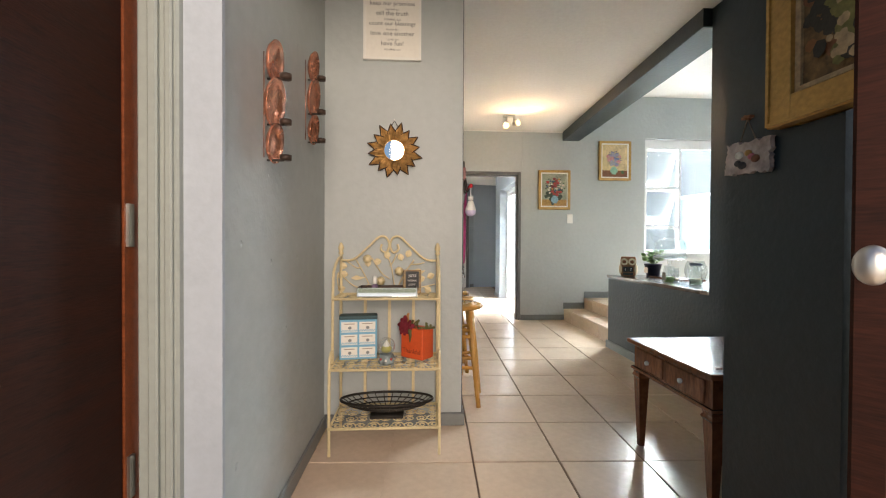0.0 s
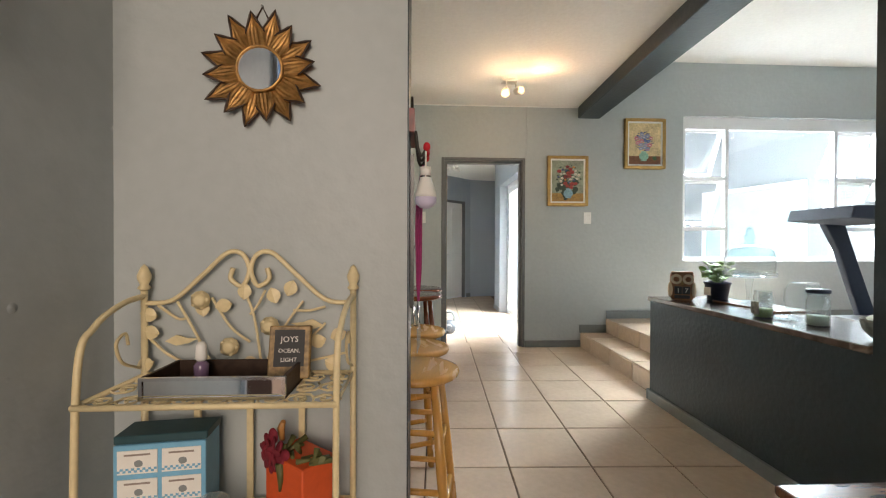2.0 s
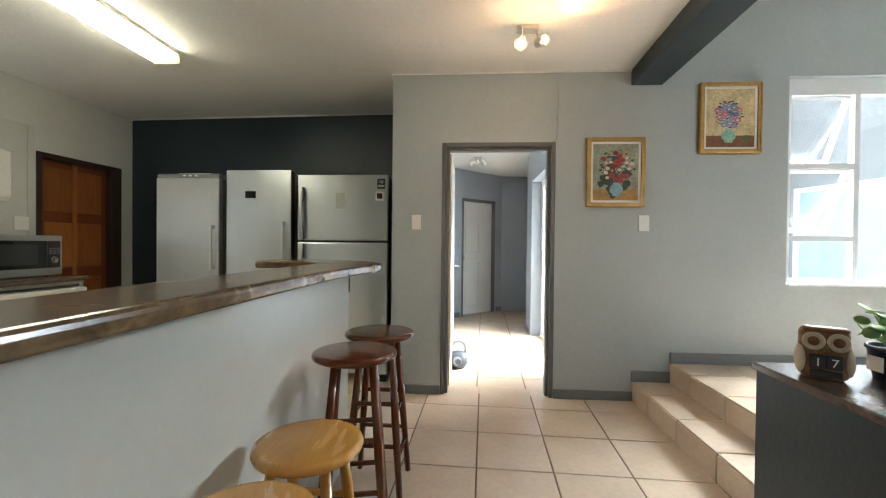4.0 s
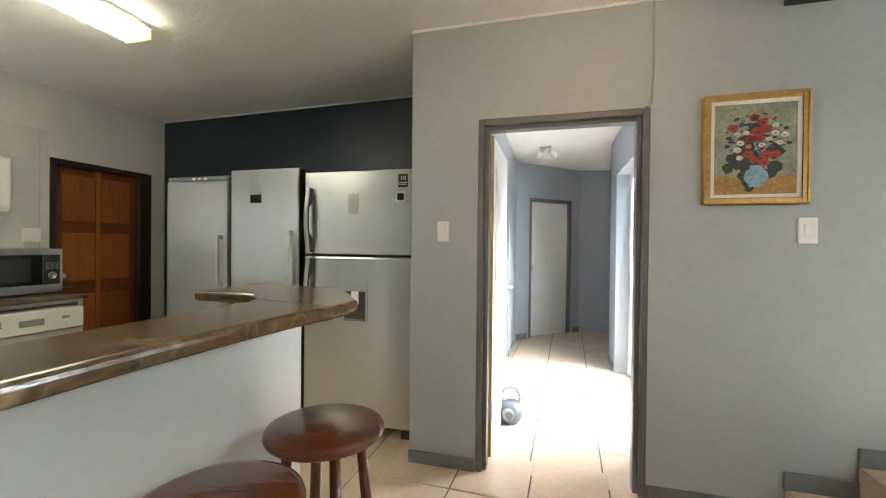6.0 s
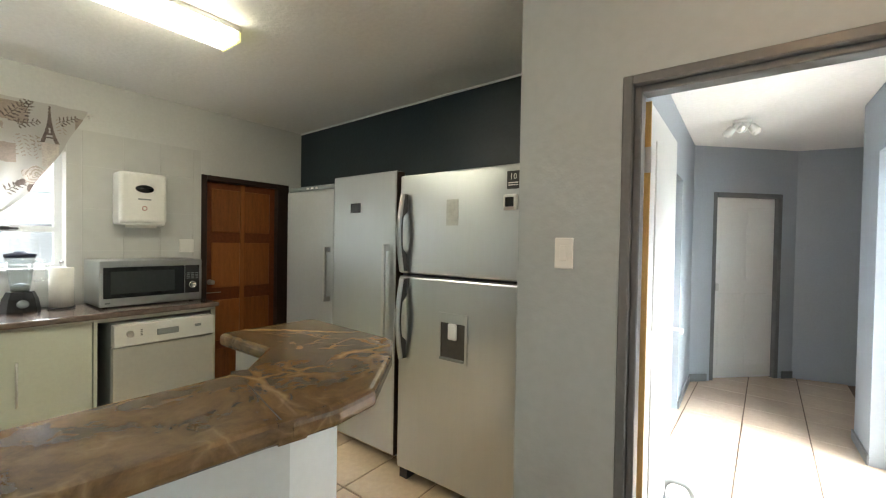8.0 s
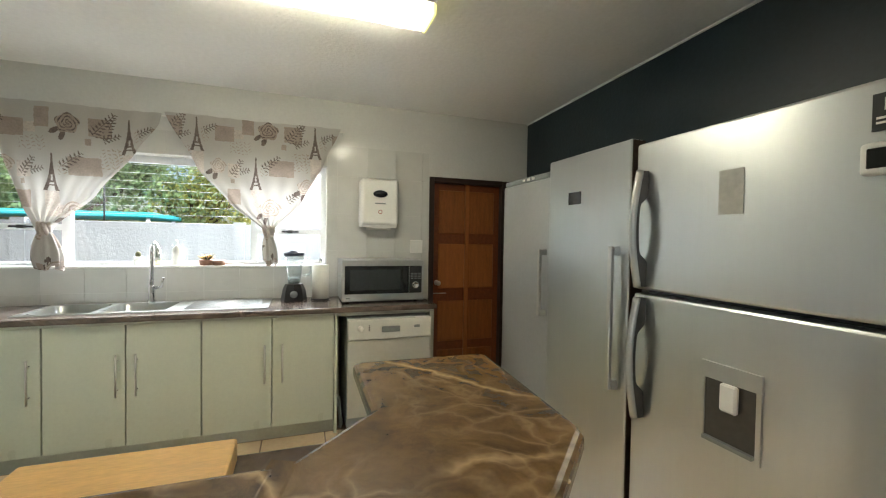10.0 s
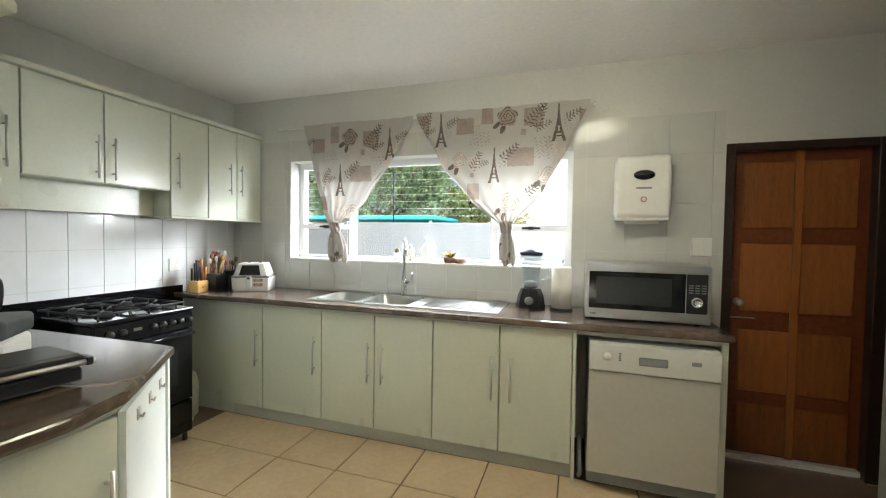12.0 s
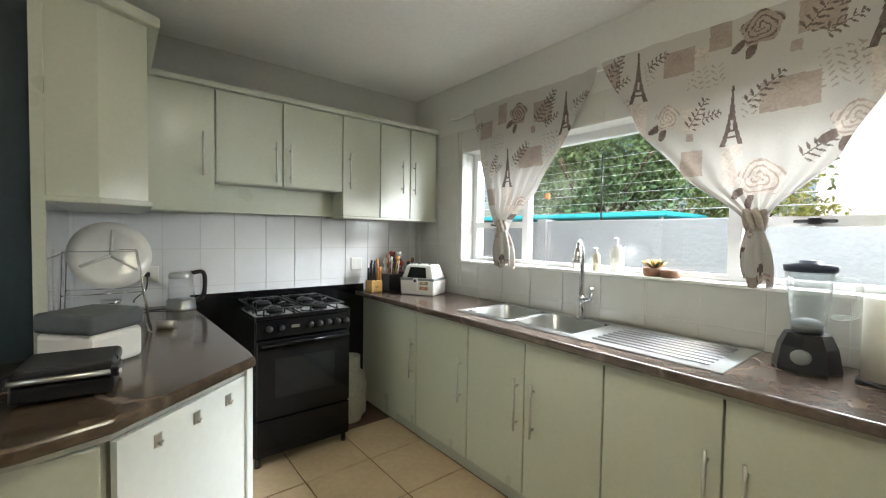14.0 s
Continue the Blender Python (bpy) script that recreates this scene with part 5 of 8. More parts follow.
picture(Matrix.Translation((2.829, 3.0, 1.60)) @ east, 0.62, 0.5, 0.05, "dark woodland landscape painting in a honey oak frame", daub("canvas_dusk", (0.07, 0.09, 0.09), 0.5),
        [(P_DARK, 34, 0.02, 0.05, 0.5, 0.75, 0.25), (P_GREEN, 30, 0.02, 0.04, 0.5, 0.45, 0.2), (P_ORANGE, 9, 0.015, 0.03, 0.4, 0.33, 0.09), (P_DARK, 20, 0.02, 0.035, 0.5, 0.12, 0.22)], FRAMEO)
P_OLIVE, P_SAND, P_RUST = daub("paint_olive", (0.20, 0.18, 0.05)), daub("paint_sand", (0.48, 0.34, 0.18)), daub("paint_rust", (0.26, 0.11, 0.035))
picture(Matrix.Translation((2.039, 1.823, 1.436)) @ east, 0.6, 0.75, 0.085, "autumn woodland oil painting in a wide gilt frame", G3,
        [(P_BROWN, 160, 0.014, 0.03, 0.45, 0.82, 0.26), (P_RUST, 190, 0.010, 0.024, 0.5, 0.74, 0.24), (P_OCHRE, 90, 0.008, 0.018, 0.5, 0.70, 0.22), (P_DARK, 110, 0.012, 0.026, 0.3, 0.42, 0.12),
         (P_DGREEN, 60, 0.012, 0.024, 0.6, 0.46, 0.10), (P_OLIVE, 220, 0.010, 0.022, 0.45, 0.27, 0.10), (P_DARK, 90, 0.014, 0.024, 0.5, 0.05, 0.07), (P_SAND, 16, 0.010, 0.020, 0.35, 0.13, 0.06)], GOLD, depth=0.05, mount=P_SAND)
hp = thing("framed_painting", (2.95, 10.75, 1.42), "small dark framed picture at the passage's end", "painting")
hm = Matrix.Translation((2.80, 10.73, 1.42)) @ Matrix.Rotation(math.atan2(0.3, 1.4), 4, "Z")
part("picture_frame", moved(box(0, 0.4, -0.03, 0.0, 0, 0.55), hm), FRAMEO, hp)

# driftwood plaque
pl = thing("driftwood_plaque", (2.03, 1.93, 1.33), "rough driftwood plaque with shells hung on a cord", "plaque")
b = bmesh.new()
rnd = random.Random(3)
outl = []
for k in range(48):
    s = k / 48 * 4
    e = int(s)
    f_ = s - e
    x, z = ((-0.105 + 0.21 * f_, -0.06), (0.105, -0.06 + 0.12 * f_), (0.105 - 0.21 * f_, 0.06), (-0.105, 0.06 - 0.12 * f_))[e]
    outl.append((x + rnd.uniform(-0.008, 0.008), z + rnd.uniform(-0.007, 0.007)))
pb = prism(outl, 0, 0.018)
pmx = Matrix.Translation((2.012, 1.93, 1.375)) @ east @ Matrix.Rotation(radians(4), 4, "Y") @ Matrix.Rotation(radians(90), 4, "X")
part("board", moved(pb, pmx @ Matrix.Translation((0, 0, -0.02))), surface("pale_driftwood", (0.42, 0.36, 0.33), 0.85, var=0.3, fine=30, coarse=12, bump=0.5), pl)
for k, (sx, sz, mt) in enumerate(((-0.035, -0.02, INK), (-0.012, -0.03, INK), (0.03, 0.0, P_PINK), (0.05, -0.01, P_BROWN), (0.015, 0.015, P_OCHRE), (-0.03, 0.012, P_WHITE))):
    part("shell", moved(ball(0.016 + 0.003 * (k % 2), (sx, sz, 0.004), (1, 0.8, 0.5), 2), pmx), mt, pl)
part("cord", tube([(2.025, 1.985, 1.42), (2.03, 1.945, 1.53), (2.025, 1.895, 1.43)], 0.003, 6), surface("jute_cord", (0.2, 0.16, 0.12), 0.9), pl)
pl.scale = (0.9, 0.9, 0.9)
part("peg", tube([(2.04, 1.945, 1.53), (2.015, 1.945, 1.537)], 0.008, 8, box(2.02, 2.04, 1.925, 1.965, 1.53, 1.54)), P_BROWN, pl)

# candle sconces on the entrance wall
def sconce(y, zs):
    s = thing("candle_sconce", (0.36, y, zs[-1] - 0.08), "copper mosaic triple wall sconce with candle cups", "sconce", "sconces on the entrance wall")
    part("rod", tube([(0.348, y, zs[0] + 0.03), (0.348, y, zs[-1] - 0.05)], 0.002, 6), COPPER, s)
    for k, z in enumerate(zs):
        r = 0.085 if k == 1 else 0.068
        dsh = lathe([(0.0, 0.0), (r * 0.5, 0.004), (r * 0.85, 0.014), (r, 0.026), (r * 0.985, 0.030), (r * 0.83, 0.019), (r * 0.5, 0.009), (0, 0.006)], 28)
        part("dish", moved(dsh, Matrix.Translation((0.362, y, z)) @ Matrix.Rotation(radians(90), 4, "Y") @ Matrix.Rotation(radians(8), 4, "Y")), COPPER, s)
        part("arm", tube([(0.355, y + 0.01, z - r * 0.85), (0.39, y + 0.012, z - r * 0.85), (0.41, y + 0.015, z - r * 0.83)], 0.004, 6), BLACKMETAL, s)
        part("cup", lathe([(0.0, 0), (0.019, 0), (0.02, 0.017), (0.017, 0.017), (0.016, 0.004), (0, 0.004)], 20, (0.415, y + 0.015, z - r * 0.83)), BRONZED, s, "dark candle cup")


sconce(1.965, (1.675, 1.535, 1.40))
sconce(2.46, (1.87, 1.73, 1.585))

# verse board
vb = thing("verse_board", (0.71, 2.915, 2.1), "white framed wall board with lines of script", "sign")
part("board", box(0.555, 0.865, 2.913, 2.929, 2.125, 2.625), PAPER, vb)
part("border", wall_mesh("x", 2.907, 2.929, 0.545, 0.875, 2.115, 2.635, [(0.56, 0.86, 2.13, 2.62)]), WPLAST, vb)


def writing(text, size, m, mat, parent, name="lettering", align="CENTER"):
    c = bpy.data.curves.new("text", "FONT")
    c.body, c.size, c.align_x, c.extrude, c.resolution_u = text, size, align, 0.0006, 2
    tmp = bpy.data.objects.new("text", c)
    me = bpy.data.meshes.new_from_object(tmp)
    bpy.data.objects.remove(tmp)
    bm = bmesh.new()
    bm.from_mesh(me)
    bpy.data.meshes.remove(me)
    if not bm.verts:
        return None
    moved(bm, m)
    return part(name, bm, mat, parent)


south = Matrix.Rotation(radians(90), 4, "X")
for k, (t, s) in enumerate((("keep our promises", 0.034), ("ROMANS 4:21", 0.013), ("tell the truth", 0.036), ("PROVERBS 12:22", 0.013), ("count our blessings", 0.034), ("PSALMS 34:1", 0.013),
                            ("love one another", 0.036), ("1 JOHN 4:19", 0.013), ("have fun!", 0.036), ("PROVERBS 15:13", 0.013))):
    writing(t, s, Matrix.Translation((0.71, 2.911, 2.425 - k * 0.0285)) @ south, surface("grey_script_ink", (0.16, 0.16, 0.15), 0.7, bump=0) if k == 0 else bpy.data.materials["grey_script_ink"], vb)

# sunburst mirror
sm = thing("sunburst_mirror", (0.723, 2.925, 1.6), "small round mirror in an antique gold sunburst frame", "mirror")
c0 = (0.723, 2.917, 1.597)
for k in range(16):
    back = k % 2
    a = radians(8 + k * 22.5)
    long = (0.147, 0.162)[back] * (1 + 0.03 * math.sin(k * 5.1))
    hw = 0.0255
    b = bmesh.new()
    rows_ = []
    for i in range(8):
        u = i / 7
        r = 0.046 + (long - 0.046) * u
        w = hw * (0.80 + 0.2 * math.sin(u * 3.6)) if u < 0.55 else hw * (1 - ((u - 0.55) / 0.45) ** 0.85) + 0.0006
        rows_.append([b.verts.new((r, w * (j / 5 - 1), 0.008 * (1 - (j / 5 - 1) ** 2) * (1 - u) + 0.0022 * (j % 2) * (1 - u * 0.7) + 0.012 * u * u)) for j in range(11)])
    for p_, q_ in zip(rows_, rows_[1:]):
        for j in range(10):
            b.faces.new([p_[j], q_[j], q_[j + 1], p_[j + 1]])
    bmesh.ops.solidify(b, geom=b.faces[:], thickness=0.0016)
    mm = Matrix.Translation((c0[0], c0[1] + (0.006 if back else -0.001), c0[2])) @ south @ Matrix.Rotation(a, 4, "Z")
    ry_ = part("ray", moved(b, mm), BRONZE, sm)
    ts = bmesh.new()
    for sgn in (-1, 1):
        e_ = [(0.046 + (long - 0.046) * u, sgn * (hw * 1.0 if u < 0.56 else hw * (1 - ((u - 0.55) / 0.45) ** 0.85) + 0.0006), 0.0135 * u * u + 0.002) for u in (0.5, 0.6, 0.7, 0.8, 0.9, 1.02)]
        ts = tube(e_, [0.0012, 0.0025, 0.003, 0.0035, 0.0035, 0.001], 6, ts)
    part("dark_tip", moved(ts, mm), BRONZED, ry_, "darkened pointed tip")
part("mirror_ring", moved(lathe([(0.056, 0.0), (0.062, 0.0), (0.064, 0.014), (0.060, 0.019), (0.056, 0.014), (0.056, 0.004)], 40), Matrix.Translation(c0) @ south), BRONZE, sm)
part("mirror_glass", moved(lathe([(0.0, 0.0), (0.057, 0.0), (0.057, 0.0125), (0.0, 0.0125)], 40, smooth=False), Matrix.Translation(c0) @ south), MIRROR, sm)
part("hanging_cord", tube([(0.705, 2.927, 1.74), (0.723, 2.927, 1.775), (0.74, 2.927, 1.74)], 0.0025, 6), BRONZED, sm)
for (fx, fz) in ((0.723, 1.776),):
    single("wall_nail", tube([(fx, 2.93, fz), (fx, 2.917, fz)], 0.003, 6), NICKEL, "small nail in the wall", "nail")

# iron shelf rack
rk = thing("iron_rack", (0.70, 2.795, 0), "ivory painted iron rack with leaf scrollwork and three shelves", "shelf rack")
X0, X1, YB, YF = 0.425, 0.975, 2.9, 2.675
part("back_post", tube([(X0, YB, 0), (X0, YB, 1.0)], 0.0085), IVORY, rk)
part("back_post", tube([(X1, YB, 0), (X1, YB, 1.0)], 0.0085), IVORY, rk)
for xx in (X0, X1):
    part("finial", lathe([(0.010, 0), (0.016, 0.006), (0.010, 0.016), (0.016, 0.03), (0.017, 0.04), (0.008, 0.062), (0.0, 0.07)], 14, (xx, YB, 1.0)), IVORY, rk)
    part("side_arch", tube(curve_points([(xx, YF, 0.44), (xx, YF + 0.015, 0.85), (xx, YF + 0.06, 0.935), (xx, YB - 0.08, 0.975), (xx, YB, 0.985)]), 0.0075), IVORY, rk)
    part("front_leg", tube(curve_points([(xx, YF - 0.075, 0.0), (xx, YF - 0.075, 0.25), (xx, YF - 0.07, 0.44), (xx, YF - 0.04, 0.50), (xx, YF - 0.005, 0.505), (xx, YF + 0.01, 0.47), (xx, YF - 0.01, 0.44)]), 0.0075), IVORY, rk)
    part("side_scroll", tube(curve_points([(xx, YB - 0.02, 0.80), (xx, YB - 0.08, 0.83), (xx, YB - 0.10, 0.88), (xx, YB - 0.07, 0.9), (xx, YB - 0.06, 0.87)]), 0.004, 6), IVORY, rk)
for z, yf in ((0.775, YF), (0.43, YF - 0.075), (0.14, YF - 0.085)):
    fr_ = tube([(X0, yf, z), (X1, yf, z), (X1, YB, z), (X0, YB, z), (X0, yf, z)], 0.007)
    sh = part("shelf_rim", fr_, IVORY, rk)
    lat = bmesh.new()
    ny_ = 3 if z > 0.7 else 4
    for i in range(9):
        for j in range(ny_):
            px_, py_, R_ = X0 + (i + 0.5) * (X1 - X0) / 9, yf + (j + 0.5) * (YB - yf) / ny_, 0.036
            sg_ = 1 if (i + j) % 2 else -1
            lat = tube([(px_ + R_ * (1 - q / 15) * math.cos(sg_ * q * 0.85 + j), py_ + R_ * (1 - q / 15) * math.sin(sg_ * q * 0.85 + j), z) for q in range(14)], 0.0032, 4, lat)
    part("scroll_lattice", lat, IVORY, sh, "shelf of small iron scrolls")
    for xx in (X0, X1):
        if z < 0.7:
            part("shelf_bracket", tube([(xx, YB, z), (xx, yf, z)], 0.006, 6), IVORY, sh)
for k in range(3):
    xx = X0 + (X1 - X0) * (k + 1) / 4
    part("back_bar", box(xx - 0.008, xx + 0.008, YB - 0.004, YB + 0.004, 0.14, 0.775), IVORY, rk)
cx = (X0 + X1) / 2
for s in (-1, 1):
    top = [(cx + s * 0.275, YB, 0.965), (cx + s * 0.20, YB, 0.975), (cx + s * 0.12, YB, 1.045), (cx + s * 0.06, YB, 1.10), (cx + s * 0.02, YB, 1.097), (cx + s * 0.002, YB, 1.055), (cx + s * 0.02, YB, 1.012), (cx + s * 0.05, YB, 1.03), (cx + s * 0.045, YB, 1.06)]
    part("top_scroll", tube(curve_points(top), 0.0065), IVORY, rk)
twigs = [((cx - 0.19, 0.97), (cx - 0.14, 0.88), (cx - 0.10, 0.79)), ((cx - 0.26, 0.87), (cx - 0.2, 0.82), (cx - 0.1, 0.785)), ((cx - 0.02, 1.01), (cx + 0.01, 0.93), (cx + 0.03, 0.80)),
         ((cx + 0.14, 0.97), (cx + 0.09, 0.90), (cx + 0.04, 0.80)), ((cx + 0.26, 0.83), (cx + 0.17, 0.81), (cx + 0.06, 0.79)), ((cx + 0.2, 0.91), (cx + 0.15, 0.86), (cx + 0.09, 0.80)),
         ((cx - 0.1, 0.98), (cx - 0.05, 0.90), (cx + 0.0, 0.86)), ((cx + 0.04, 1.0), (cx + 0.02, 0.96), (cx + 0.0, 0.935)), ((cx - 0.24, 0.96), (cx - 0.19, 0.925), (cx - 0.165, 0.925)), ((cx + 0.2, 0.955), (cx + 0.16, 0.945), (cx + 0.115, 0.945))]
for tw in twigs:
    part("twig", tube(curve_points([(x, YB, z) for x, z in tw], 5), 0.0038, 6), IVORY, rk)


def leaf_mesh(x, z, a, L=0.044, w=0.019):
    b = bmesh.new()
    n = 6
    up_, dn = [], []
    for i in range(n + 1):
        t = i / n
        ww = w * math.sin(math.pi * min(1, t * 0.96 + 0.02)) ** 0.8
        up_.append(b.verts.new((t * L, ww, 0.003)))
        dn.append(b.verts.new((t * L, -ww, 0.003)))
    md = [b.verts.new((i / n * L, 0, 0.0065)) for i in range(n + 1)]
    bk = [b.verts.new((i / n * L, 0, 0.0)) for i in range(n + 1)]
    for i in range(n):
        for p, q in ((up_, md), (md, dn), (dn, bk), (bk, up_)):
            b.faces.new([p[i], p[i + 1], q[i + 1], q[i]])
    bmesh.ops.recalc_face_normals(b, faces=b.faces)
    return moved(b, Matrix.Translation((x, YB, z)) @ south @ Matrix.Rotation(a, 4, "Z"))


for lx, lz, la in ((-0.24, 0.93, 2.9), (-0.235, 0.885, 3.0), (-0.25, 0.81, 3.4), (-0.12, 0.93, 1.7), (-0.09, 0.955, 0.2), (-0.015, 0.975, 1.5), (0.07, 0.965, 1.9), (0.16, 0.855, 0.3), (0.2, 0.81, -0.5), (0.10, 0.985, 1.2), (0.215, 0.87, 0.4), (-0.1, 0.80, 2.6), (-0.02, 0.80, 0.2)):
    part("iron_leaf", leaf_mesh(cx + lx, lz, la), IVORY, rk)
for fx, fz in ((-0.125, 0.975), (0.055, 0.905), (-0.05, 0.85)):
    ro = lathe([(0.0, 0.004), (0.024, 0.0), (0.026, 0.006), (0.017, 0.012), (0.018, 0.016), (0.008, 0.02), (0.0, 0.019)], 9)
    for q in range(5):
        ro = joined(ro, moved(ball(0.012, (0, 0, 0), (1, 0.75, 0.3), 1), Matrix.Translation((0.015 * math.cos(q * 1.257), 0.015 * math.sin(q * 1.257), 0.008)) @ Matrix.Rotation(q * 1.257, 4, "Z") @ Matrix.Rotation(-0.5, 4, "Y")))
    part("iron_rose", moved(ro, Matrix.Translation((cx + fx, YB - 0.004, fz)) @ south), IVORY, rk)
for fx, fz, s in ((-0.18, 0.865, 1), (0.155, 0.905, -1)):
    bd = prism([(-0.04 * s, 0.0), (-0.01 * s, -0.012), (0.02 * s, -0.006), (0.045 * s, 0.006), (0.015 * s, 0.008), (0.0, 0.014), (-0.012 * s, 0.016)], 0, 0.005)
    part("iron_bird", moved(bd, Matrix.Translation((cx + fx, YB, fz)) @ south), IVORY, rk)

# things on the rack
ty = thing("mirrored_tray", (0.70, 2.785, 0.78), "small mirrored tray with silver edges", "tray")
x0, x1, y0, y1, z0 = 0.545, 0.86, 2.7, 2.845, 0.78
part("base", box(x0, x1, y0, y1, z0, z0 + 0.006), BRONZED, ty)
part("front_panel", box(x0, x1, y0, y0 + 0.008, z0, z0 + 0.05, 0.002, 1), MIRROR, ty, "mirrored front")
part("back_panel", box(x0, x1, y1 - 0.008, y1, z0, z0 + 0.05, 0.002, 1), BRONZED, ty)
for xx in (x0, x1 - 0.008):
    part("side_panel", box(xx, xx + 0.008, y0 + 0.008, y1 - 0.008, z0, z0 + 0.05), BRONZED, ty)
part("silver_edge", wall_mesh("x", y0 - 0.003, y0, x0, x1, z0, z0 + 0.05, [(x0 + 0.008, x1 - 0.008, z0 + 0.007, z0 + 0.043)]), CHROME, ty)
js = thing("word_block", (0.83, 2.815, 0.79), "small leopard-edged block with white lettering", "ornament")
jm = Matrix.Translation((0.83, 2.815, 0.788)) @ Matrix.Rotation(radians(-10), 4, "X") @ Matrix.Rotation(radians(6), 4, "Z")
part("block", moved(box(-0.05, 0.05, -0.012, 0.012, 0, 0.13, 0.003, 1), jm), surface("leopard_print", (0.25, 0.16, 0.06), 0.5, var=0.45, fine=70, coarse=45, bump=0.05), js)
part("face", moved(box(-0.036, 0.036, -0.0145, -0.0115, 0.03, 0.12), jm), INK, js)
for k, (t, s) in enumerate((("JOYS", 0.02), ("OCEAN,", 0.014), ("LIGHT", 0.014))):
    writing(t, s, jm @ Matrix.Translation((0, -0.0152, 0.09 - k * 0.022 - (0.004 if k else 0))) @ south, PAPER, js)
sp = thing("perfume_bottle", (0.628, 2.795, 0.786), "small glass bottle with a white cap", "bottle")
part("glass", lathe([(0.0, 0), (0.016, 0.0), (0.017, 0.045), (0.008, 0.055), (0.0, 0.055)], 16, (0.628, 2.795, 0.786)), surface("violet_glass", (0.18, 0.12, 0.2), 0.1, var=0.2, bump=0), sp)
part("cap", lathe([(0.009, 0.055), (0.013, 0.06), (0.012, 0.09), (0.007, 0.1), (0.0, 0.1)], 16, (0.628, 2.795, 0.786)), WPLAST, sp)

bb = thing("blue_box", (0.54, 2.795, 0.435), "light blue box with six white pattern tiles", "box", turn=7)
part("carton", box(-0.10, 0.10, -0.02, 0.07, 0, 0.215, 0.002, 1), BLUEBOX, bb, local=True)
part("lid", box(-0.102, 0.102, -0.015, 0.072, 0.2155, 0.235, 0.002, 1), TEAL, bb, "dark teal top", local=True)
for i in range(2):
    for k in range(3):
        lx, lz = -0.09 + i * 0.095, 0.012 + k * 0.068
        tl_ = part("picture_tile", box(lx, lx + 0.085, -0.0225, -0.0195, lz, lz + 0.055), PAPER, bb, local=True)
        ck = bmesh.new()
        for q in range(14):
            if q % 2 == 0:
                ck = box(lx + q * 0.006, lx + q * 0.006 + 0.006, -0.0235, -0.0225, lz + 0.004, lz + 0.009, bm=ck)
            else:
                ck = box(lx + q * 0.006, lx + q * 0.006 + 0.006, -0.0235, -0.0225, lz + 0.009, lz + 0.014, bm=ck)
        part("check_border", ck, BLUEBOX, tl_, local=True)
        mo = ball(0.012, (lx + 0.045, -0.0215, lz + 0.024), (1, 0.15, 0.9), 2)
        part("motif", mo, GPLAST, tl_, local=True)
        part("text_bar", box(lx + 0.015, lx + 0.07, -0.0235, -0.0225, lz + 0.043, lz + 0.047), TAUPE, tl_, local=True)
rb = thing("orange_box", (0.86, 2.815, 0.435), "orange gift box with a dark red cloth flower", "gift box", turn=-38)
part("carton", box(-0.075, 0.075, -0.05, 0.05, 0, 0.165, 0.003, 1), ORANGE, rb, local=True)
writing("Thankful", 0.036, Matrix.Translation((0.86, 2.815, 0.435)) @ Matrix.Rotation(radians(-38), 4, "Z") @ Matrix.Translation((0.0, -0.0508, 0.03)) @ south, surface("dark_orange_print", (0.22, 0.03, 0.01), 0.5, bump=0), rb)
rnd = random.Random(5)
for k in range(22):
    a, rr_ = k * 2.4, 0.006 + 0.0018 * k
    pt = ball(0.017, (0, 0, 0), (1.25, 0.28, 0.8), 2)
    mm = Matrix.Translation((-0.045 + rr_ * math.cos(a), -0.062 + 0.0008 * k, 0.172 + rr_ * math.sin(a))) @ Matrix.Rotation(-a, 4, "Y") @ Matrix.Rotation(rnd.uniform(-0.5, 0.5), 4, "X")
    part("petal", moved(pt, mm), MAROON, rb, local=True)
for k in range(14):
    x, z = rnd.uniform(-0.03, 0.08), rnd.uniform(0.165, 0.2)
    part("dried_leaf", tube([(x, rnd.uniform(-0.04, 0.03), 0.166), (x + rnd.uniform(-0.03, 0.04), rnd.uniform(-0.04, 0.03), z)], [0.004, 0.008], 5), LEAF2, rb, local=True)
part("hanging_tuft", tube([(-0.01, -0.052, 0.16), (-0.005, -0.053, 0.12), (-0.01, -0.052, 0.09)], [0.012, 0.008, 0.003], 6), LEAF2, rb, local=True)
part("gourd_stem", tube([(-0.05, -0.02, 0.19), (-0.055, -0.02, 0.22), (-0.045, -0.02, 0.24)], [0.006, 0.01, 0.006], 8), FRAMEO, rb, local=True)
sg = thing("snow_globe", (0.70, 2.7, 0.435), "snow globe with a yellow scene on a painted base", "snow globe")
o = (0.70, 2.7, 0.435)
part("base", lathe([(0.04, 0), (0.042, 0.01), (0.036, 0.03), (0.038, 0.045), (0.03, 0.05)], 24, o), surface("painted_resin", (0.18, 0.22, 0.22), 0.5, var=0.6, fine=45, coarse=30, bump=0.3), sg)
part("globe", ball(0.046, (o[0], o[1], o[2] + 0.09), sub=3), CLEAR, sg)
part("scene", ball(0.028, (o[0], o[1], o[2] + 0.075), (1, 1, 0.8), 2), surface("yellow_green_resin", (0.4, 0.38, 0.06), 0.5, var=0.3, bump=0.2), sg)
part("peak", lathe([(0.02, 0), (0.012, 0.02), (0, 0.03)], 7, (o[0], o[1], o[2] + 0.09), smooth=False), PAPER, sg)
rng = surface("red_ornament_paint", (0.4, 0.05, 0.05), 0.4, var=0.3)
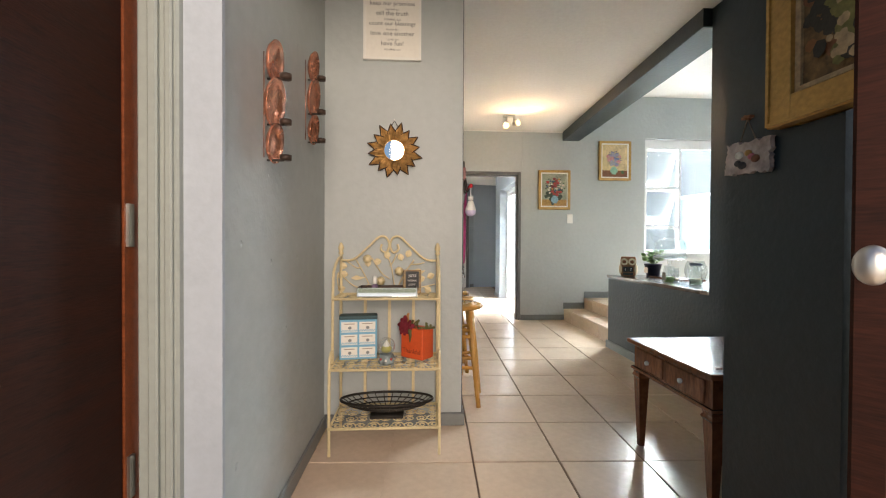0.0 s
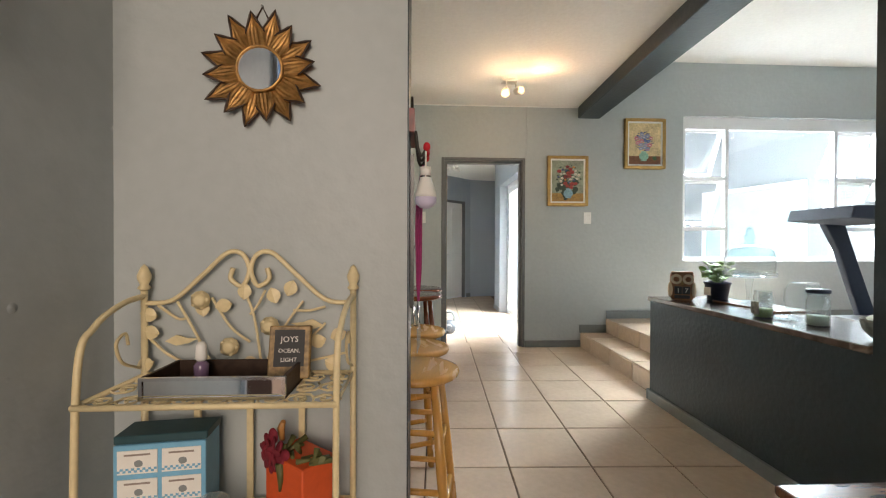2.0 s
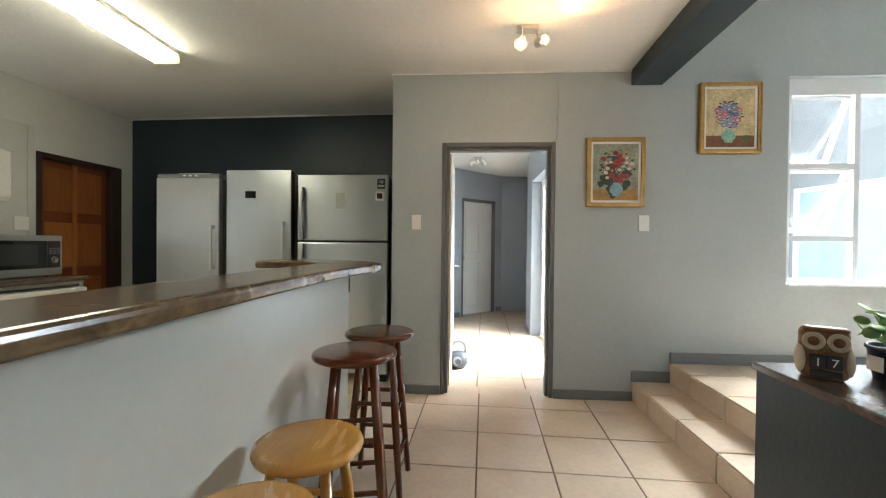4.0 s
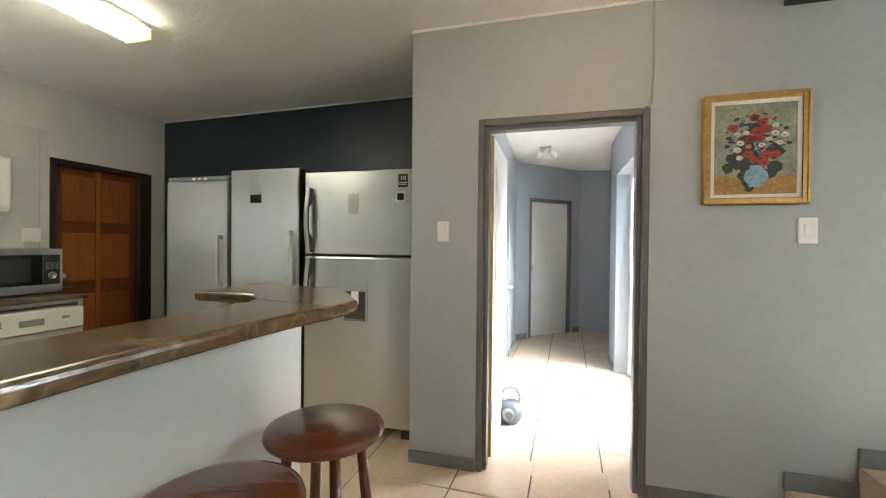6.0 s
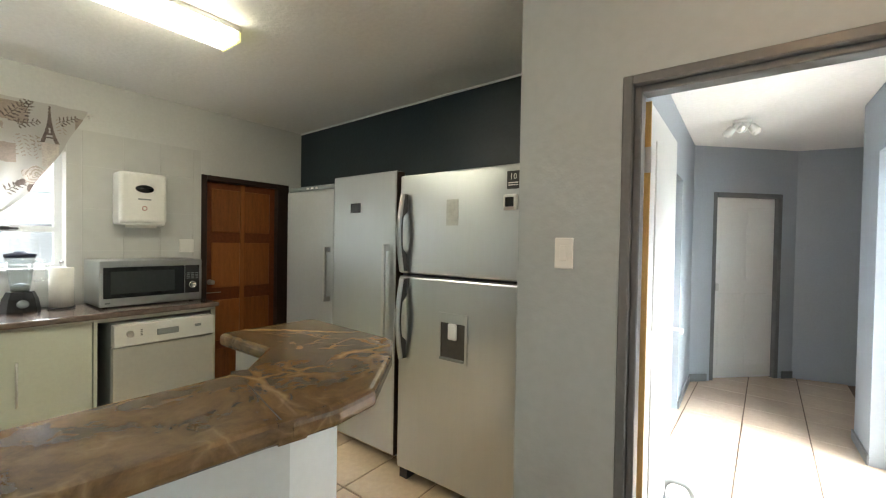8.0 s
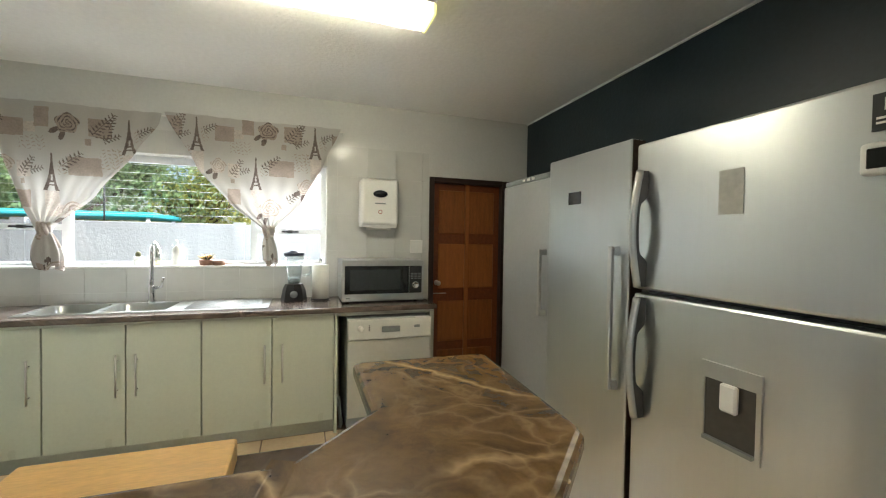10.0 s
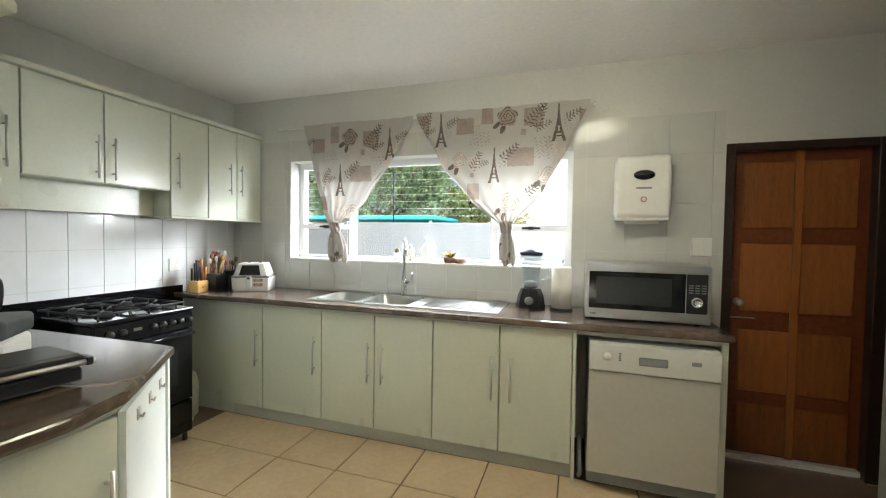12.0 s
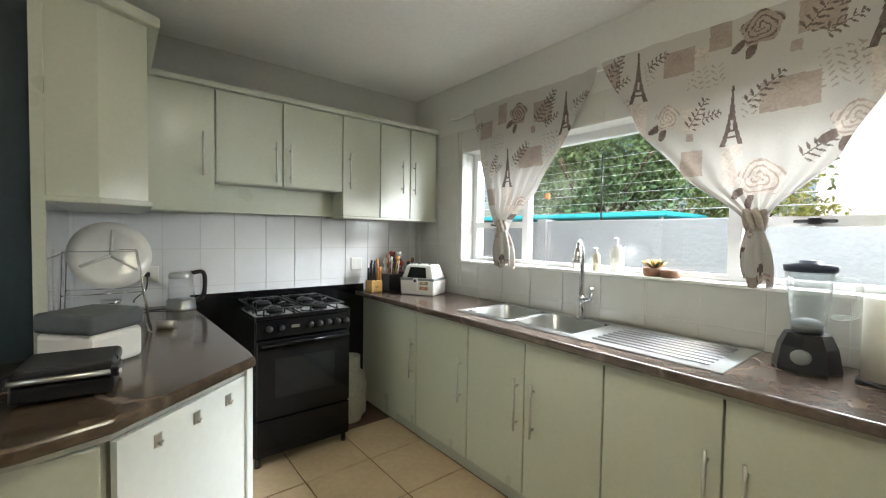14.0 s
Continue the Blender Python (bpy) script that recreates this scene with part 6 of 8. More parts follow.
for k in range(8):
    a = k * math.tau / 8
    part("ornament", ball(0.008, (o[0] + 0.037 * math.cos(a), o[1] + 0.037 * math.sin(a), o[2] + 0.022 + 0.005 * (k % 2)), sub=1), rng if k % 2 else WPLAST, sg)
wb = thing("wire_basket", (0.70, 2.735, 0.145), "black oval wire basket on a stand", "basket")
for k, (rx, z) in enumerate(((0.10, 0.03), (0.16, 0.045), (0.21, 0.062), (0.245, 0.085))):
    ry = rx * 0.42
    part("ring", tube([(0.70 + rx * math.cos(a * math.tau / 32), 2.745 + ry * math.sin(a * math.tau / 32), 0.145 + z) for a in range(33)], 0.004 if k < 3 else 0.007, 6), BLACKMETAL, wb)
for k in range(30):
    a = k * math.tau / 30
    part("wire", tube([(0.70 + r_ * math.cos(a), 2.745 + r_ * 0.42 * math.sin(a), 0.145 + z) for r_, z in ((0.04, 0.025), (0.10, 0.03), (0.16, 0.045), (0.21, 0.062), (0.245, 0.085))], 0.0025, 5), BLACKMETAL, wb)
part("base", box(0.615, 0.79, 2.685, 2.805, 0.145, 0.165, 0.004, 1), BLACKMETAL, wb)

# hook board on the stub wall's end
hb = thing("hook_board", (1.14, 3.03, 1.4), "dark red wooden coat hook board with red knobs", "hook board")
part("board", prism([(1.124, 2.945), (1.14, 2.945), (1.14, 3.14), (1.124, 3.14)], 1.445, 1.515, 0.003, 1), surface("dark_red_stain", (0.16, 0.03, 0.025), 0.4, var=0.35, fine=40, coarse=14, bump=0.2), hb)
for y in (2.972, 3.046, 3.125):
    part("hook", tube(curve_points([(1.142, y, 1.455), (1.15, y, 1.40), (1.16, y, 1.385), (1.172, y, 1.40)]), 0.005, 8), BLACKMETAL, hb)
    part("knob", ball(0.014, (1.175, y, 1.41), (0.8, 1, 1), 2), RED, hb, "red glazed knob")
part("scroll", tube(curve_points([(1.132, 2.955, 1.515), (1.132, 2.98, 1.555), (1.132, 3.04, 1.52), (1.132, 3.1, 1.555), (1.132, 3.13, 1.515)]), 0.004, 6), BLACKMETAL, hb)
lbb = thing("hanging_light_bulb", (1.172, 2.958, 1.227), "white rechargeable light bulb hanging from a hook", "light bulb")
bx, by, bz = 0.0, 0.0, 0.0
part("diffuser", lathe([(0.0, 0.0), (0.018, 0.004), (0.034, 0.018), (0.037, 0.036), (0.037, 0.04)], 28, (bx, by, bz)), LILAC, lbb, "pale lilac diffuser", local=True)
part("housing", lathe([(0.037, 0.04), (0.036, 0.052), (0.024, 0.09), (0.019, 0.102), (0.019, 0.106)], 28, (bx, by, bz)), WPLAST, lbb, local=True)
part("contact_ring", lathe([(0.016, 0.106), (0.0165, 0.112), (0.016, 0.114)], 24, (bx, by, bz)), CHROME, lbb, local=True)
part("cap", lathe([(0.0185, 0.114), (0.0185, 0.142), (0.0, 0.143)], 24, (bx, by, bz)), WPLAST, lbb, local=True)
part("hook", tube(curve_points([(bx, by - 0.018, bz + 0.135), (bx, by - 0.014, bz + 0.155), (bx, by, bz + 0.162), (bx, by + 0.014, bz + 0.155), (bx, by + 0.018, bz + 0.135)]), 0.003, 6, tube(curve_points([(bx, by, bz + 0.16), (bx, by + 0.006, bz + 0.172), (bx, by - 0.004, bz + 0.185), (bx, by + 0.004, bz + 0.195)]), 0.003, 6)), WPLAST, lbb, local=True)
lbb.scale = (0.85, 0.85, 0.85)
um = thing("leather_strap", (1.135, 3.01, 0.94), "black leather strap hanging on the wall's end", "strap")
part("strap", prism([(1.126, 3.022), (1.137, 3.022), (1.137, 3.046), (1.126, 3.046)], 0.93, 1.40, 0.002, 1), BLACK, um)
part("clip", tube([(1.135, 3.02, 0.94), (1.14, 3.025, 0.88)], 0.004, 6), CHROME, um)
part("white_tape", box(1.126, 1.13, 3.058, 3.082, 0.98, 1.33), PAPER, um)
ly_ = thing("lanyard", (1.15, 3.11, 0.8), "magenta cord lanyard with keys", "lanyard")
for k, dx in enumerate((0.0, 0.012, 0.024)):
    part("cord", tube(curve_points([(1.165, 3.125, 1.39), (1.145 + dx * 0.6, 3.11 + 0.008 * (k - 1), 1.25), (1.145 + dx * 0.5, 3.11, 1.05), (1.15, 3.112, 0.94)]), 0.004, 6), MAGENTA, ly_)
part("clip", tube([(1.15, 3.112, 0.94), (1.15, 3.112, 0.88), (1.155, 3.112, 0.85)], 0.004, 6), CHROME, ly_)
for k in range(4):
    part("key", box(1.146 + k * 0.003, 1.148 + k * 0.003, 3.10 + 0.006 * k, 3.118 + 0.006 * k, 0.77 + 0.008 * k, 0.85, 0.0008, 1), NICKEL, ly_)

# switches and cable
def switch(x, z, w=0.07, h=0.115):
    s = thing("light_switch", (x, 6.195, z - h / 2), "white plastic light switch on the wall", "light switch")
    part("plate", box(x - w / 2, x + w / 2, 6.19, 6.2, z - h / 2, z + h / 2, 0.003, 1), WPLAST, s)
    part("rocker", box(x - w * 0.2, x + w * 0.2, 6.187, 6.191, z - h * 0.25, z + h * 0.25, 0.002, 1), WPLAST, s)


switch(1.157, 1.425, 0.075, 0.125)
switch(2.99, 1.43, 0.082, 0.128)
single("wall_cable", tube(curve_points([(2.30, 6.19, 2.64), (2.305, 6.192, 2.4), (2.30, 6.192, 2.2), (2.295, 6.19, 2.11), (2.265, 6.185, 2.085)]), 0.005, 6), GREY, "thin grey painted cable down to the door frame", "cable")


# ceiling spotlights
def spot(name, at, aims, lit):
    s = thing(name, at, "ceiling spotlight with %s, %s" % (("two brass heads", "switched on") if lit else ("white heads", "switched off")), "spotlight")
    x, y, z = at
    body = NICKEL if lit else WPLAST
    part("ceiling_plate", box(x - 0.07, x + 0.07, y - 0.04, y + 0.04, z - 0.025, z, 0.006, 2), body, s)
    for dx, dy, dz, ax in aims:
        h = Vector((x + dx, y + dy, z + dz))
        d = Vector(ax).normalized()
        part("arm", tube([(x + dx * 0.6, y + dy * 0.6, z - 0.02), h - d * 0.03], 0.007, 8), body, s)
        q = d.to_track_quat("Z", "Y").to_matrix().to_4x4()
        hd = part("spot_head", moved(lathe([(0.018, -0.05), (0.03, -0.045), (0.036, 0.0), (0.04, 0.03), (0.036, 0.03), (0.03, 0.0), (0.0, -0.01)], 20), Matrix.Translation(h) @ q), body, s)
        part("bulb", ball(0.03, h + d * 0.018, sub=2), BULB if lit else WPLAST, hd)


spot("ceiling_spotlight", (1.96, 5.52, CEIL), ((-0.05, -0.08, -0.14, (-0.3, -0.9, -0.75)), (0.09, -0.02, -0.10, (0.6, -0.85, -0.05))), True)
spot("passage_spotlight", (1.70, 8.9, CEILH), ((-0.09, -0.02, -0.10, (-0.5, -0.3, -0.8)), (0.0, -0.06, -0.08, (0, -1, -0.4)), (0.09, -0.02, -0.10, (0.5, -0.3, -0.8))), False)
pl_ = new("spot_glow", bpy.data.lights.new("spot_glow", "POINT"))
pl_.data.energy, pl_.data.color, pl_.data.shadow_soft_size = 2.6, (1, 0.62, 0.32), 0.05
pl_.location = (1.97, 5.33, 2.40)
for nm, e, t in (("spot_beam_up", (2.1, 5.42, 2.55), (2.6, 4.8, 2.62)),):
    sl = new(nm, bpy.data.lights.new(nm, "SPOT"))
    sl.data.energy, sl.data.color, sl.data.spot_size, sl.data.spot_blend, sl.data.shadow_soft_size = 5.0, (1, 0.52, 0.24), radians(100), 0.7, 0.03
    sl.matrix_world = look(e, t)

tl = thing("fluorescent_light", (-0.665, 5.15, CEIL), "long fluorescent ceiling light with a ribbed diffuser, on", "ceiling light")
part("tray", box(-0.765, -0.565, 4.50, 5.75, CEIL - 0.03, CEIL, 0.003, 1), WPLAST, tl)
part("diffuser", box(-0.76, -0.57, 4.52, 5.728, CEIL - 0.085, CEIL - 0.03, 0.02, 3), TUBE, tl)
for yy in (4.505, 5.728):
    part("end_cap", box(-0.763, -0.567, yy, yy + 0.02, CEIL - 0.088, CEIL - 0.028, 0.006, 1), glow("yellowed_end_cap", (0.75, 0.72, 0.25), 0.7) if yy < 5 else bpy.data.materials["yellowed_end_cap"], tl)

# ---- things on the half wall ----
HZ = 0.752
ow = thing("owl_calendar", (2.94, 4.475, HZ), "carved wooden owl with a date block reading 17", "ornament", turn=-30)
part("body", box(-0.055, 0.055, -0.035, 0.035, 0, 0.15, 0.022, 4), OWLW, ow, local=True)
for s in (-1, 1):
    ey = lathe([(0.026, 0), (0.026, 0.006), (0.02, 0.008), (0.02, 0.004)], 20)
    e_ = part("eye_ring", moved(ey, Matrix.Translation((s * 0.027, -0.034, 0.112)) @ south), CREAMW, ow, local=True)
    part("eye", ball(0.014, (s * 0.027, -0.037, 0.112), (1, 0.4, 1), 2), P_BROWN, e_, local=True)
    part("wing", ball(0.04, (s * 0.052, -0.01, 0.055), (0.35, 0.8, 1.1), 2), CREAMW, ow, local=True)
part("beak", lathe([(0.008, 0), (0, 0.018)], 6, (0, -0.04, 0.085)), P_OCHRE, ow, local=True)
part("brow", box(-0.05, 0.05, -0.04, 0.0, 0.138, 0.152, 0.005, 1), P_BROWN, ow, local=True)
for s, ch in ((-1, "1"), (1, "7")):
    db = part("date_block", box(s * 0.018 - 0.017, s * 0.018 + 0.017, -0.045, -0.03, 0.035, 0.075, 0.002, 1), INK, ow, local=True)
    c = bpy.data.curves.new("text", "FONT")
    c.body, c.size, c.align_x, c.extrude = ch, 0.034, "CENTER", 0.0005
    tmp = bpy.data.objects.new("text", c)
    me = bpy.data.meshes.new_from_object(tmp)
    bpy.data.objects.remove(tmp)
    b = bmesh.new()
    b.from_mesh(me)
    part("digit", moved(b, Matrix.Translation((s * 0.018, -0.0458, 0.043)) @ south), PAPER, db, local=True)
part("month_block", box(-0.035, 0.035, -0.043, -0.03, 0.012, 0.03, 0.002, 1), INK, ow, local=True)

pp = thing("potted_plant", (3.19, 4.47, HZ), "small leafy green plant in a dark plastic pot", "plant")
part("pot", lathe([(0.0, 0), (0.048, 0), (0.064, 0.095), (0.068, 0.095), (0.068, 0.105), (0.06, 0.105), (0.058, 0.09), (0, 0.088)], 28, (3.19, 4.47, HZ)), NAVY, pp)
part("pot_label", box(3.125, 3.128, 4.44, 4.49, HZ + 0.03, HZ + 0.075), PAPER, pp)
part("soil", lathe([(0, 0.09), (0.058, 0.09), (0.05, 0.094), (0, 0.095)], 20, (3.19, 4.47, HZ)), SOIL, pp)
rnd = random.Random(11)
for k in range(44):
    a, r, h = rnd.random() * 6.28, rnd.uniform(0.01, 0.085), rnd.uniform(0.11, 0.21)
    b = lathe([(0.0, 0), (0.018, 0.003), (0.022, 0.006), (0.0, 0.004)], 9)
    rt = Matrix.Rotation(rnd.uniform(-0.7, 0.7), 4, "X") @ Matrix.Rotation(rnd.uniform(-0.7, 0.7), 4, "Y")
    part("leaf", moved(b, Matrix.Translation((3.19 + r * math.cos(a), 4.47 + r * math.sin(a), HZ + h)) @ rt), LEAF, pp)
    if k % 2 == 0:
        part("stem", tube([(3.19, 4.47, HZ + 0.09), (3.19 + r * math.cos(a), 4.47 + r * math.sin(a), HZ + h)], 0.002, 5), LEAF, pp)

ck = thing("cake_stand", (3.15, 4.15, HZ), "clear glass cake stand with a domed lid", "cake stand")
o = (3.15, 4.15, HZ)
part("foot", lathe([(0.0, 0), (0.06, 0.0), (0.058, 0.008), (0.02, 0.014), (0.013, 0.03), (0.016, 0.06), (0.02, 0.09), (0.024, 0.115), (0.0, 0.118)], 32, o), CLEAR, ck)
part("plate", lathe([(0.0, 0.118), (0.12, 0.12), (0.145, 0.125), (0.148, 0.145), (0.143, 0.145), (0.14, 0.13), (0, 0.126)], 40, o), CLEAR, ck)
part("dome", lathe([(0.135, 0.13), (0.137, 0.2), (0.125, 0.235), (0.09, 0.255), (0.03, 0.262), (0.0, 0.262)], 40, o), CLEAR, ck)
part("knob", lathe([(0.022, 0.262), (0.03, 0.268), (0.016, 0.28), (0.03, 0.292), (0.031, 0.302), (0.018, 0.312), (0.022, 0.322), (0.012, 0.338), (0.0, 0.34)], 28, o), CLEAR, ck)
tr_ = single("serving_board", box(3.10, 3.34, 3.92, 4.40, HZ, HZ + 0.012, 0.003, 1), DESKW, "flat brown wooden serving board", "board")
ck.location[2] += 0.012
ck.scale = (0.96, 0.96, 1.4)
ck.location[0] += 0.04
ck.location[1] += 0.05
ow.scale = (1.3, 1.3, 1.3)
pp.scale = (1.2, 1.2, 1.2)


def jar(at, r, h, wax, fill, label, lid=None):
    j = thing("candle_jar", at, label, "candle jar")
    part("glass", lathe([(0.0, 0.0), (r, 0.0), (r, h * 0.78), (r * 0.86, h * 0.86), (r * 0.88, h), (r * 0.82, h), (r * 0.8, h * 0.87), (r * 0.93, h * 0.77), (r * 0.93, 0.006), (0, 0.006)], 32, at), CLEAR, j)
    part("wax", lathe([(0.0, 0.007), (r * 0.92, 0.007), (r * 0.92, fill), (0.0, fill - 0.002)], 28, at), wax, j)
    if lid:
        part("lid", lathe([(0.0, h), (r * 1.02, h), (r * 1.04, h + 0.012), (r * 0.98, h + 0.018), (0, h + 0.018)], 32, at), lid, j)
    return j


j1 = jar((2.93, 3.80, HZ), 0.043, 0.14, GREENW, 0.05, "glass jar with a green candle and a paper label")
part("paper_label", box(2.885, 2.888, 3.775, 3.825, HZ + 0.02, HZ + 0.085), surface("dark_label_print", (0.16, 0.15, 0.11), 0.6, var=0.5, fine=60, coarse=30, bump=0), j1)
j2 = jar((3.0, 3.575, HZ), 0.044, 0.155, SAGEW, 0.05, "tall glass jar with a pale candle and dark lid", NAVY)
ld = thing("glass_cover", (2.955, 3.70, HZ), "clear glass jar lid lying on the counter", "lid")
part("cover", lathe([(0.0, 0), (0.045, 0), (0.046, 0.02), (0.04, 0.024), (0.0, 0.028)], 28, (2.955, 3.70, HZ)), CLEAR, ld)
j3 = jar((3.10, 3.98, HZ), 0.030, 0.11, CREAMW, 0.02, "small clear glass jar, nearly empty")
gbw = thing("glass_bowl", (3.18, 3.83, HZ), "round clear glass fishbowl vase", "bowl")
part("bowl", lathe([(0.0, 0.004), (0.05, 0.0), (0.085, 0.03), (0.105, 0.08), (0.1, 0.13), (0.075, 0.165), (0.078, 0.17), (0.072, 0.17)], 40, (3.18, 3.83, HZ)), CLEAR, gbw)
gbw.scale = (0.8, 0.8, 1.05)
sbw = thing("stone_bowl", (2.98, 3.27, HZ), "mottled stone bowl with a folded cloth", "bowl")
part("bowl", lathe([(0.0, 0), (0.04, 0), (0.075, 0.04), (0.085, 0.085), (0.078, 0.085), (0.065, 0.04), (0, 0.02)], 28, (2.98, 3.27, HZ)), surface("mottled_stone", (0.22, 0.22, 0.19), 0.6, var=0.5, fine=30, coarse=18, bump=0.2), sbw)
part("cloth", ball(0.065, (2.98, 3.27, HZ + 0.085), (1, 1, 0.35), 2), PAPER, sbw)

# treadmill in the lounge
TREAD = surface("dark_navy_casing", (0.018, 0.026, 0.045), 0.7, var=0.1, bump=0.03)
tm = thing("treadmill", (4.9, 4.9, 0.312), "dark blue folding treadmill with a sloping console", "treadmill")
part("deck", box(4.80, 6.35, 4.7, 5.3, 0.35, 0.50, 0.02, 2), TREAD, tm)
part("belt", box(4.85, 6.30, 4.76, 5.24, 0.50, 0.506), BLACK, tm)
part("rear_foot", box(4.83, 4.91, 4.72, 5.28, 0.312, 0.36), BLACK, tm)
part("rear_foot", box(6.20, 6.30, 4.72, 5.28, 0.312, 0.36), BLACK, tm)
up_y = Matrix(((1, 0, 0, 0), (0, 0, -1, 0), (0, 1, 0, 0), (0, 0, 0, 1)))
for y in (4.77, 5.27):
    post_ = prism([(4.86, 1.33), (5.06, 1.33), (5.12, 1.16), (5.40, 0.42), (5.24, 0.42), (5.0, 1.08)], -0.03, 0.03, 0.012, 2)
    part("upright", moved(post_, Matrix.Translation((0, y, 0)) @ up_y), TREAD, tm)
    part("grab_handle", tube([(4.98, y, 1.37), (5.30, y, 1.39)], 0.02, 8), BLACK, tm)
cs_ = prism([(4.54, 1.345), (4.57, 1.44), (4.98, 1.455), (5.12, 1.455), (5.13, 1.38), (5.06, 1.31), (4.80, 1.325)], -0.28, 0.28, 0.012, 2)
part("console", moved(cs_, Matrix.Translation((0, 5.0, 0)) @ up_y), TREAD, tm)
part("console_screen", moved(box(-0.02, 0.02, -0.2, 0.2, -0.06, 0.06, 0.01, 1), Matrix.Translation((5.05, 5.0, 1.45)) @ Matrix.Rotation(radians(35), 4, "Y")), BLACK, tm)

tm.location[0] -= 0.1

# kettlebell in the passage
kb = thing("kettlebell", (1.50, 6.95, 0), "blue-grey kettlebell standing on the passage floor", "kettlebell")
part("weight", lathe([(0.0, 0), (0.06, 0), (0.088, 0.04), (0.095, 0.085), (0.08, 0.14), (0.045, 0.165), (0, 0.17)], 28, (1.50, 6.95, 0)), STEELKB, kb)
part("handle", tube(curve_points([(1.44, 6.95, 0.13), (1.43, 6.95, 0.20), (1.455, 6.95, 0.255), (1.50, 6.95, 0.268), (1.545, 6.95, 0.255), (1.57, 6.95, 0.20), (1.56, 6.95, 0.13)]), 0.016, 10), GPLAST, kb)
part("number_disc", moved(lathe([(0.045, 0), (0.045, 0.006), (0, 0.006)], 24), Matrix.Translation((1.49, 6.868, 0.085)) @ south), GPLAST, kb)

# ---- small things of the kitchen ----
WZ = 0.945
mw = thing("microwave", (-2.08, 5.76, WZ), "large stainless microwave with a dark glass door", "microwave")
mx0, my0, my1, mz0, mz1 = -1.89, 5.425, 6.09, WZ + 0.012, 1.285
part("body", box(-2.28, mx0, my0, my1, mz0, mz1, 0.006, 1), STEEL, mw)
part("front", box(mx0, mx0 + 0.02, my0, my1, mz0, mz1, 0.004, 1), STEEL, mw)
dg = part("door_glass", box(mx0 + 0.018, mx0 + 0.026, my0 + 0.02, my1 - 0.13, mz0 + 0.06, mz1 - 0.045, 0.003, 1), DARKGLASS, mw)
part("inner_window", box(mx0 + 0.0255, mx0 + 0.0275, my0 + 0.06, my1 - 0.20, mz0 + 0.09, mz1 - 0.075), surface("smoked_mesh_glass", (0.03, 0.034, 0.035), 0.12, var=0.1, bump=0), dg)
cpn = part("control_panel", box(mx0 + 0.018, mx0 + 0.026, my1 - 0.125, my1 - 0.02, mz0 + 0.06, mz1 - 0.045, 0.003, 1), BLACK, mw)
part("dial", moved(lathe([(0.03, 0), (0.03, 0.008), (0.022, 0.012), (0.021, 0.006), (0, 0.006)], 28), Matrix.Translation((mx0 + 0.026, my1 - 0.073, mz0 + 0.125)) @ Matrix.Rotation(radians(90), 4, "Y")), CHROME, cpn)
for k in range(4):
    for i in range(3):
        part("button", box(mx0 + 0.026, mx0 + 0.0275, my1 - 0.115 + i * 0.032, my1 - 0.092 + i * 0.032, mz0 + 0.175 + k * 0.014, mz0 + 0.182 + k * 0.014), GPLAST, cpn)
part("badge", box(mx0 + 0.02, mx0 + 0.0215, my0 + 0.03, my0 + 0.06, mz0 + 0.022, mz0 + 0.032), GPLAST, mw)
for fy in (my0 + 0.05, my1 - 0.05):
    for fx in (-2.22, -1.95):
        part("foot", lathe([(0.015, 0), (0.015, 0.013)], 12, (fx, fy, WZ)), BLACK, mw)

pt = thing("paper_towel_holder", (-2.10, 5.275, WZ), "upright paper towel roll on a dark stand", "paper towel")
o = (-2.13, 5.275, WZ)
part("base", lathe([(0.0, 0), (0.075, 0), (0.078, 0.008), (0.07, 0.014), (0, 0.014)], 28, o), BLACK, pt)
part("roll", lathe([(0.02, 0.015), (0.066, 0.015), (0.067, 0.29), (0.02, 0.29)], 32, o), PAPER, pt)
part("rod", lathe([(0.006, 0.01), (0.006, 0.31), (0.012, 0.318), (0.012, 0.335), (0.0, 0.345)], 14, o), CHROME, pt)

bl = thing("blender", (-2.12, 5.07, WZ), "black jug blender with a clear plastic jug", "blender")
o = (-2.12, 5.07, WZ)
part("base", lathe([(0.0, 0), (0.088, 0.0), (0.09, 0.012), (0.078, 0.09), (0.06, 0.135), (0.0, 0.138)], 8, o, smooth=False), BLACK, bl)
dl = part("dial", moved(lathe([(0.026, 0), (0.026, 0.012), (0.021, 0.02), (0.0, 0.02)], 28), Matrix.Translation((o[0] + 0.078, o[1], WZ + 0.06)) @ Matrix.Rotation(radians(82), 4, "Y")), GPLAST, bl)
part("jug", lathe([(0.04, 0.138), (0.045, 0.16), (0.062, 0.33), (0.066, 0.355), (0.063, 0.355), (0.042, 0.165), (0.0, 0.15)], 28, o), CLEAR, bl)
part("blade_unit", lathe([(0.04, 0.138), (0.042, 0.175), (0.02, 0.185), (0, 0.19)], 20, o), GPLAST, bl)
part("lid", lathe([(0.0, 0.355), (0.068, 0.355), (0.07, 0.378), (0.03, 0.385), (0.028, 0.395), (0, 0.397)], 28, o), NAVY, bl)
bl.scale = (1.12, 1.12, 1.03)
part("jug_handle", tube(curve_points([(o[0], o[1] + 0.06, WZ + 0.33), (o[0], o[1] + 0.11, WZ + 0.325), (o[0], o[1] + 0.112, WZ + 0.22), (o[0], o[1] + 0.055, WZ + 0.2)]), 0.01, 8), CLEAR, bl)

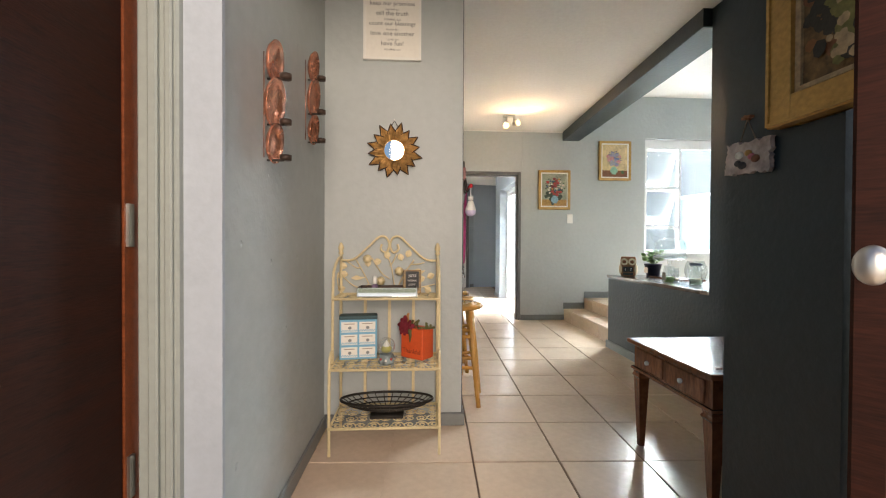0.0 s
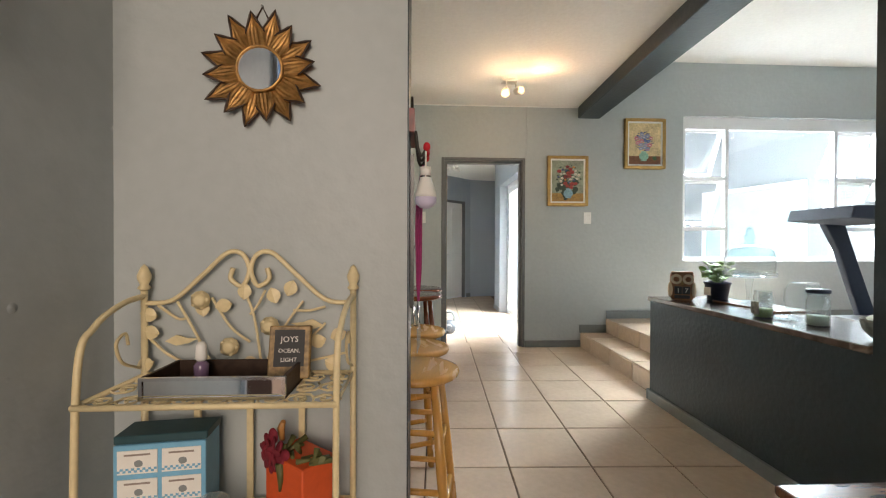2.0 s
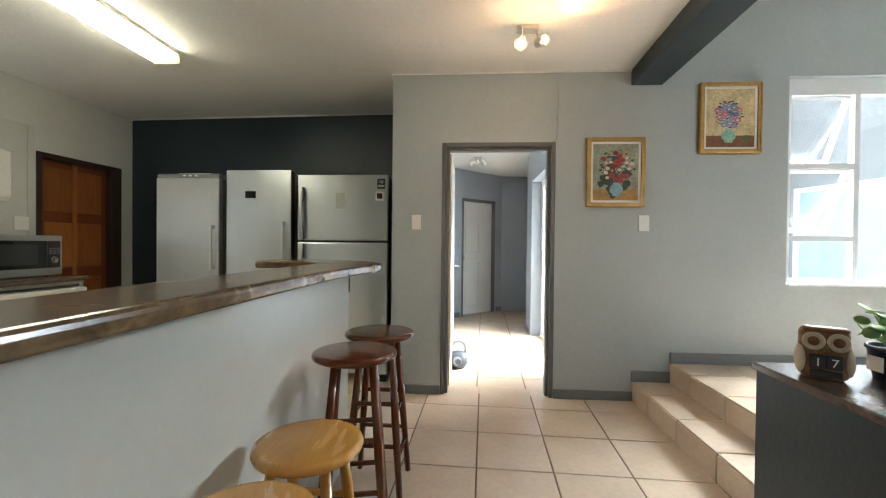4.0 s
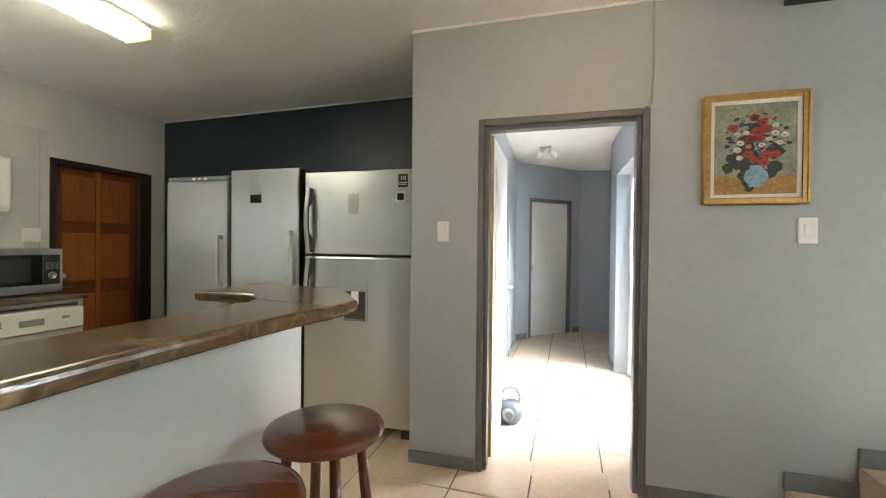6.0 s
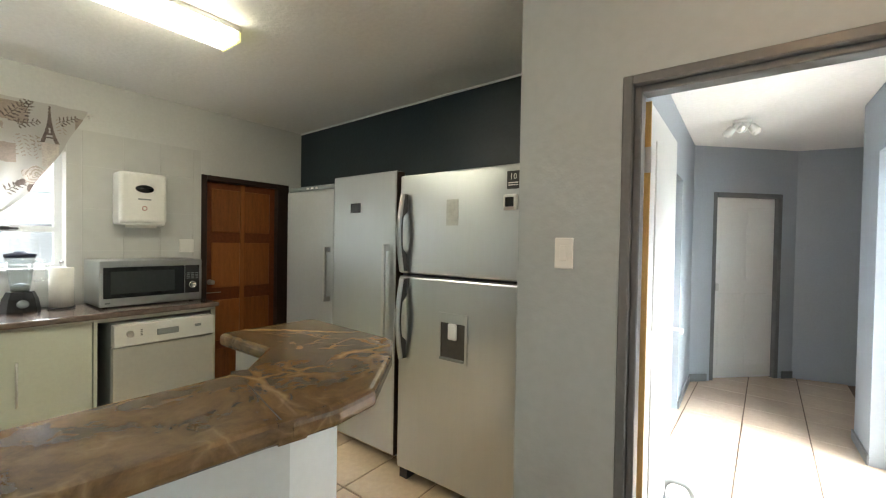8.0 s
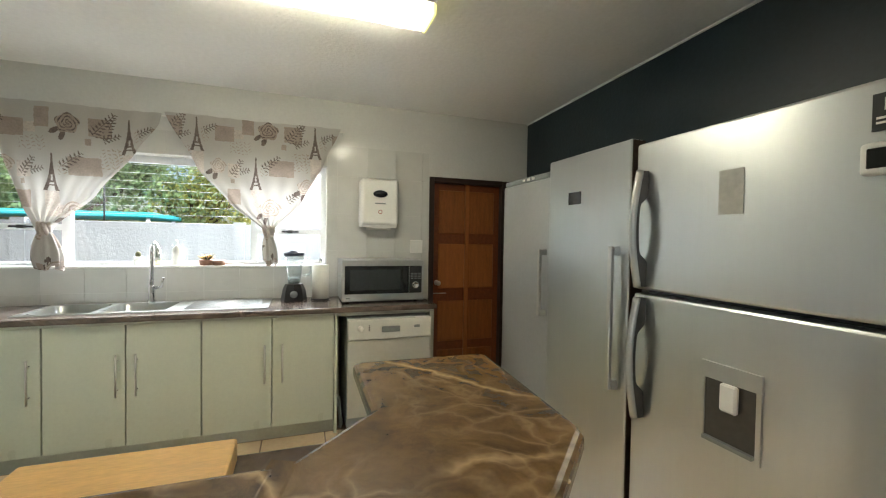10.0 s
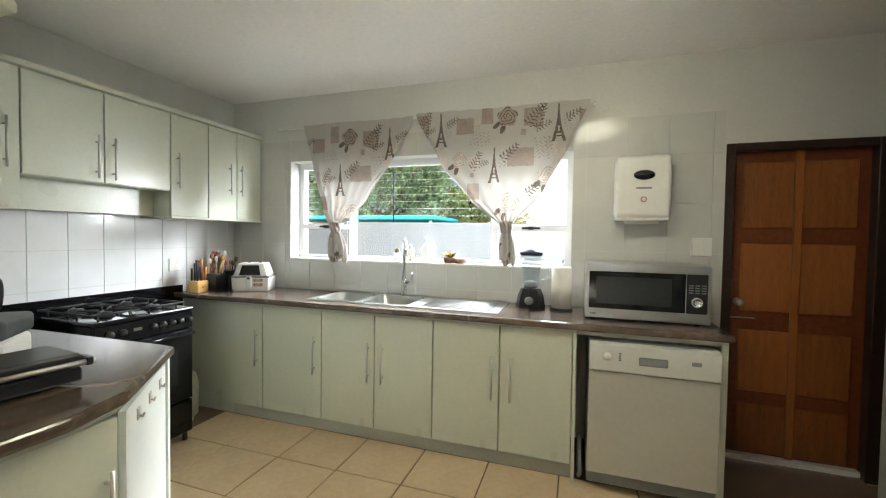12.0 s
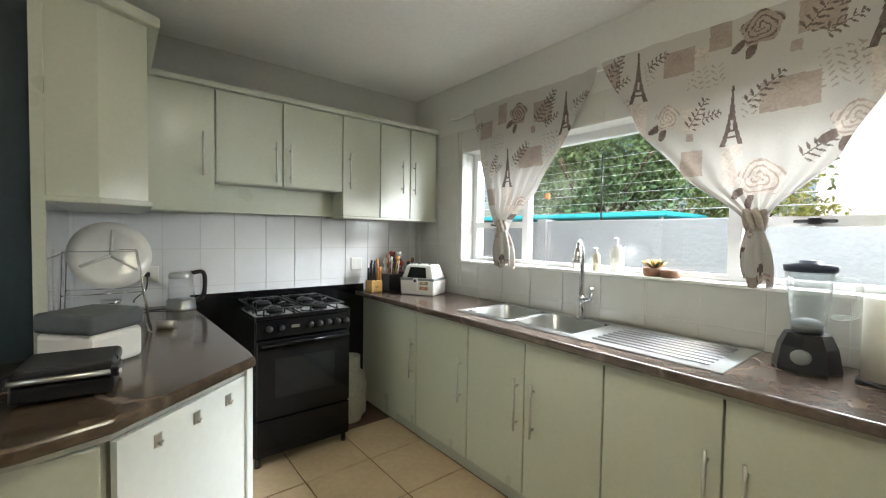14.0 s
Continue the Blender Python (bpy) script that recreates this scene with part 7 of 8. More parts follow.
dp = thing("towel_dispenser", (-2.2, 5.76, 1.555), "white wall-mounted paper towel dispenser", "dispenser")
b = box(-2.312, -2.12, 5.60, 5.925, 1.575, 1.975, 0.03, 4)
part("housing", b, WPLAST, dp)
part("lower_tray", box(-2.312, -2.145, 5.607, 5.918, 1.56, 1.60, 0.008, 2), WPLAST, dp)
part("viewing_window", moved(lathe([(0.05, 0), (0.05, 0.004), (0.0, 0.005)], 32), Matrix.Translation((-2.1205, 5.765, 1.845)) @ Matrix.Rotation(radians(90), 4, "Y") @ Matrix.Diagonal((0.62, 1.25, 1, 1))), DARKGLASS, dp, "dark oval viewing window")
part("logo_bar", box(-2.121, -2.1185, 5.72, 5.81, 1.757, 1.768), GPLAST, dp)
part("symbol_ring", moved(lathe([(0.018, 0), (0.018, 0.002), (0.013, 0.002), (0.013, 0.0)], 24), Matrix.Translation((-2.1205, 5.765, 1.69)) @ Matrix.Rotation(radians(90), 4, "Y")), P_RED, dp)
part("paper", prism([(-2.20, 5.66), (-2.19, 5.66), (-2.19, 5.87), (-2.20, 5.87)], 1.535, 1.56), PAPER, dp)
single("wall_plug_plate", box(-2.31, -2.302, 6.08, 6.20, 1.33, 1.45, 0.003, 1), WPLAST, "white blank plate on the tiles", "plate")


def socket(x, y, z, along):
    s = thing("wall_socket", (x, y, z), "white plastic wall socket", "socket")
    part("plate", box(x - 0.05, x + 0.05, y, y + 0.01, z, z + 0.1, 0.003, 1), WPLAST, s)
    for k in (-1, 1):
        part("switch", box(x + k * 0.02 - 0.008, x + k * 0.02 + 0.008, y + 0.01, y + 0.014, z + 0.06, z + 0.08), WPLAST, s)
    return s


socket(-1.70, 2.256, 1.12, "x")
sk2 = socket(-0.28, 2.256, 1.10, "x")
pg = thing("plug", (-0.27, 2.28, 1.13), "black plug with a cable", "plug")
part("plug_body", box(-0.285, -0.255, 2.271, 2.30, 1.135, 1.165, 0.008, 2), BLACK, pg)
part("cable", tube(curve_points([(-0.27, 2.29, 1.135), (-0.26, 2.32, 1.06), (-0.2, 2.36, 1.0), (-0.25, 2.42, 0.953), (-0.36, 2.45, 0.952)]), 0.004, 6), BLACK, pg)

# air fryer, knife block, utensils
af = thing("air_fryer", (-2.07, 2.72, WZ), "white countertop cooker with a dark-windowed tapered hood", "cooker", turn=28)


def tapered(x0, x1, y0, y1, z0, z1, dx, dy, bevel):
    b = box(x0, x1, y0, y1, z0, z1)
    for v in b.verts:
        if v.co.z > (z0 + z1) / 2:
            v.co.x += dx if v.co.x < 0 else -dx
            v.co.y += dy if v.co.y < 0 else -dy
    bmesh.ops.bevel(b, geom=b.edges[:], offset=bevel, segments=3, affect="EDGES", profile=0.5)
    return b


part("base", tapered(-0.12, 0.12, -0.145, 0.145, 0.0, 0.118, -0.004, -0.006, 0.014), WPLAST, af, local=True)
part("seal_band", tapered(-0.126, 0.126, -0.152, 0.152, 0.116, 0.134, 0.002, 0.002, 0.005), GPLAST, af, "grey band", local=True)
part("hood", tapered(-0.115, 0.115, -0.14, 0.14, 0.132, 0.238, 0.03, 0.035, 0.012), WPLAST, af, local=True)
wn_ = prism([(-0.085, 0), (0.085, 0), (0.066, 0.085), (-0.066, 0.085)], -0.003, 0.003)
part("hood_window", moved(wn_, Matrix.Translation((0.1125, -0.005, 0.137)) @ Matrix.Rotation(radians(-15.8), 4, "Y") @ Matrix(((0, 0, 1, 0), (1, 0, 0, 0), (0, 1, 0, 0), (0, 0, 0, 1)))), DARKGLASS, af, "dark see-through window", local=True)
part("latch", box(0.12, 0.134, -0.03, 0.012, 0.03, 0.136, 0.005, 1), WPLAST, af, local=True)
part("latch_button", moved(lathe([(0.012, 0), (0.012, 0.004), (0, 0.004)], 16), Matrix.Translation((0.134, -0.009, 0.115)) @ Matrix.Rotation(radians(90), 4, "Y")), NAVY, af, local=True)
for z_, c_ in ((0.085, (0.45, 0.38, 0.25)), (0.045, (0.55, 0.26, 0.16))):
    part("badge", box(0.1185, 0.1265, 0.028, 0.10, z_, z_ + 0.026), surface("printed_badge", c_, 0.5, var=0.5, fine=60, coarse=40, bump=0), af, local=True)
for y_ in (-0.05, 0.04):
    part("hinge_foot", box(-0.02, 0.01, y_, y_ + 0.022, 0.236, 0.243, 0.002, 1), BLACK, af, local=True)
kbk = thing("knife_block", (-1.78, 2.42, WZ), "pale wooden knife block full of black-handled knives", "knife block")
part("block", box(-1.835, -1.735, 2.36, 2.47, WZ, WZ + 0.095, 0.004, 1), PALEW, kbk)
part("badge", box(-1.80, -1.77, 2.47, 2.473, WZ + 0.035, WZ + 0.055), P_OCHRE, kbk)
rnd = random.Random(4)
for k in range(9):
    x, y = -1.82 + 0.035 * (k % 3), 2.385 + 0.03 * (k // 3)
    h = 0.19 + rnd.uniform(0, 0.09)
    part("knife_handle", tube([(x, y, WZ + 0.09), (x + rnd.uniform(-0.008, 0.008), y, WZ + h)], [0.008, 0.010], 8), BLACK if k % 3 else P_ORANGE, kbk)
ub = thing("utensil_caddy", (-1.98, 2.42, WZ), "black wire caddy crowded with kitchen utensils", "utensil holder")
part("bin", box(-2.02, -1.90, 2.34, 2.47, WZ, WZ + 0.14, 0.006, 1), BLACK, ub)
part("bin", box(-2.16, -2.03, 2.34, 2.48, WZ, WZ + 0.16, 0.006, 1), BLACK, ub)
for k in range(24):
    x, y = rnd.uniform(-2.15, -1.91), rnd.uniform(2.35, 2.46)
    tx, ty_, h = x + rnd.uniform(-0.05, 0.05), y + rnd.uniform(-0.04, 0.05), rnd.uniform(0.2, 0.31)
    mt = (BLACK, PINE, P_RED, BLACK, NICKEL, WPLAST, TERRA)[k % 7]
    it = part("utensil", tube([(x, y, WZ + 0.05), (tx, ty_, WZ + h)], 0.006, 6), mt, ub)
    part("utensil_head", ball(0.026, (tx, ty_, WZ + h), (0.9, 0.35, 1.1), 1), mt, it)

# sill things
for (y, r, h, mt, lab, cat) in ((3.93, 0.026, 0.11, CREAMW, "small cream plant pot on the window sill", "plant pot"),):
    sp_ = thing("sill_plant", (-2.38, y, 1.222), "tiny cactus in a white pot on the sill", "plant")
    part("pot", lathe([(0, 0), (0.025, 0), (0.03, 0.07), (0.026, 0.07), (0, 0.062)], 20, (-2.38, y, 1.222)), CERAM, sp_)
    part("cactus", ball(0.02, (-2.38, y, 1.222 + 0.085), (1, 1, 1.3), 2), LEAF2, sp_)


def soap(y, h, r, mt, lab):
    s = thing("soap_bottle", (-2.385, y, 1.222), lab, "bottle")
    part("bottle", lathe([(0, 0), (r, 0), (r * 1.02, h * 0.65), (r * 0.5, h * 0.76), (r * 0.4, h * 0.8), (0, h * 0.8)], 20, (-2.385, y, 1.222)), mt, s)
    part("pump", tube([(-2.385, y, 1.222 + h * 0.8), (-2.385, y, 1.222 + h * 0.98), (-2.35, y, 1.222 + h)], 0.006, 8), WPLAST, s)


soap(4.06, 0.14, 0.022, surface("clear_soap", (0.55, 0.5, 0.35), 0.2, var=0.1, bump=0), "pump bottle of yellow dish soap")
soap(4.19, 0.20, 0.036, WPLAST, "large white pump soap bottle")
su = thing("succulent_pot", (-2.38, 4.40, 1.222), "succulent in a terracotta bowl on the sill", "plant")
part("pot", lathe([(0, 0), (0.05, 0), (0.06, 0.045), (0.055, 0.045), (0, 0.04)], 24, (-2.38, 4.40, 1.222)), TERRA, su)
part("pot", lathe([(0, 0), (0.045, 0), (0.05, 0.04), (0.045, 0.04), (0, 0.036)], 24, (-2.36, 4.49, 1.222)), TERRA, su)
for k in range(18):
    a, e = k * 2.4, 0.25 + 0.05 * k
    L = 0.075 - 0.002 * k
    part("leaf", tube([(-2.38, 4.40, 1.262), (-2.38 + L * 0.6 * math.cos(a) * math.cos(e), 4.40 + L * 0.6 * math.sin(a) * math.cos(e), 1.27 + L * 0.6 * math.sin(e)), (-2.38 + L * math.cos(a) * math.cos(e), 4.40 + L * math.sin(a) * math.cos(e), 1.275 + L * math.sin(e))], [0.006, 0.01, 0.001], 6), PALEW if k % 3 else LEAF2, su)

# near worktop: contact grill, bread bin, kettle, plate rack, board
gl_ = thing("contact_grill", (0.0, 3.76, WZ), "black sandwich press with a long steel bar handle", "grill", turn=-6)
part("lower_plate", box(-0.13, 0.09, -0.10, 0.11, 0.01, 0.055, 0.008, 2), BLACK, gl_, local=True)
part("upper_plate", box(-0.13, 0.09, -0.10, 0.11, 0.058, 0.10, 0.014, 3), BLACK, gl_, local=True)
part("handle", tube([(-0.15, 0.13, 0.075), (0.11, 0.13, 0.075)], 0.008, 10), NICKEL, gl_, "brushed steel bar handle", local=True)
for x in (-0.135, 0.095):
    part("handle_bracket", box(x - 0.01, x + 0.01, 0.09, 0.14, 0.062, 0.09, 0.004, 1), BLACK, gl_, local=True)
bn = thing("bread_bin", (-0.05, 3.45, WZ), "white bread bin with a grey rounded lid", "bread bin", turn=-46)
part("bin", box(-0.11, 0.11, -0.11, 0.10, 0, 0.12, 0.02, 3), WPLAST, bn, local=True)
part("lid", box(-0.115, 0.115, -0.115, 0.105, 0.12, 0.19, 0.018, 4), surface("charcoal_plastic", (0.10, 0.11, 0.115), 0.45, var=0.06, bump=0.02), bn, "dark grey lid", local=True)
kt = thing("glass_kettle", (-0.43, 2.45, WZ), "glass electric kettle with steel base and black handle", "kettle")
o = (-0.43, 2.45, WZ)
part("base", lathe([(0.0, 0), (0.08, 0.0), (0.08, 0.014), (0.076, 0.018), (0.076, 0.06), (0.07, 0.062), (0, 0.062)], 32, o), STEEL, kt)
part("jug", lathe([(0.072, 0.062), (0.070, 0.12), (0.064, 0.19), (0.061, 0.19), (0.068, 0.12), (0.069, 0.064)], 32, o), PANE, kt)
part("lid_band", lathe([(0.064, 0.19), (0.066, 0.192), (0.064, 0.222), (0.05, 0.23), (0, 0.232)], 32, o), STEEL, kt)
part("handle", tube(curve_points([(o[0] - 0.05, o[1] + 0.02, WZ + 0.22), (o[0] - 0.11, o[1] + 0.02, WZ + 0.225), (o[0] - 0.125, o[1] + 0.02, WZ + 0.17), (o[0] - 0.115, o[1] + 0.02, WZ + 0.08), (o[0] - 0.075, o[1] + 0.02, WZ + 0.05)]), 0.013, 10), BLACK, kt, "black curved handle")
pr = thing("plate_rack", (-0.08, 2.90, WZ), "chrome wire plate rack", "dish rack")
for y in (2.78, 2.98):
    part("wire", tube([(-0.25, y + 0.06, WZ + 0.004), (-0.20, y, WZ + 0.38), (0.06, y, WZ + 0.38), (0.07, y + 0.06, WZ + 0.004)], 0.004, 6), CHROME, pr)
    part("rail", tube([(-0.225, y + 0.03, WZ + 0.19), (0.065, y + 0.03, WZ + 0.19)], 0.003, 6), CHROME, pr)
for x in (-0.24, 0.07):
    part("rail", tube([(x, 2.84, WZ + 0.008), (x, 3.04, WZ + 0.008)], 0.004, 6), CHROME, pr)
sp2 = thing("divided_plate", (-0.10, 2.76, WZ + 0.195), "white divided serving plate standing in the rack", "plate")
pm_ = Matrix.Translation((-0.10, 2.79, WZ + 0.35)) @ Matrix.Rotation(radians(12), 4, "Z") @ Matrix.Rotation(radians(-76), 4, "X")
part("plate", moved(lathe([(0.0, 0.0), (0.12, 0.0), (0.165, 0.018), (0.168, 0.024), (0.12, 0.008), (0, 0.006)], 40), pm_), CERAM, sp2)
for a in (0.4, 2.5, 4.6):
    part("divider", moved(tube([(0, 0, 0.008), (0.13 * math.cos(a), 0.13 * math.sin(a), 0.014)], 0.007, 8), pm_), CERAM, sp2)
cbx = thing("food_container", (-0.1, 2.62, WZ), "low clear plastic food container", "container")
part("tub", box(-0.22, 0.05, 2.52, 2.68, WZ, WZ + 0.07, 0.01, 2), surface("frosted_plastic", (0.55, 0.62, 0.64), 0.3, var=0.03, bump=0), cbx)
single("steel_bowl", lathe([(0, 0), (0.03, 0), (0.05, 0.035), (0.047, 0.035), (0, 0.006)], 24, (-0.10, 2.60, WZ + 0.071)), CHROME, "small steel bowl on the container", "bowl")
single("bottle_opener", tube([(-0.28, 2.98, WZ + 0.02), (-0.345, 3.03, WZ + 0.02)], 0.02, 14), NICKEL, "short steel cylinder lying on the worktop", "utensil")
cb_ = single("chopping_board", box(0.345, 0.70, 4.60, 4.99, WZ, WZ + 0.055, 0.006, 2), PALEW, "thick pale wooden butcher block on the worktop", "chopping board")
tt = thing("kitchen_timer", (0.79, 6.42, 1.64), "white square kitchen timer with a dark screen", "timer")
part("case", box(0.758, 0.838, 6.405, 6.429, 1.628, 1.708, 0.012, 3), WPLAST, tt)
part("screen", box(0.774, 0.822, 6.402, 6.406, 1.644, 1.692, 0.002, 1), DARKGLASS, tt)
st2 = thing("warranty_sticker_text", (0.795, 6.42, 1.7), "white lettering on the black sticker", "lettering")
writing("10", 0.042, Matrix.Translation((0.807, 6.4255, 1.783)) @ south, PAPER, st2)
part("text_bar", box(0.78, 0.834, 6.4252, 6.4262, 1.752, 1.757, bm=box(0.78, 0.834, 6.4252, 6.4262, 1.763, 1.769)), PAPER, st2)

# ---- curtains ----
def on_tower(x, y):
    """A lattice tower 0.2 high, its foot at 0."""
    if not 0 <= y <= 0.20:
        return False
    w = 0.004 + 0.034 * max(0, 1 - y / 0.2) ** 2.2
    if y < 0.045 and abs(x) < w * 0.55 - 0.002 + 0.1 * max(0, 0.02 - y):
        return abs(y - 0.03) < 0.004
    return abs(x) < w and not (0.055 < y < 0.085 and abs(x) < 0.004)


def on_sprig(x, y, an, n, leaf):
    """A twig of n pairs of leaves rising at an angle from 0."""
    c, q = math.cos(an), math.sin(an)
    u, v = x * c + y * q, y * c - x * q
    if not 0 <= u < leaf * n:
        return False
    if abs(v) < 0.0022:
        return True
    k = (u / leaf + (0.5 if v < 0 else 0)) % 1
    w = leaf * 1.7 * (1 - 0.45 * u / (leaf * n))
    return abs(v) < w and abs(k - 0.25 - 0.6 * abs(v) / w) < 0.2 * math.sin(math.pi * min(1, abs(v) / w))


def print_at(a, b):
    """Which ink lies at the cloth's (across, up): 0 none, 1 taupe, 2 dark, 3 pale. The repeat is 0.87 wide, from a tower's foot."""
    p = 0.87
    for x in ((a % p), (a % p) - p):
        y = b
        for cx_, cy_ in ((0.0, 0.0), (0.435, -0.28)):
            if on_tower((x - cx_) / 1.3, (y - cy_) / 1.3):
                return 2
        for cx_, cy_, r, pale in ((0.525, 0.20, 0.07, 0), (0.15, -0.105, 0.058, 1), (0.54, -0.43, 0.075, 1), (0.80, -0.24, 0.065, 1)):
            dx, dy = x - cx_, y - cy_
            d, an = math.hypot(dx, dy), math.atan2(dy, dx)
            if d < r * (1 + 0.10 * math.sin(5 * an)):
                spiral = (d / r * 3.1 + 1.5 * an / math.tau + 0.25 * math.sin(3 * an)) % 1 < 0.3 + 0.12 * math.sin(5 * an)
                return (2 if spiral else 1) if not pale else (1 if spiral else 3)
            for la in (-2.5, -1.9):
                ex, ey = dx - r * 1.35 * math.cos(la), dy - r * 1.35 * math.sin(la)
                if (ex * math.cos(la) + ey * math.sin(la)) ** 2 / 0.0012 + (ey * math.cos(la) - ex * math.sin(la)) ** 2 / 0.0003 < 1:
                    return 2
        for cx_, cy_, an, n, lf in ((-0.15, 0.10, 1.2, 7, 0.024), (0.05, 0.16, 0.5, 5, 0.022), (0.66, 0.13, 0.9, 8, 0.026), (0.72, 0.10, 0.35, 5, 0.022), (0.49, -0.11, 0.75, 6, 0.026),
                                    (0.25, -0.17, 1.0, 6, 0.024), (0.04, -0.36, 1.35, 6, 0.022), (0.66, -0.36, 0.7, 6, 0.024), (0.31, -0.14, 0.2, 4, 0.02)):
            if on_sprig(x - cx_, y - cy_, an, n, lf):
                return 2
        for x0, y0, w, h, c in ((0.13, 0.09, 0.14, 0.12, 1), (0.33, 0.16, 0.09, 0.14, 1), (0.53, -0.165, 0.18, 0.13, 1), (0.21, -0.40, 0.10, 0.12, 1), (-0.04, -0.17, 0.085, 0.17, 3), (0.395, -0.46, 0.085, 0.18, 3),
                                (0.64, 0.12, 0.11, 0.13, 1), (-0.19, 0.11, 0.09, 0.12, 1), (0.22, -0.19, 0.09, 0.11, 3), (0.25, 0.12, 0.09, 0.07, 3), (0.62, 0.055, 0.035, 0.045, 1), (0.24, -0.235, 0.03, 0.035, 1)):
            if x0 < x < x0 + w and y0 < y < y0 + h:
                return c
        for x0, y0, w, h in ((0.24, 0.0, 0.16, 0.10), (0.47, -0.17, 0.06, 0.10), (0.03, 0.08, 0.06, 0.10), (0.70, -0.12, 0.12, 0.16), (-0.1, -0.06, 0.07, 0.1)):
            if x0 < x < x0 + w and y0 < y < y0 + h and abs(((y * 38) + 0.5 * math.sin(x * 90)) % 1 - 0.5) < 0.13 and math.sin(x * 210 + y * 40) > -0.4:
                return 1
    return 0


def curtain(name, top, outer, inner, tie, tail_z, label, seed, foot, knot=1.0):
    """top: (y0, y1, z). outer and inner: (s, y) of the two edges at falling heights s from 0 (top) to 1 (tie). tie: (y, z)."""
    nu, nv = 230, 190
    (ya, yb, zt), (yt, zk) = top, tie
    bm = bmesh.new()

    def at_edge(e, s):
        for (s0, v0), (s1, v1) in zip(e, e[1:]):
            if s <= s1:
                f = (s - s0) / (s1 - s0)
                f = f * f * (3 - 2 * f) * 0.35 + f * 0.65
                return v0 + (v1 - v0) * f
        return e[-1][1]

    rng_ = random.Random(seed)
    ph = [rng_.random() * 6 for _ in range(4)]
    grid = []
    for iv in range(nv + 1):
        s = iv / nv
        z = zt + (zk - zt) * s
        y0, y1 = at_edge(outer, s), at_edge(inner, s)
        gather = 1 - abs(y1 - y0) / (yb - ya)
        row = []
        for iu in range(nu + 1):
            u = iu / nu
            rim = 1 + 3.5 * (2 * u - 1) ** 8
            fold = (0.0025 + 0.010 * gather ** 2) * rim * math.sin(u * 40 + ph[0] + 0.8 * math.sin(3 * s + ph[1])) + 0.012 * (1 - gather) * math.sin(u * 9 + ph[2] + 2 * s)
            sag = 0.05 * math.sin(math.pi * u) * s * (1 - s)
            zz = z - 0.10 * math.sin(math.pi * u) * s * (1 - s) + (0.002 * math.sin(u * 60 + ph[3]) if iv == 0 else 0)
            row.append(bm.verts.new((-2.235 + fold + sag, y0 + (y1 - y0) * u, zz)))
        grid.append(row)
    for iv in range(nv):
        for iu in range(nu):
            f = bm.faces.new([grid[iv][iu], grid[iv + 1][iu], grid[iv + 1][iu + 1], grid[iv][iu + 1]])
            f.smooth = True
            mid = f.calc_center_median()
            f.material_index = print_at(mid.y - foot[0] + 0.03 * (1 - abs(2 * iu / nu - 1)), mid.z - foot[1])
    c = thing(name, (-2.24, (ya + yb) / 2, zk), label, "curtain", "curtains at the kitchen window")
    ob = part("cloth", bm, CLOTH, c)
    for m in (TAUPE, TAUPED, TAUPEL):
        ob.data.materials.append(m)
    kn_ = bmesh.new()
    for a in range(7):
        an = a * math.tau / 7
        kn_ = tube(curve_points([(-2.235 + 0.028 * math.cos(an), yt + 0.035 * math.sin(an), zk + 0.035), (-2.235 + 0.038 * math.cos(an + 0.5), yt + 0.034 * math.sin(an + 0.5), zk), (-2.235 + 0.022 * math.cos(an + 1), yt + 0.024 * math.sin(an + 1), zk - 0.05)]), 0.014, 8, kn_)
    part("knot", kn_, TAUPEL, c)
    tb_ = bmesh.new()
    n2 = 60
    g2 = []
    for iv in range(25):
        s = iv / 24
        w = knot * (0.028 + 0.032 * math.sin(math.pi * min(1, s * 0.8)) ** 0.8)
        zz = zk - 0.03 - (zk - 0.03 - tail_z) * s
        row = []
        for iu in range(n2 + 1):
            an = iu / n2 * math.tau
            r = w * (1 + 0.28 * math.sin(7 * an + ph[0]) * (0.4 + s))
            row.append(tb_.verts.new((-2.235 + 0.6 * r * math.cos(an), yt + 0.02 * s + r * math.sin(an), zz + 0.02 * math.sin(3 * an + ph[1]) * s)))
        g2.append(row)
    for p, q in zip(g2, g2[1:]):
        for iu in range(n2):
            f = tb_.faces.new([p[iu], q[iu], q[iu + 1], p[iu + 1]])
            f.smooth = True
            f.material_index = print_at(iu * 0.008 + 0.1, g2.index(p) * 0.012 - 0.4)
    to = part("tail", tb_, CLOTH, c)
    for m in (TAUPE, TAUPED, TAUPEL):
        to.data.materials.append(m)


curtain("curtain", (3.09, 4.13, 2.375), ((0, 3.09), (0.43, 3.20), (0.82, 3.315), (1, 3.39)), ((0, 4.13), (0.09, 4.115), (0.34, 3.97), (0.72, 3.72), (1, 3.46)), (3.425, 1.50), 1.215,
        "sheer taupe-printed curtain gathered in a bow-like knot", 1, (3.06, 2.04), 1.25)
curtain("curtain", (4.14, 5.435, 2.39), ((0, 4.14), (0.456, 4.355), (0.766, 4.585), (1, 4.83)), ((0, 5.435), (0.32, 5.31), (0.73, 5.125), (1, 4.91)), (4.87, 1.515), 1.24,
        "sheer taupe-printed curtain gathered in a knot", 2, (4.365, 2.115), 0.8)
cr_ = thing("curtain_rail", (-2.27, 4.15, 2.36), "thin white curtain wire above the kitchen window", "curtain rail")
part("wire", tube([(-2.262, 2.80, 2.355), (-2.262, 5.47, 2.375)], 0.006, 8), WPLAST, cr_)
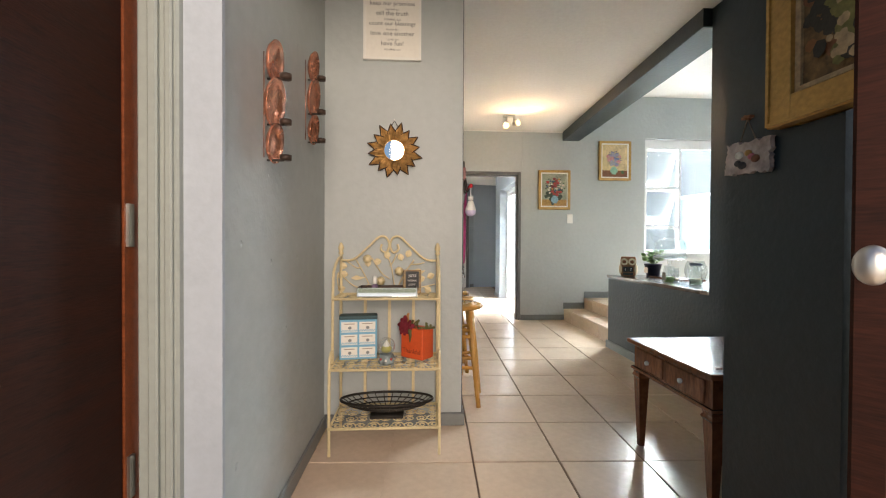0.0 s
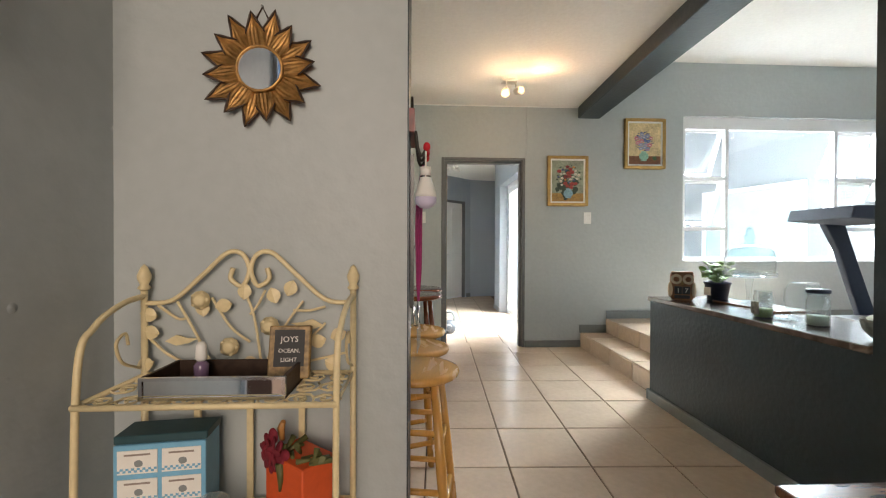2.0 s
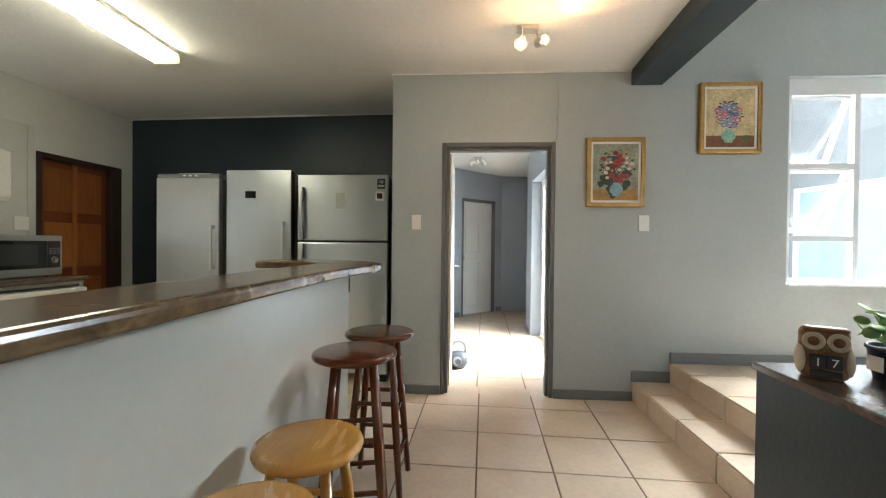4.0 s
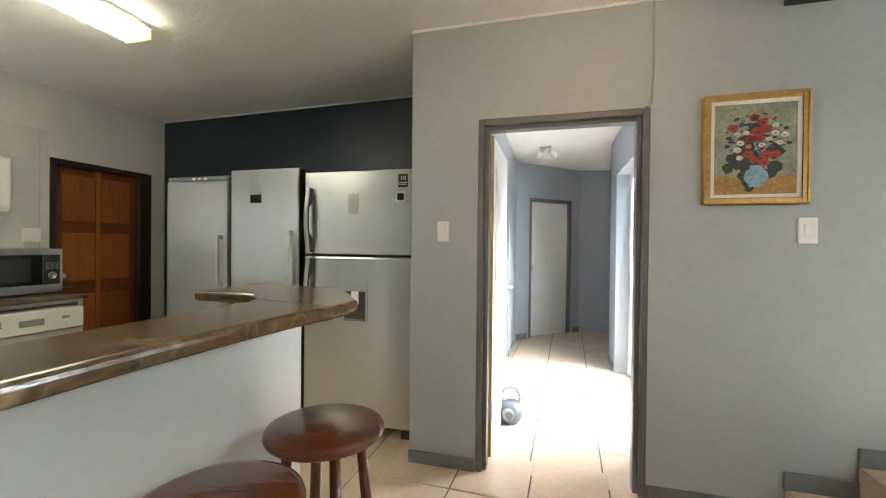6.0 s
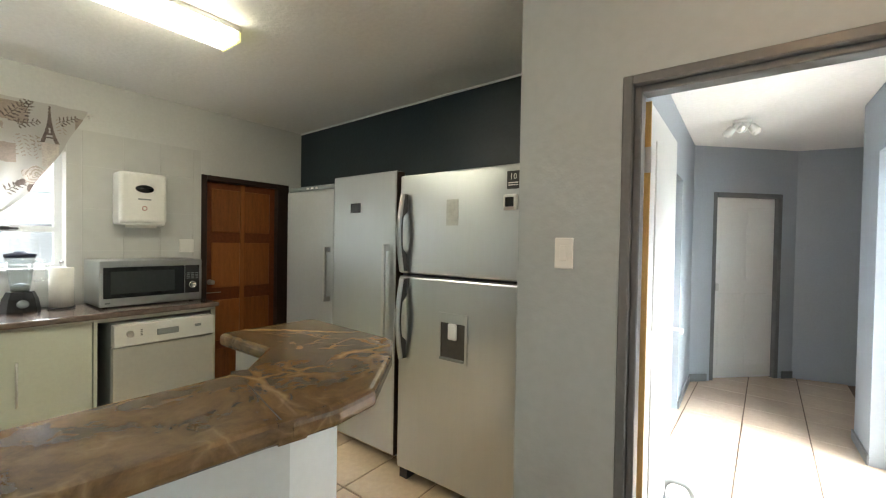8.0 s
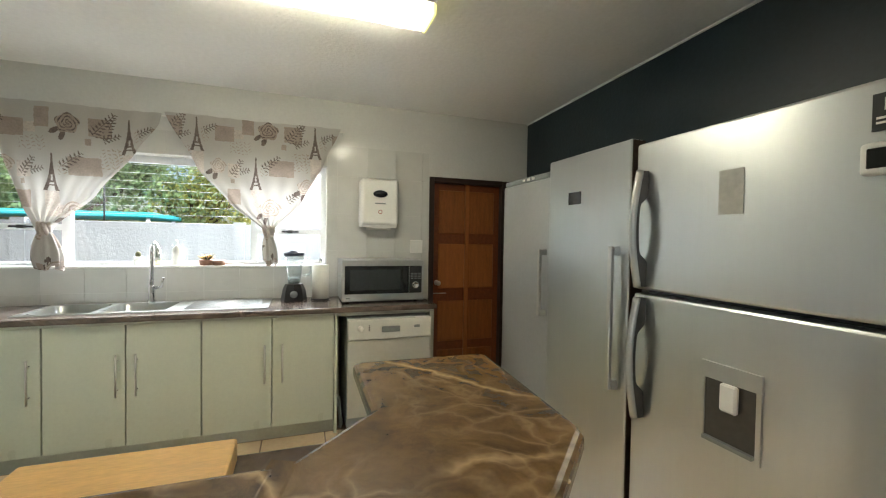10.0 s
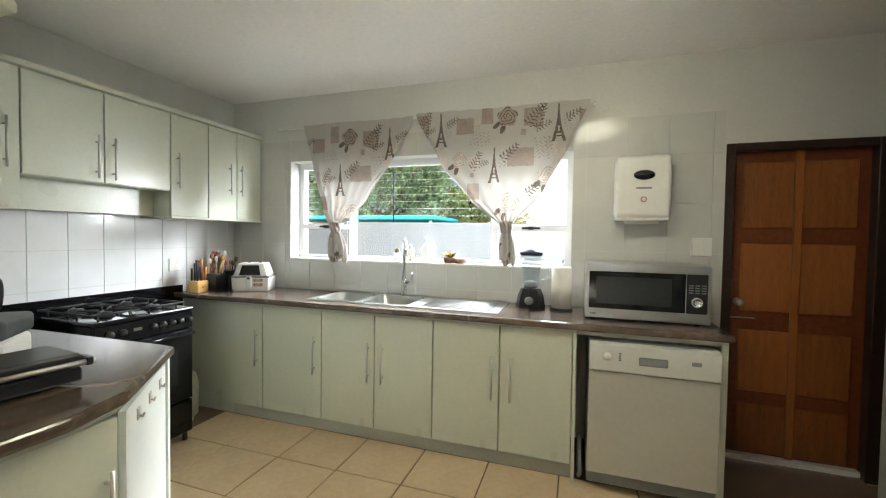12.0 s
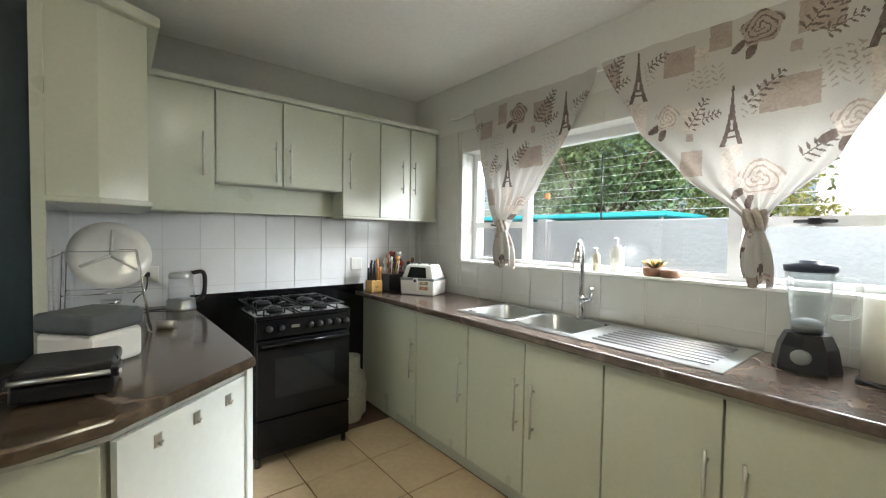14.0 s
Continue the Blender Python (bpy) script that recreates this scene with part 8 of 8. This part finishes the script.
for y in (2.82, 5.46):
    part("hook", tube([(-2.315, y, 2.365), (-2.262, y, 2.365)], 0.006, 8), WPLAST, cr_)

# ---- outside the windows ----
gw = thing("garden_wall", (-4.2, 4, -0.16), "rough white plastered garden wall", "wall")
for k in range(8):
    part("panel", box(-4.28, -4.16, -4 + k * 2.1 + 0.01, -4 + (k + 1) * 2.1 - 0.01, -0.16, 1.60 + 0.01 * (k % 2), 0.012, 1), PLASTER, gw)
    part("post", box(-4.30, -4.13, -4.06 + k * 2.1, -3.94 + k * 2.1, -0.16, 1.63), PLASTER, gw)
ef = thing("electric_fence", (-4.2, 4, 1.6), "thin electric fence wires above the garden wall", "fence")
for k in range(7):
    part("wire", tube([(-4.22, -4, 1.70 + k * 0.095), (-4.22, 12.8, 1.70 + k * 0.095)], 0.002, 5), ALU, ef)
for y in (-2, 1.0, 3.02, 7.0, 10):
    part("bracket", tube([(-4.22, y, 1.58), (-4.22, y, 2.32)], 0.01, 6), BLACK, ef)
single("orange_insulator", box(-4.24, -4.20, 2.28, 2.34, 1.88, 1.95, 0.005, 1), P_ORANGE, "orange plastic tag on the fence", "tag")


def tree(name, at, h, crown, n, mat, seed, label):
    t = thing(name, at, label, "tree")
    rnd_ = random.Random(seed)
    x, y, z = at
    part("trunk", tube(curve_points([(x, y, z), (x + 0.1, y - 0.1, z + h * 0.35), (x, y + 0.1, z + h * 0.7)]), [0.16 - 0.005 * k for k in range(17)], 8), BARK, t)
    for k in range(7):
        a = k * 0.9
        part("limb", tube(curve_points([(x, y, z + h * 0.4 + 0.05 * k), (x + 0.4 * crown[0] * math.cos(a), y + 0.4 * crown[1] * math.sin(a), z + h * 0.65), (x + 0.8 * crown[0] * math.cos(a), y + 0.8 * crown[1] * math.sin(a), z + h * 0.85)]), 0.04, 6), BARK, t)
    vs, fs = [], []
    clumps = [(rnd_.gauss(0, 0.5), rnd_.gauss(0, 0.5), rnd_.gauss(0, 0.45), rnd_.uniform(0.2, 0.42)) for _ in range(60)]
    for _ in range(n):
        cx_, cy_, cz_, r = rnd_.choice(clumps)
        d = Vector((rnd_.gauss(0, 1), rnd_.gauss(0, 1), rnd_.gauss(0, 1))).normalized() * r * rnd_.uniform(0.6, 1)
        p = Vector((x + (cx_ + d.x) * crown[0], y + (cy_ + d.y) * crown[1], z + h * 0.75 + (cz_ + d.z) * crown[2]))
        e1 = Vector((rnd_.gauss(0, 1), rnd_.gauss(0, 1), rnd_.gauss(0, 1))).normalized()
        e2 = e1.orthogonal().normalized()
        L, w = rnd_.uniform(0.07, 0.13), rnd_.uniform(0.022, 0.04)
        i0 = len(vs)
        vs += [p - e1 * L * 0.5, p + e2 * w, p + e1 * L * 0.5, p - e2 * w]
        fs.append((i0, i0 + 1, i0 + 2, i0 + 3))
    me = bpy.data.meshes.new("crown")
    me.from_pydata([tuple(v - Vector(at)) for v in vs], [], fs)
    me.materials.append(mat)
    ob = new("crown", me)
    ob.parent = t
    tagged(ob, kind="stuff")


tree("garden_tree", (-8.0, 0.7, -0.16), 3.6, (1.6, 2.4, 1.7), 30000, TREEL, 2, "dense dark green garden tree beyond the wall")
tree("garden_tree", (-10.5, 2.6, -0.16), 3.2, (1.0, 1.2, 1.1), 6000, TREEY, 6, "yellow-green garden tree beyond the wall")
sc = thing("shade_canopy", (-6.6, 1.8, -0.16), "teal shade cloth canopy beyond the wall", "canopy")
part("cloth", prism([(-7.4, -1.5), (-5.9, -1.5), (-5.9, 3.0), (-7.4, 3.0)], 1.72, 1.80, 0.02, 1), CANVAS, sc)
for x, y in ((-7.3, -1.4), (-6.0, -1.4), (-7.3, 2.9), (-6.0, 2.9)):
    part("pole", tube([(x, y, -0.16), (x, y, 1.74)], 0.03, 8), ALU, sc)
nb = thing("neighbour_house", (-14, 8.5, -0.16), "white neighbouring house with a flat roof", "house")
part("wall", box(-16, -13, 3.4, 14, -0.16, 6.0), HOUSEW, nb)
part("roof", box(-16.2, -12.8, 3.2, 14.2, 6.0, 6.2), GPLAST, nb)
for y in (6.0, 8.5, 11):
    wo = part("window", box(-13.0, -12.96, y, y + 1.3, 1.4, 2.6), TEALW, nb)
    part("frame", wall_mesh("y", -12.97, -12.93, y - 0.05, y + 1.35, 1.35, 2.65, [(y, y + 1.3, 1.4, 2.6)]), ALU, wo)
ch = thing("courtyard_house", (6, 12, -0.1), "white plastered house wing across the courtyard", "house")
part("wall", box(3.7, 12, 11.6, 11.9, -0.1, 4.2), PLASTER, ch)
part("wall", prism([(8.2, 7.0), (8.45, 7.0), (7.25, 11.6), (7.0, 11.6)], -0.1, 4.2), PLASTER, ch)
for x0 in (4.6, 5.9):
    wo = part("window", box(x0, x0 + 0.9, 11.56, 11.6, 0.9, 2.1), TEALW, ch)
    part("frame", wall_mesh("x", 11.53, 11.57, x0 - 0.05, x0 + 0.95, 0.85, 2.15, [(x0, x0 + 0.9, 0.9, 2.1)]), ALU, wo)
wv = Matrix.Translation((8.2, 7.0, 0)) @ Matrix.Rotation(math.atan2(4.6, -1.2), 4, "Z")
wo = part("window", moved(box(1.6, 3.4, 0.0, 0.03, 0.7, 2.2), wv), TEALW, ch)
part("frame", moved(wall_mesh("x", 0.0, 0.06, 1.52, 3.48, 0.62, 2.28, [(1.6, 3.4, 0.7, 2.2)]), wv), ALU, wo)
part("roof", box(3.4, 12.3, 11.3, 12.2, 4.2, 4.35), GPLAST, ch)

# ---- pieces of floor and walls ----
def tile_mesh(name, w, h, t, mat, gap):
    return mesh_of(name, box(-w / 2 + gap / 2, w / 2 - gap / 2, -h / 2 + gap / 2, h / 2 - gap / 2, -t, 0, 0.0025, 1), mat)


def floor_tiles(parent, name, org, ang, pitch, deep, xr, yr, z, mat, gap=0.008):
    me = tile_mesh(name, pitch, deep, 0.012, mat, gap)
    c, s = math.cos(ang), math.sin(ang)
    for i in range(-14, 20):
        for j in range(-14, 30):
            u, v = (i + 0.5) * pitch, (j + 0.5) * deep
            x, y = org[0] + u * c - v * s, org[1] + u * s + v * c
            if not (xr[0] < x < xr[1] and yr[0] < y < yr[1]):
                continue
            ob = new(name, me)
            ob.matrix_basis = Matrix.Translation((x, y, z + 0.0006 * math.sin(i * 5.1 + j * 3.3))) @ Matrix.Rotation(ang + 0.002 * math.sin(i * 7 + j), 4, "Z")
            ob.parent = parent


floor_tiles(FLOOR, "floor_tile", (1.56, 2.503), radians(-2.0), 0.4225, 0.4345, (0.9, 3.1), (0.3, 6.4), 0.0, TILE)
floor_tiles(FLOOR, "floor_tile", (1.70, 7.09), radians(-2.0), 0.4225, 0.4225, (0.95, 2.85), (6.38, 11.2), -0.001, TILE)
floor_tiles(FLOOR, "floor_tile", (0.33, 2.55), radians(-2.0), 0.4225, 0.4345, (0.2, 0.9), (1.6, 3.0), -0.001, TILE)
floor_tiles(FLOOR, "floor_tile", (-0.955, 3.138), radians(0.0), 0.4115, 0.432, (-1.95, 1.1), (2.7, 7.2), -0.002, TILEK)
# risers and treads
def slab(parent, name, x0, x1, y0, y1, z0, z1):
    ob = new(name, mesh_of(name, box(x0, x1, y0, y1, z0, z1, 0.0025, 1), TILE))
    ob.parent = parent


LOUNGE = bpy.data.objects["floor_lounge"]
yy = 4.67
while yy < 6.19:
    y1 = min(yy + 0.405, 6.198)
    slab(STEPS, "tread_tile", 2.918, 3.213, yy, y1 - 0.006, 0.147, 0.157)
    slab(STEPS, "riser_tile", 2.914, 2.925, yy, y1 - 0.006, -0.004, 0.146)
    slab(LOUNGE, "riser_tile", 3.204, 3.215, yy, y1 - 0.006, 0.158, 0.301)
    for k in range(5):
        slab(LOUNGE, "tread_tile", 3.207 + k * 0.412, 3.613 + k * 0.412, yy, y1 - 0.006, 0.302, 0.312)
    yy += 0.412


def wall_tiles(parent, name, along, plane, sign, a0, a1, z0, z1, w, h, holes=(), mat=WTILE):
    """Glazed tiles on a wall: along 'x' or 'y', standing 4 mm proud of the plane."""
    a = a0
    while a < a1 - 0.02:
        b = min(a + w, a1)
        z = z0
        while z < z1 - 0.02:
            q = min(z + h, z1)
            segs = [(a, b, z, q)]
            for h0, h1, k0, k1 in holes:
                out = []
                for (s0, s1, t0, t1) in segs:
                    if s1 <= h0 or s0 >= h1 or t1 <= k0 or t0 >= k1:
                        out.append((s0, s1, t0, t1))
                        continue
                    if s0 < h0: out.append((s0, h0, t0, t1))
                    if s1 > h1: out.append((h1, s1, t0, t1))
                    m0, m1 = max(s0, h0), min(s1, h1)
                    if t0 < k0: out.append((m0, m1, t0, k0))
                    if t1 > k1: out.append((m0, m1, k1, t1))
                segs = out
            for s0, s1, t0, t1 in segs:
                if s1 - s0 < 0.02 or t1 - t0 < 0.02:
                    continue
                g = 0.0028
                lo_, hi_ = sorted((plane, plane + sign * 0.005))
                bm = box(s0 + g, s1 - g, lo_, hi_, t0 + g, t1 - g) if along == "x" else box(lo_, hi_, s0 + g, s1 - g, t0 + g, t1 - g)
                ob = new(name, mesh_of(name, bm, mat))
                ob.parent = parent
            z = q
        a = b


wall_tiles(WBACK, "wall_tile", "x", 2.25, 1, -2.31, -2.2265, 0.806, 1.556, 0.2085, 0.25)
wall_tiles(WBACK, "wall_tile", "x", 2.25, 1, -2.2265, 0.088, 0.806, 1.556, 0.2085, 0.25)
wall_tiles(WSIDE, "wall_tile", "y", 0.09, -1, 2.255, 3.29, 0.806, 1.556, 0.2085, 0.25)
for ta, tb in ((2.255, 2.336), (2.336, 6.26)):
    for tc, td in ((0.945, 1.02), (1.02, 2.27)):
        wall_tiles(WWIN, "wall_tile", "y", -2.315, 1, ta, tb, tc, td, 0.257, 0.327, [(2.903, 5.332, 1.21, 2.087)], WTILE2)
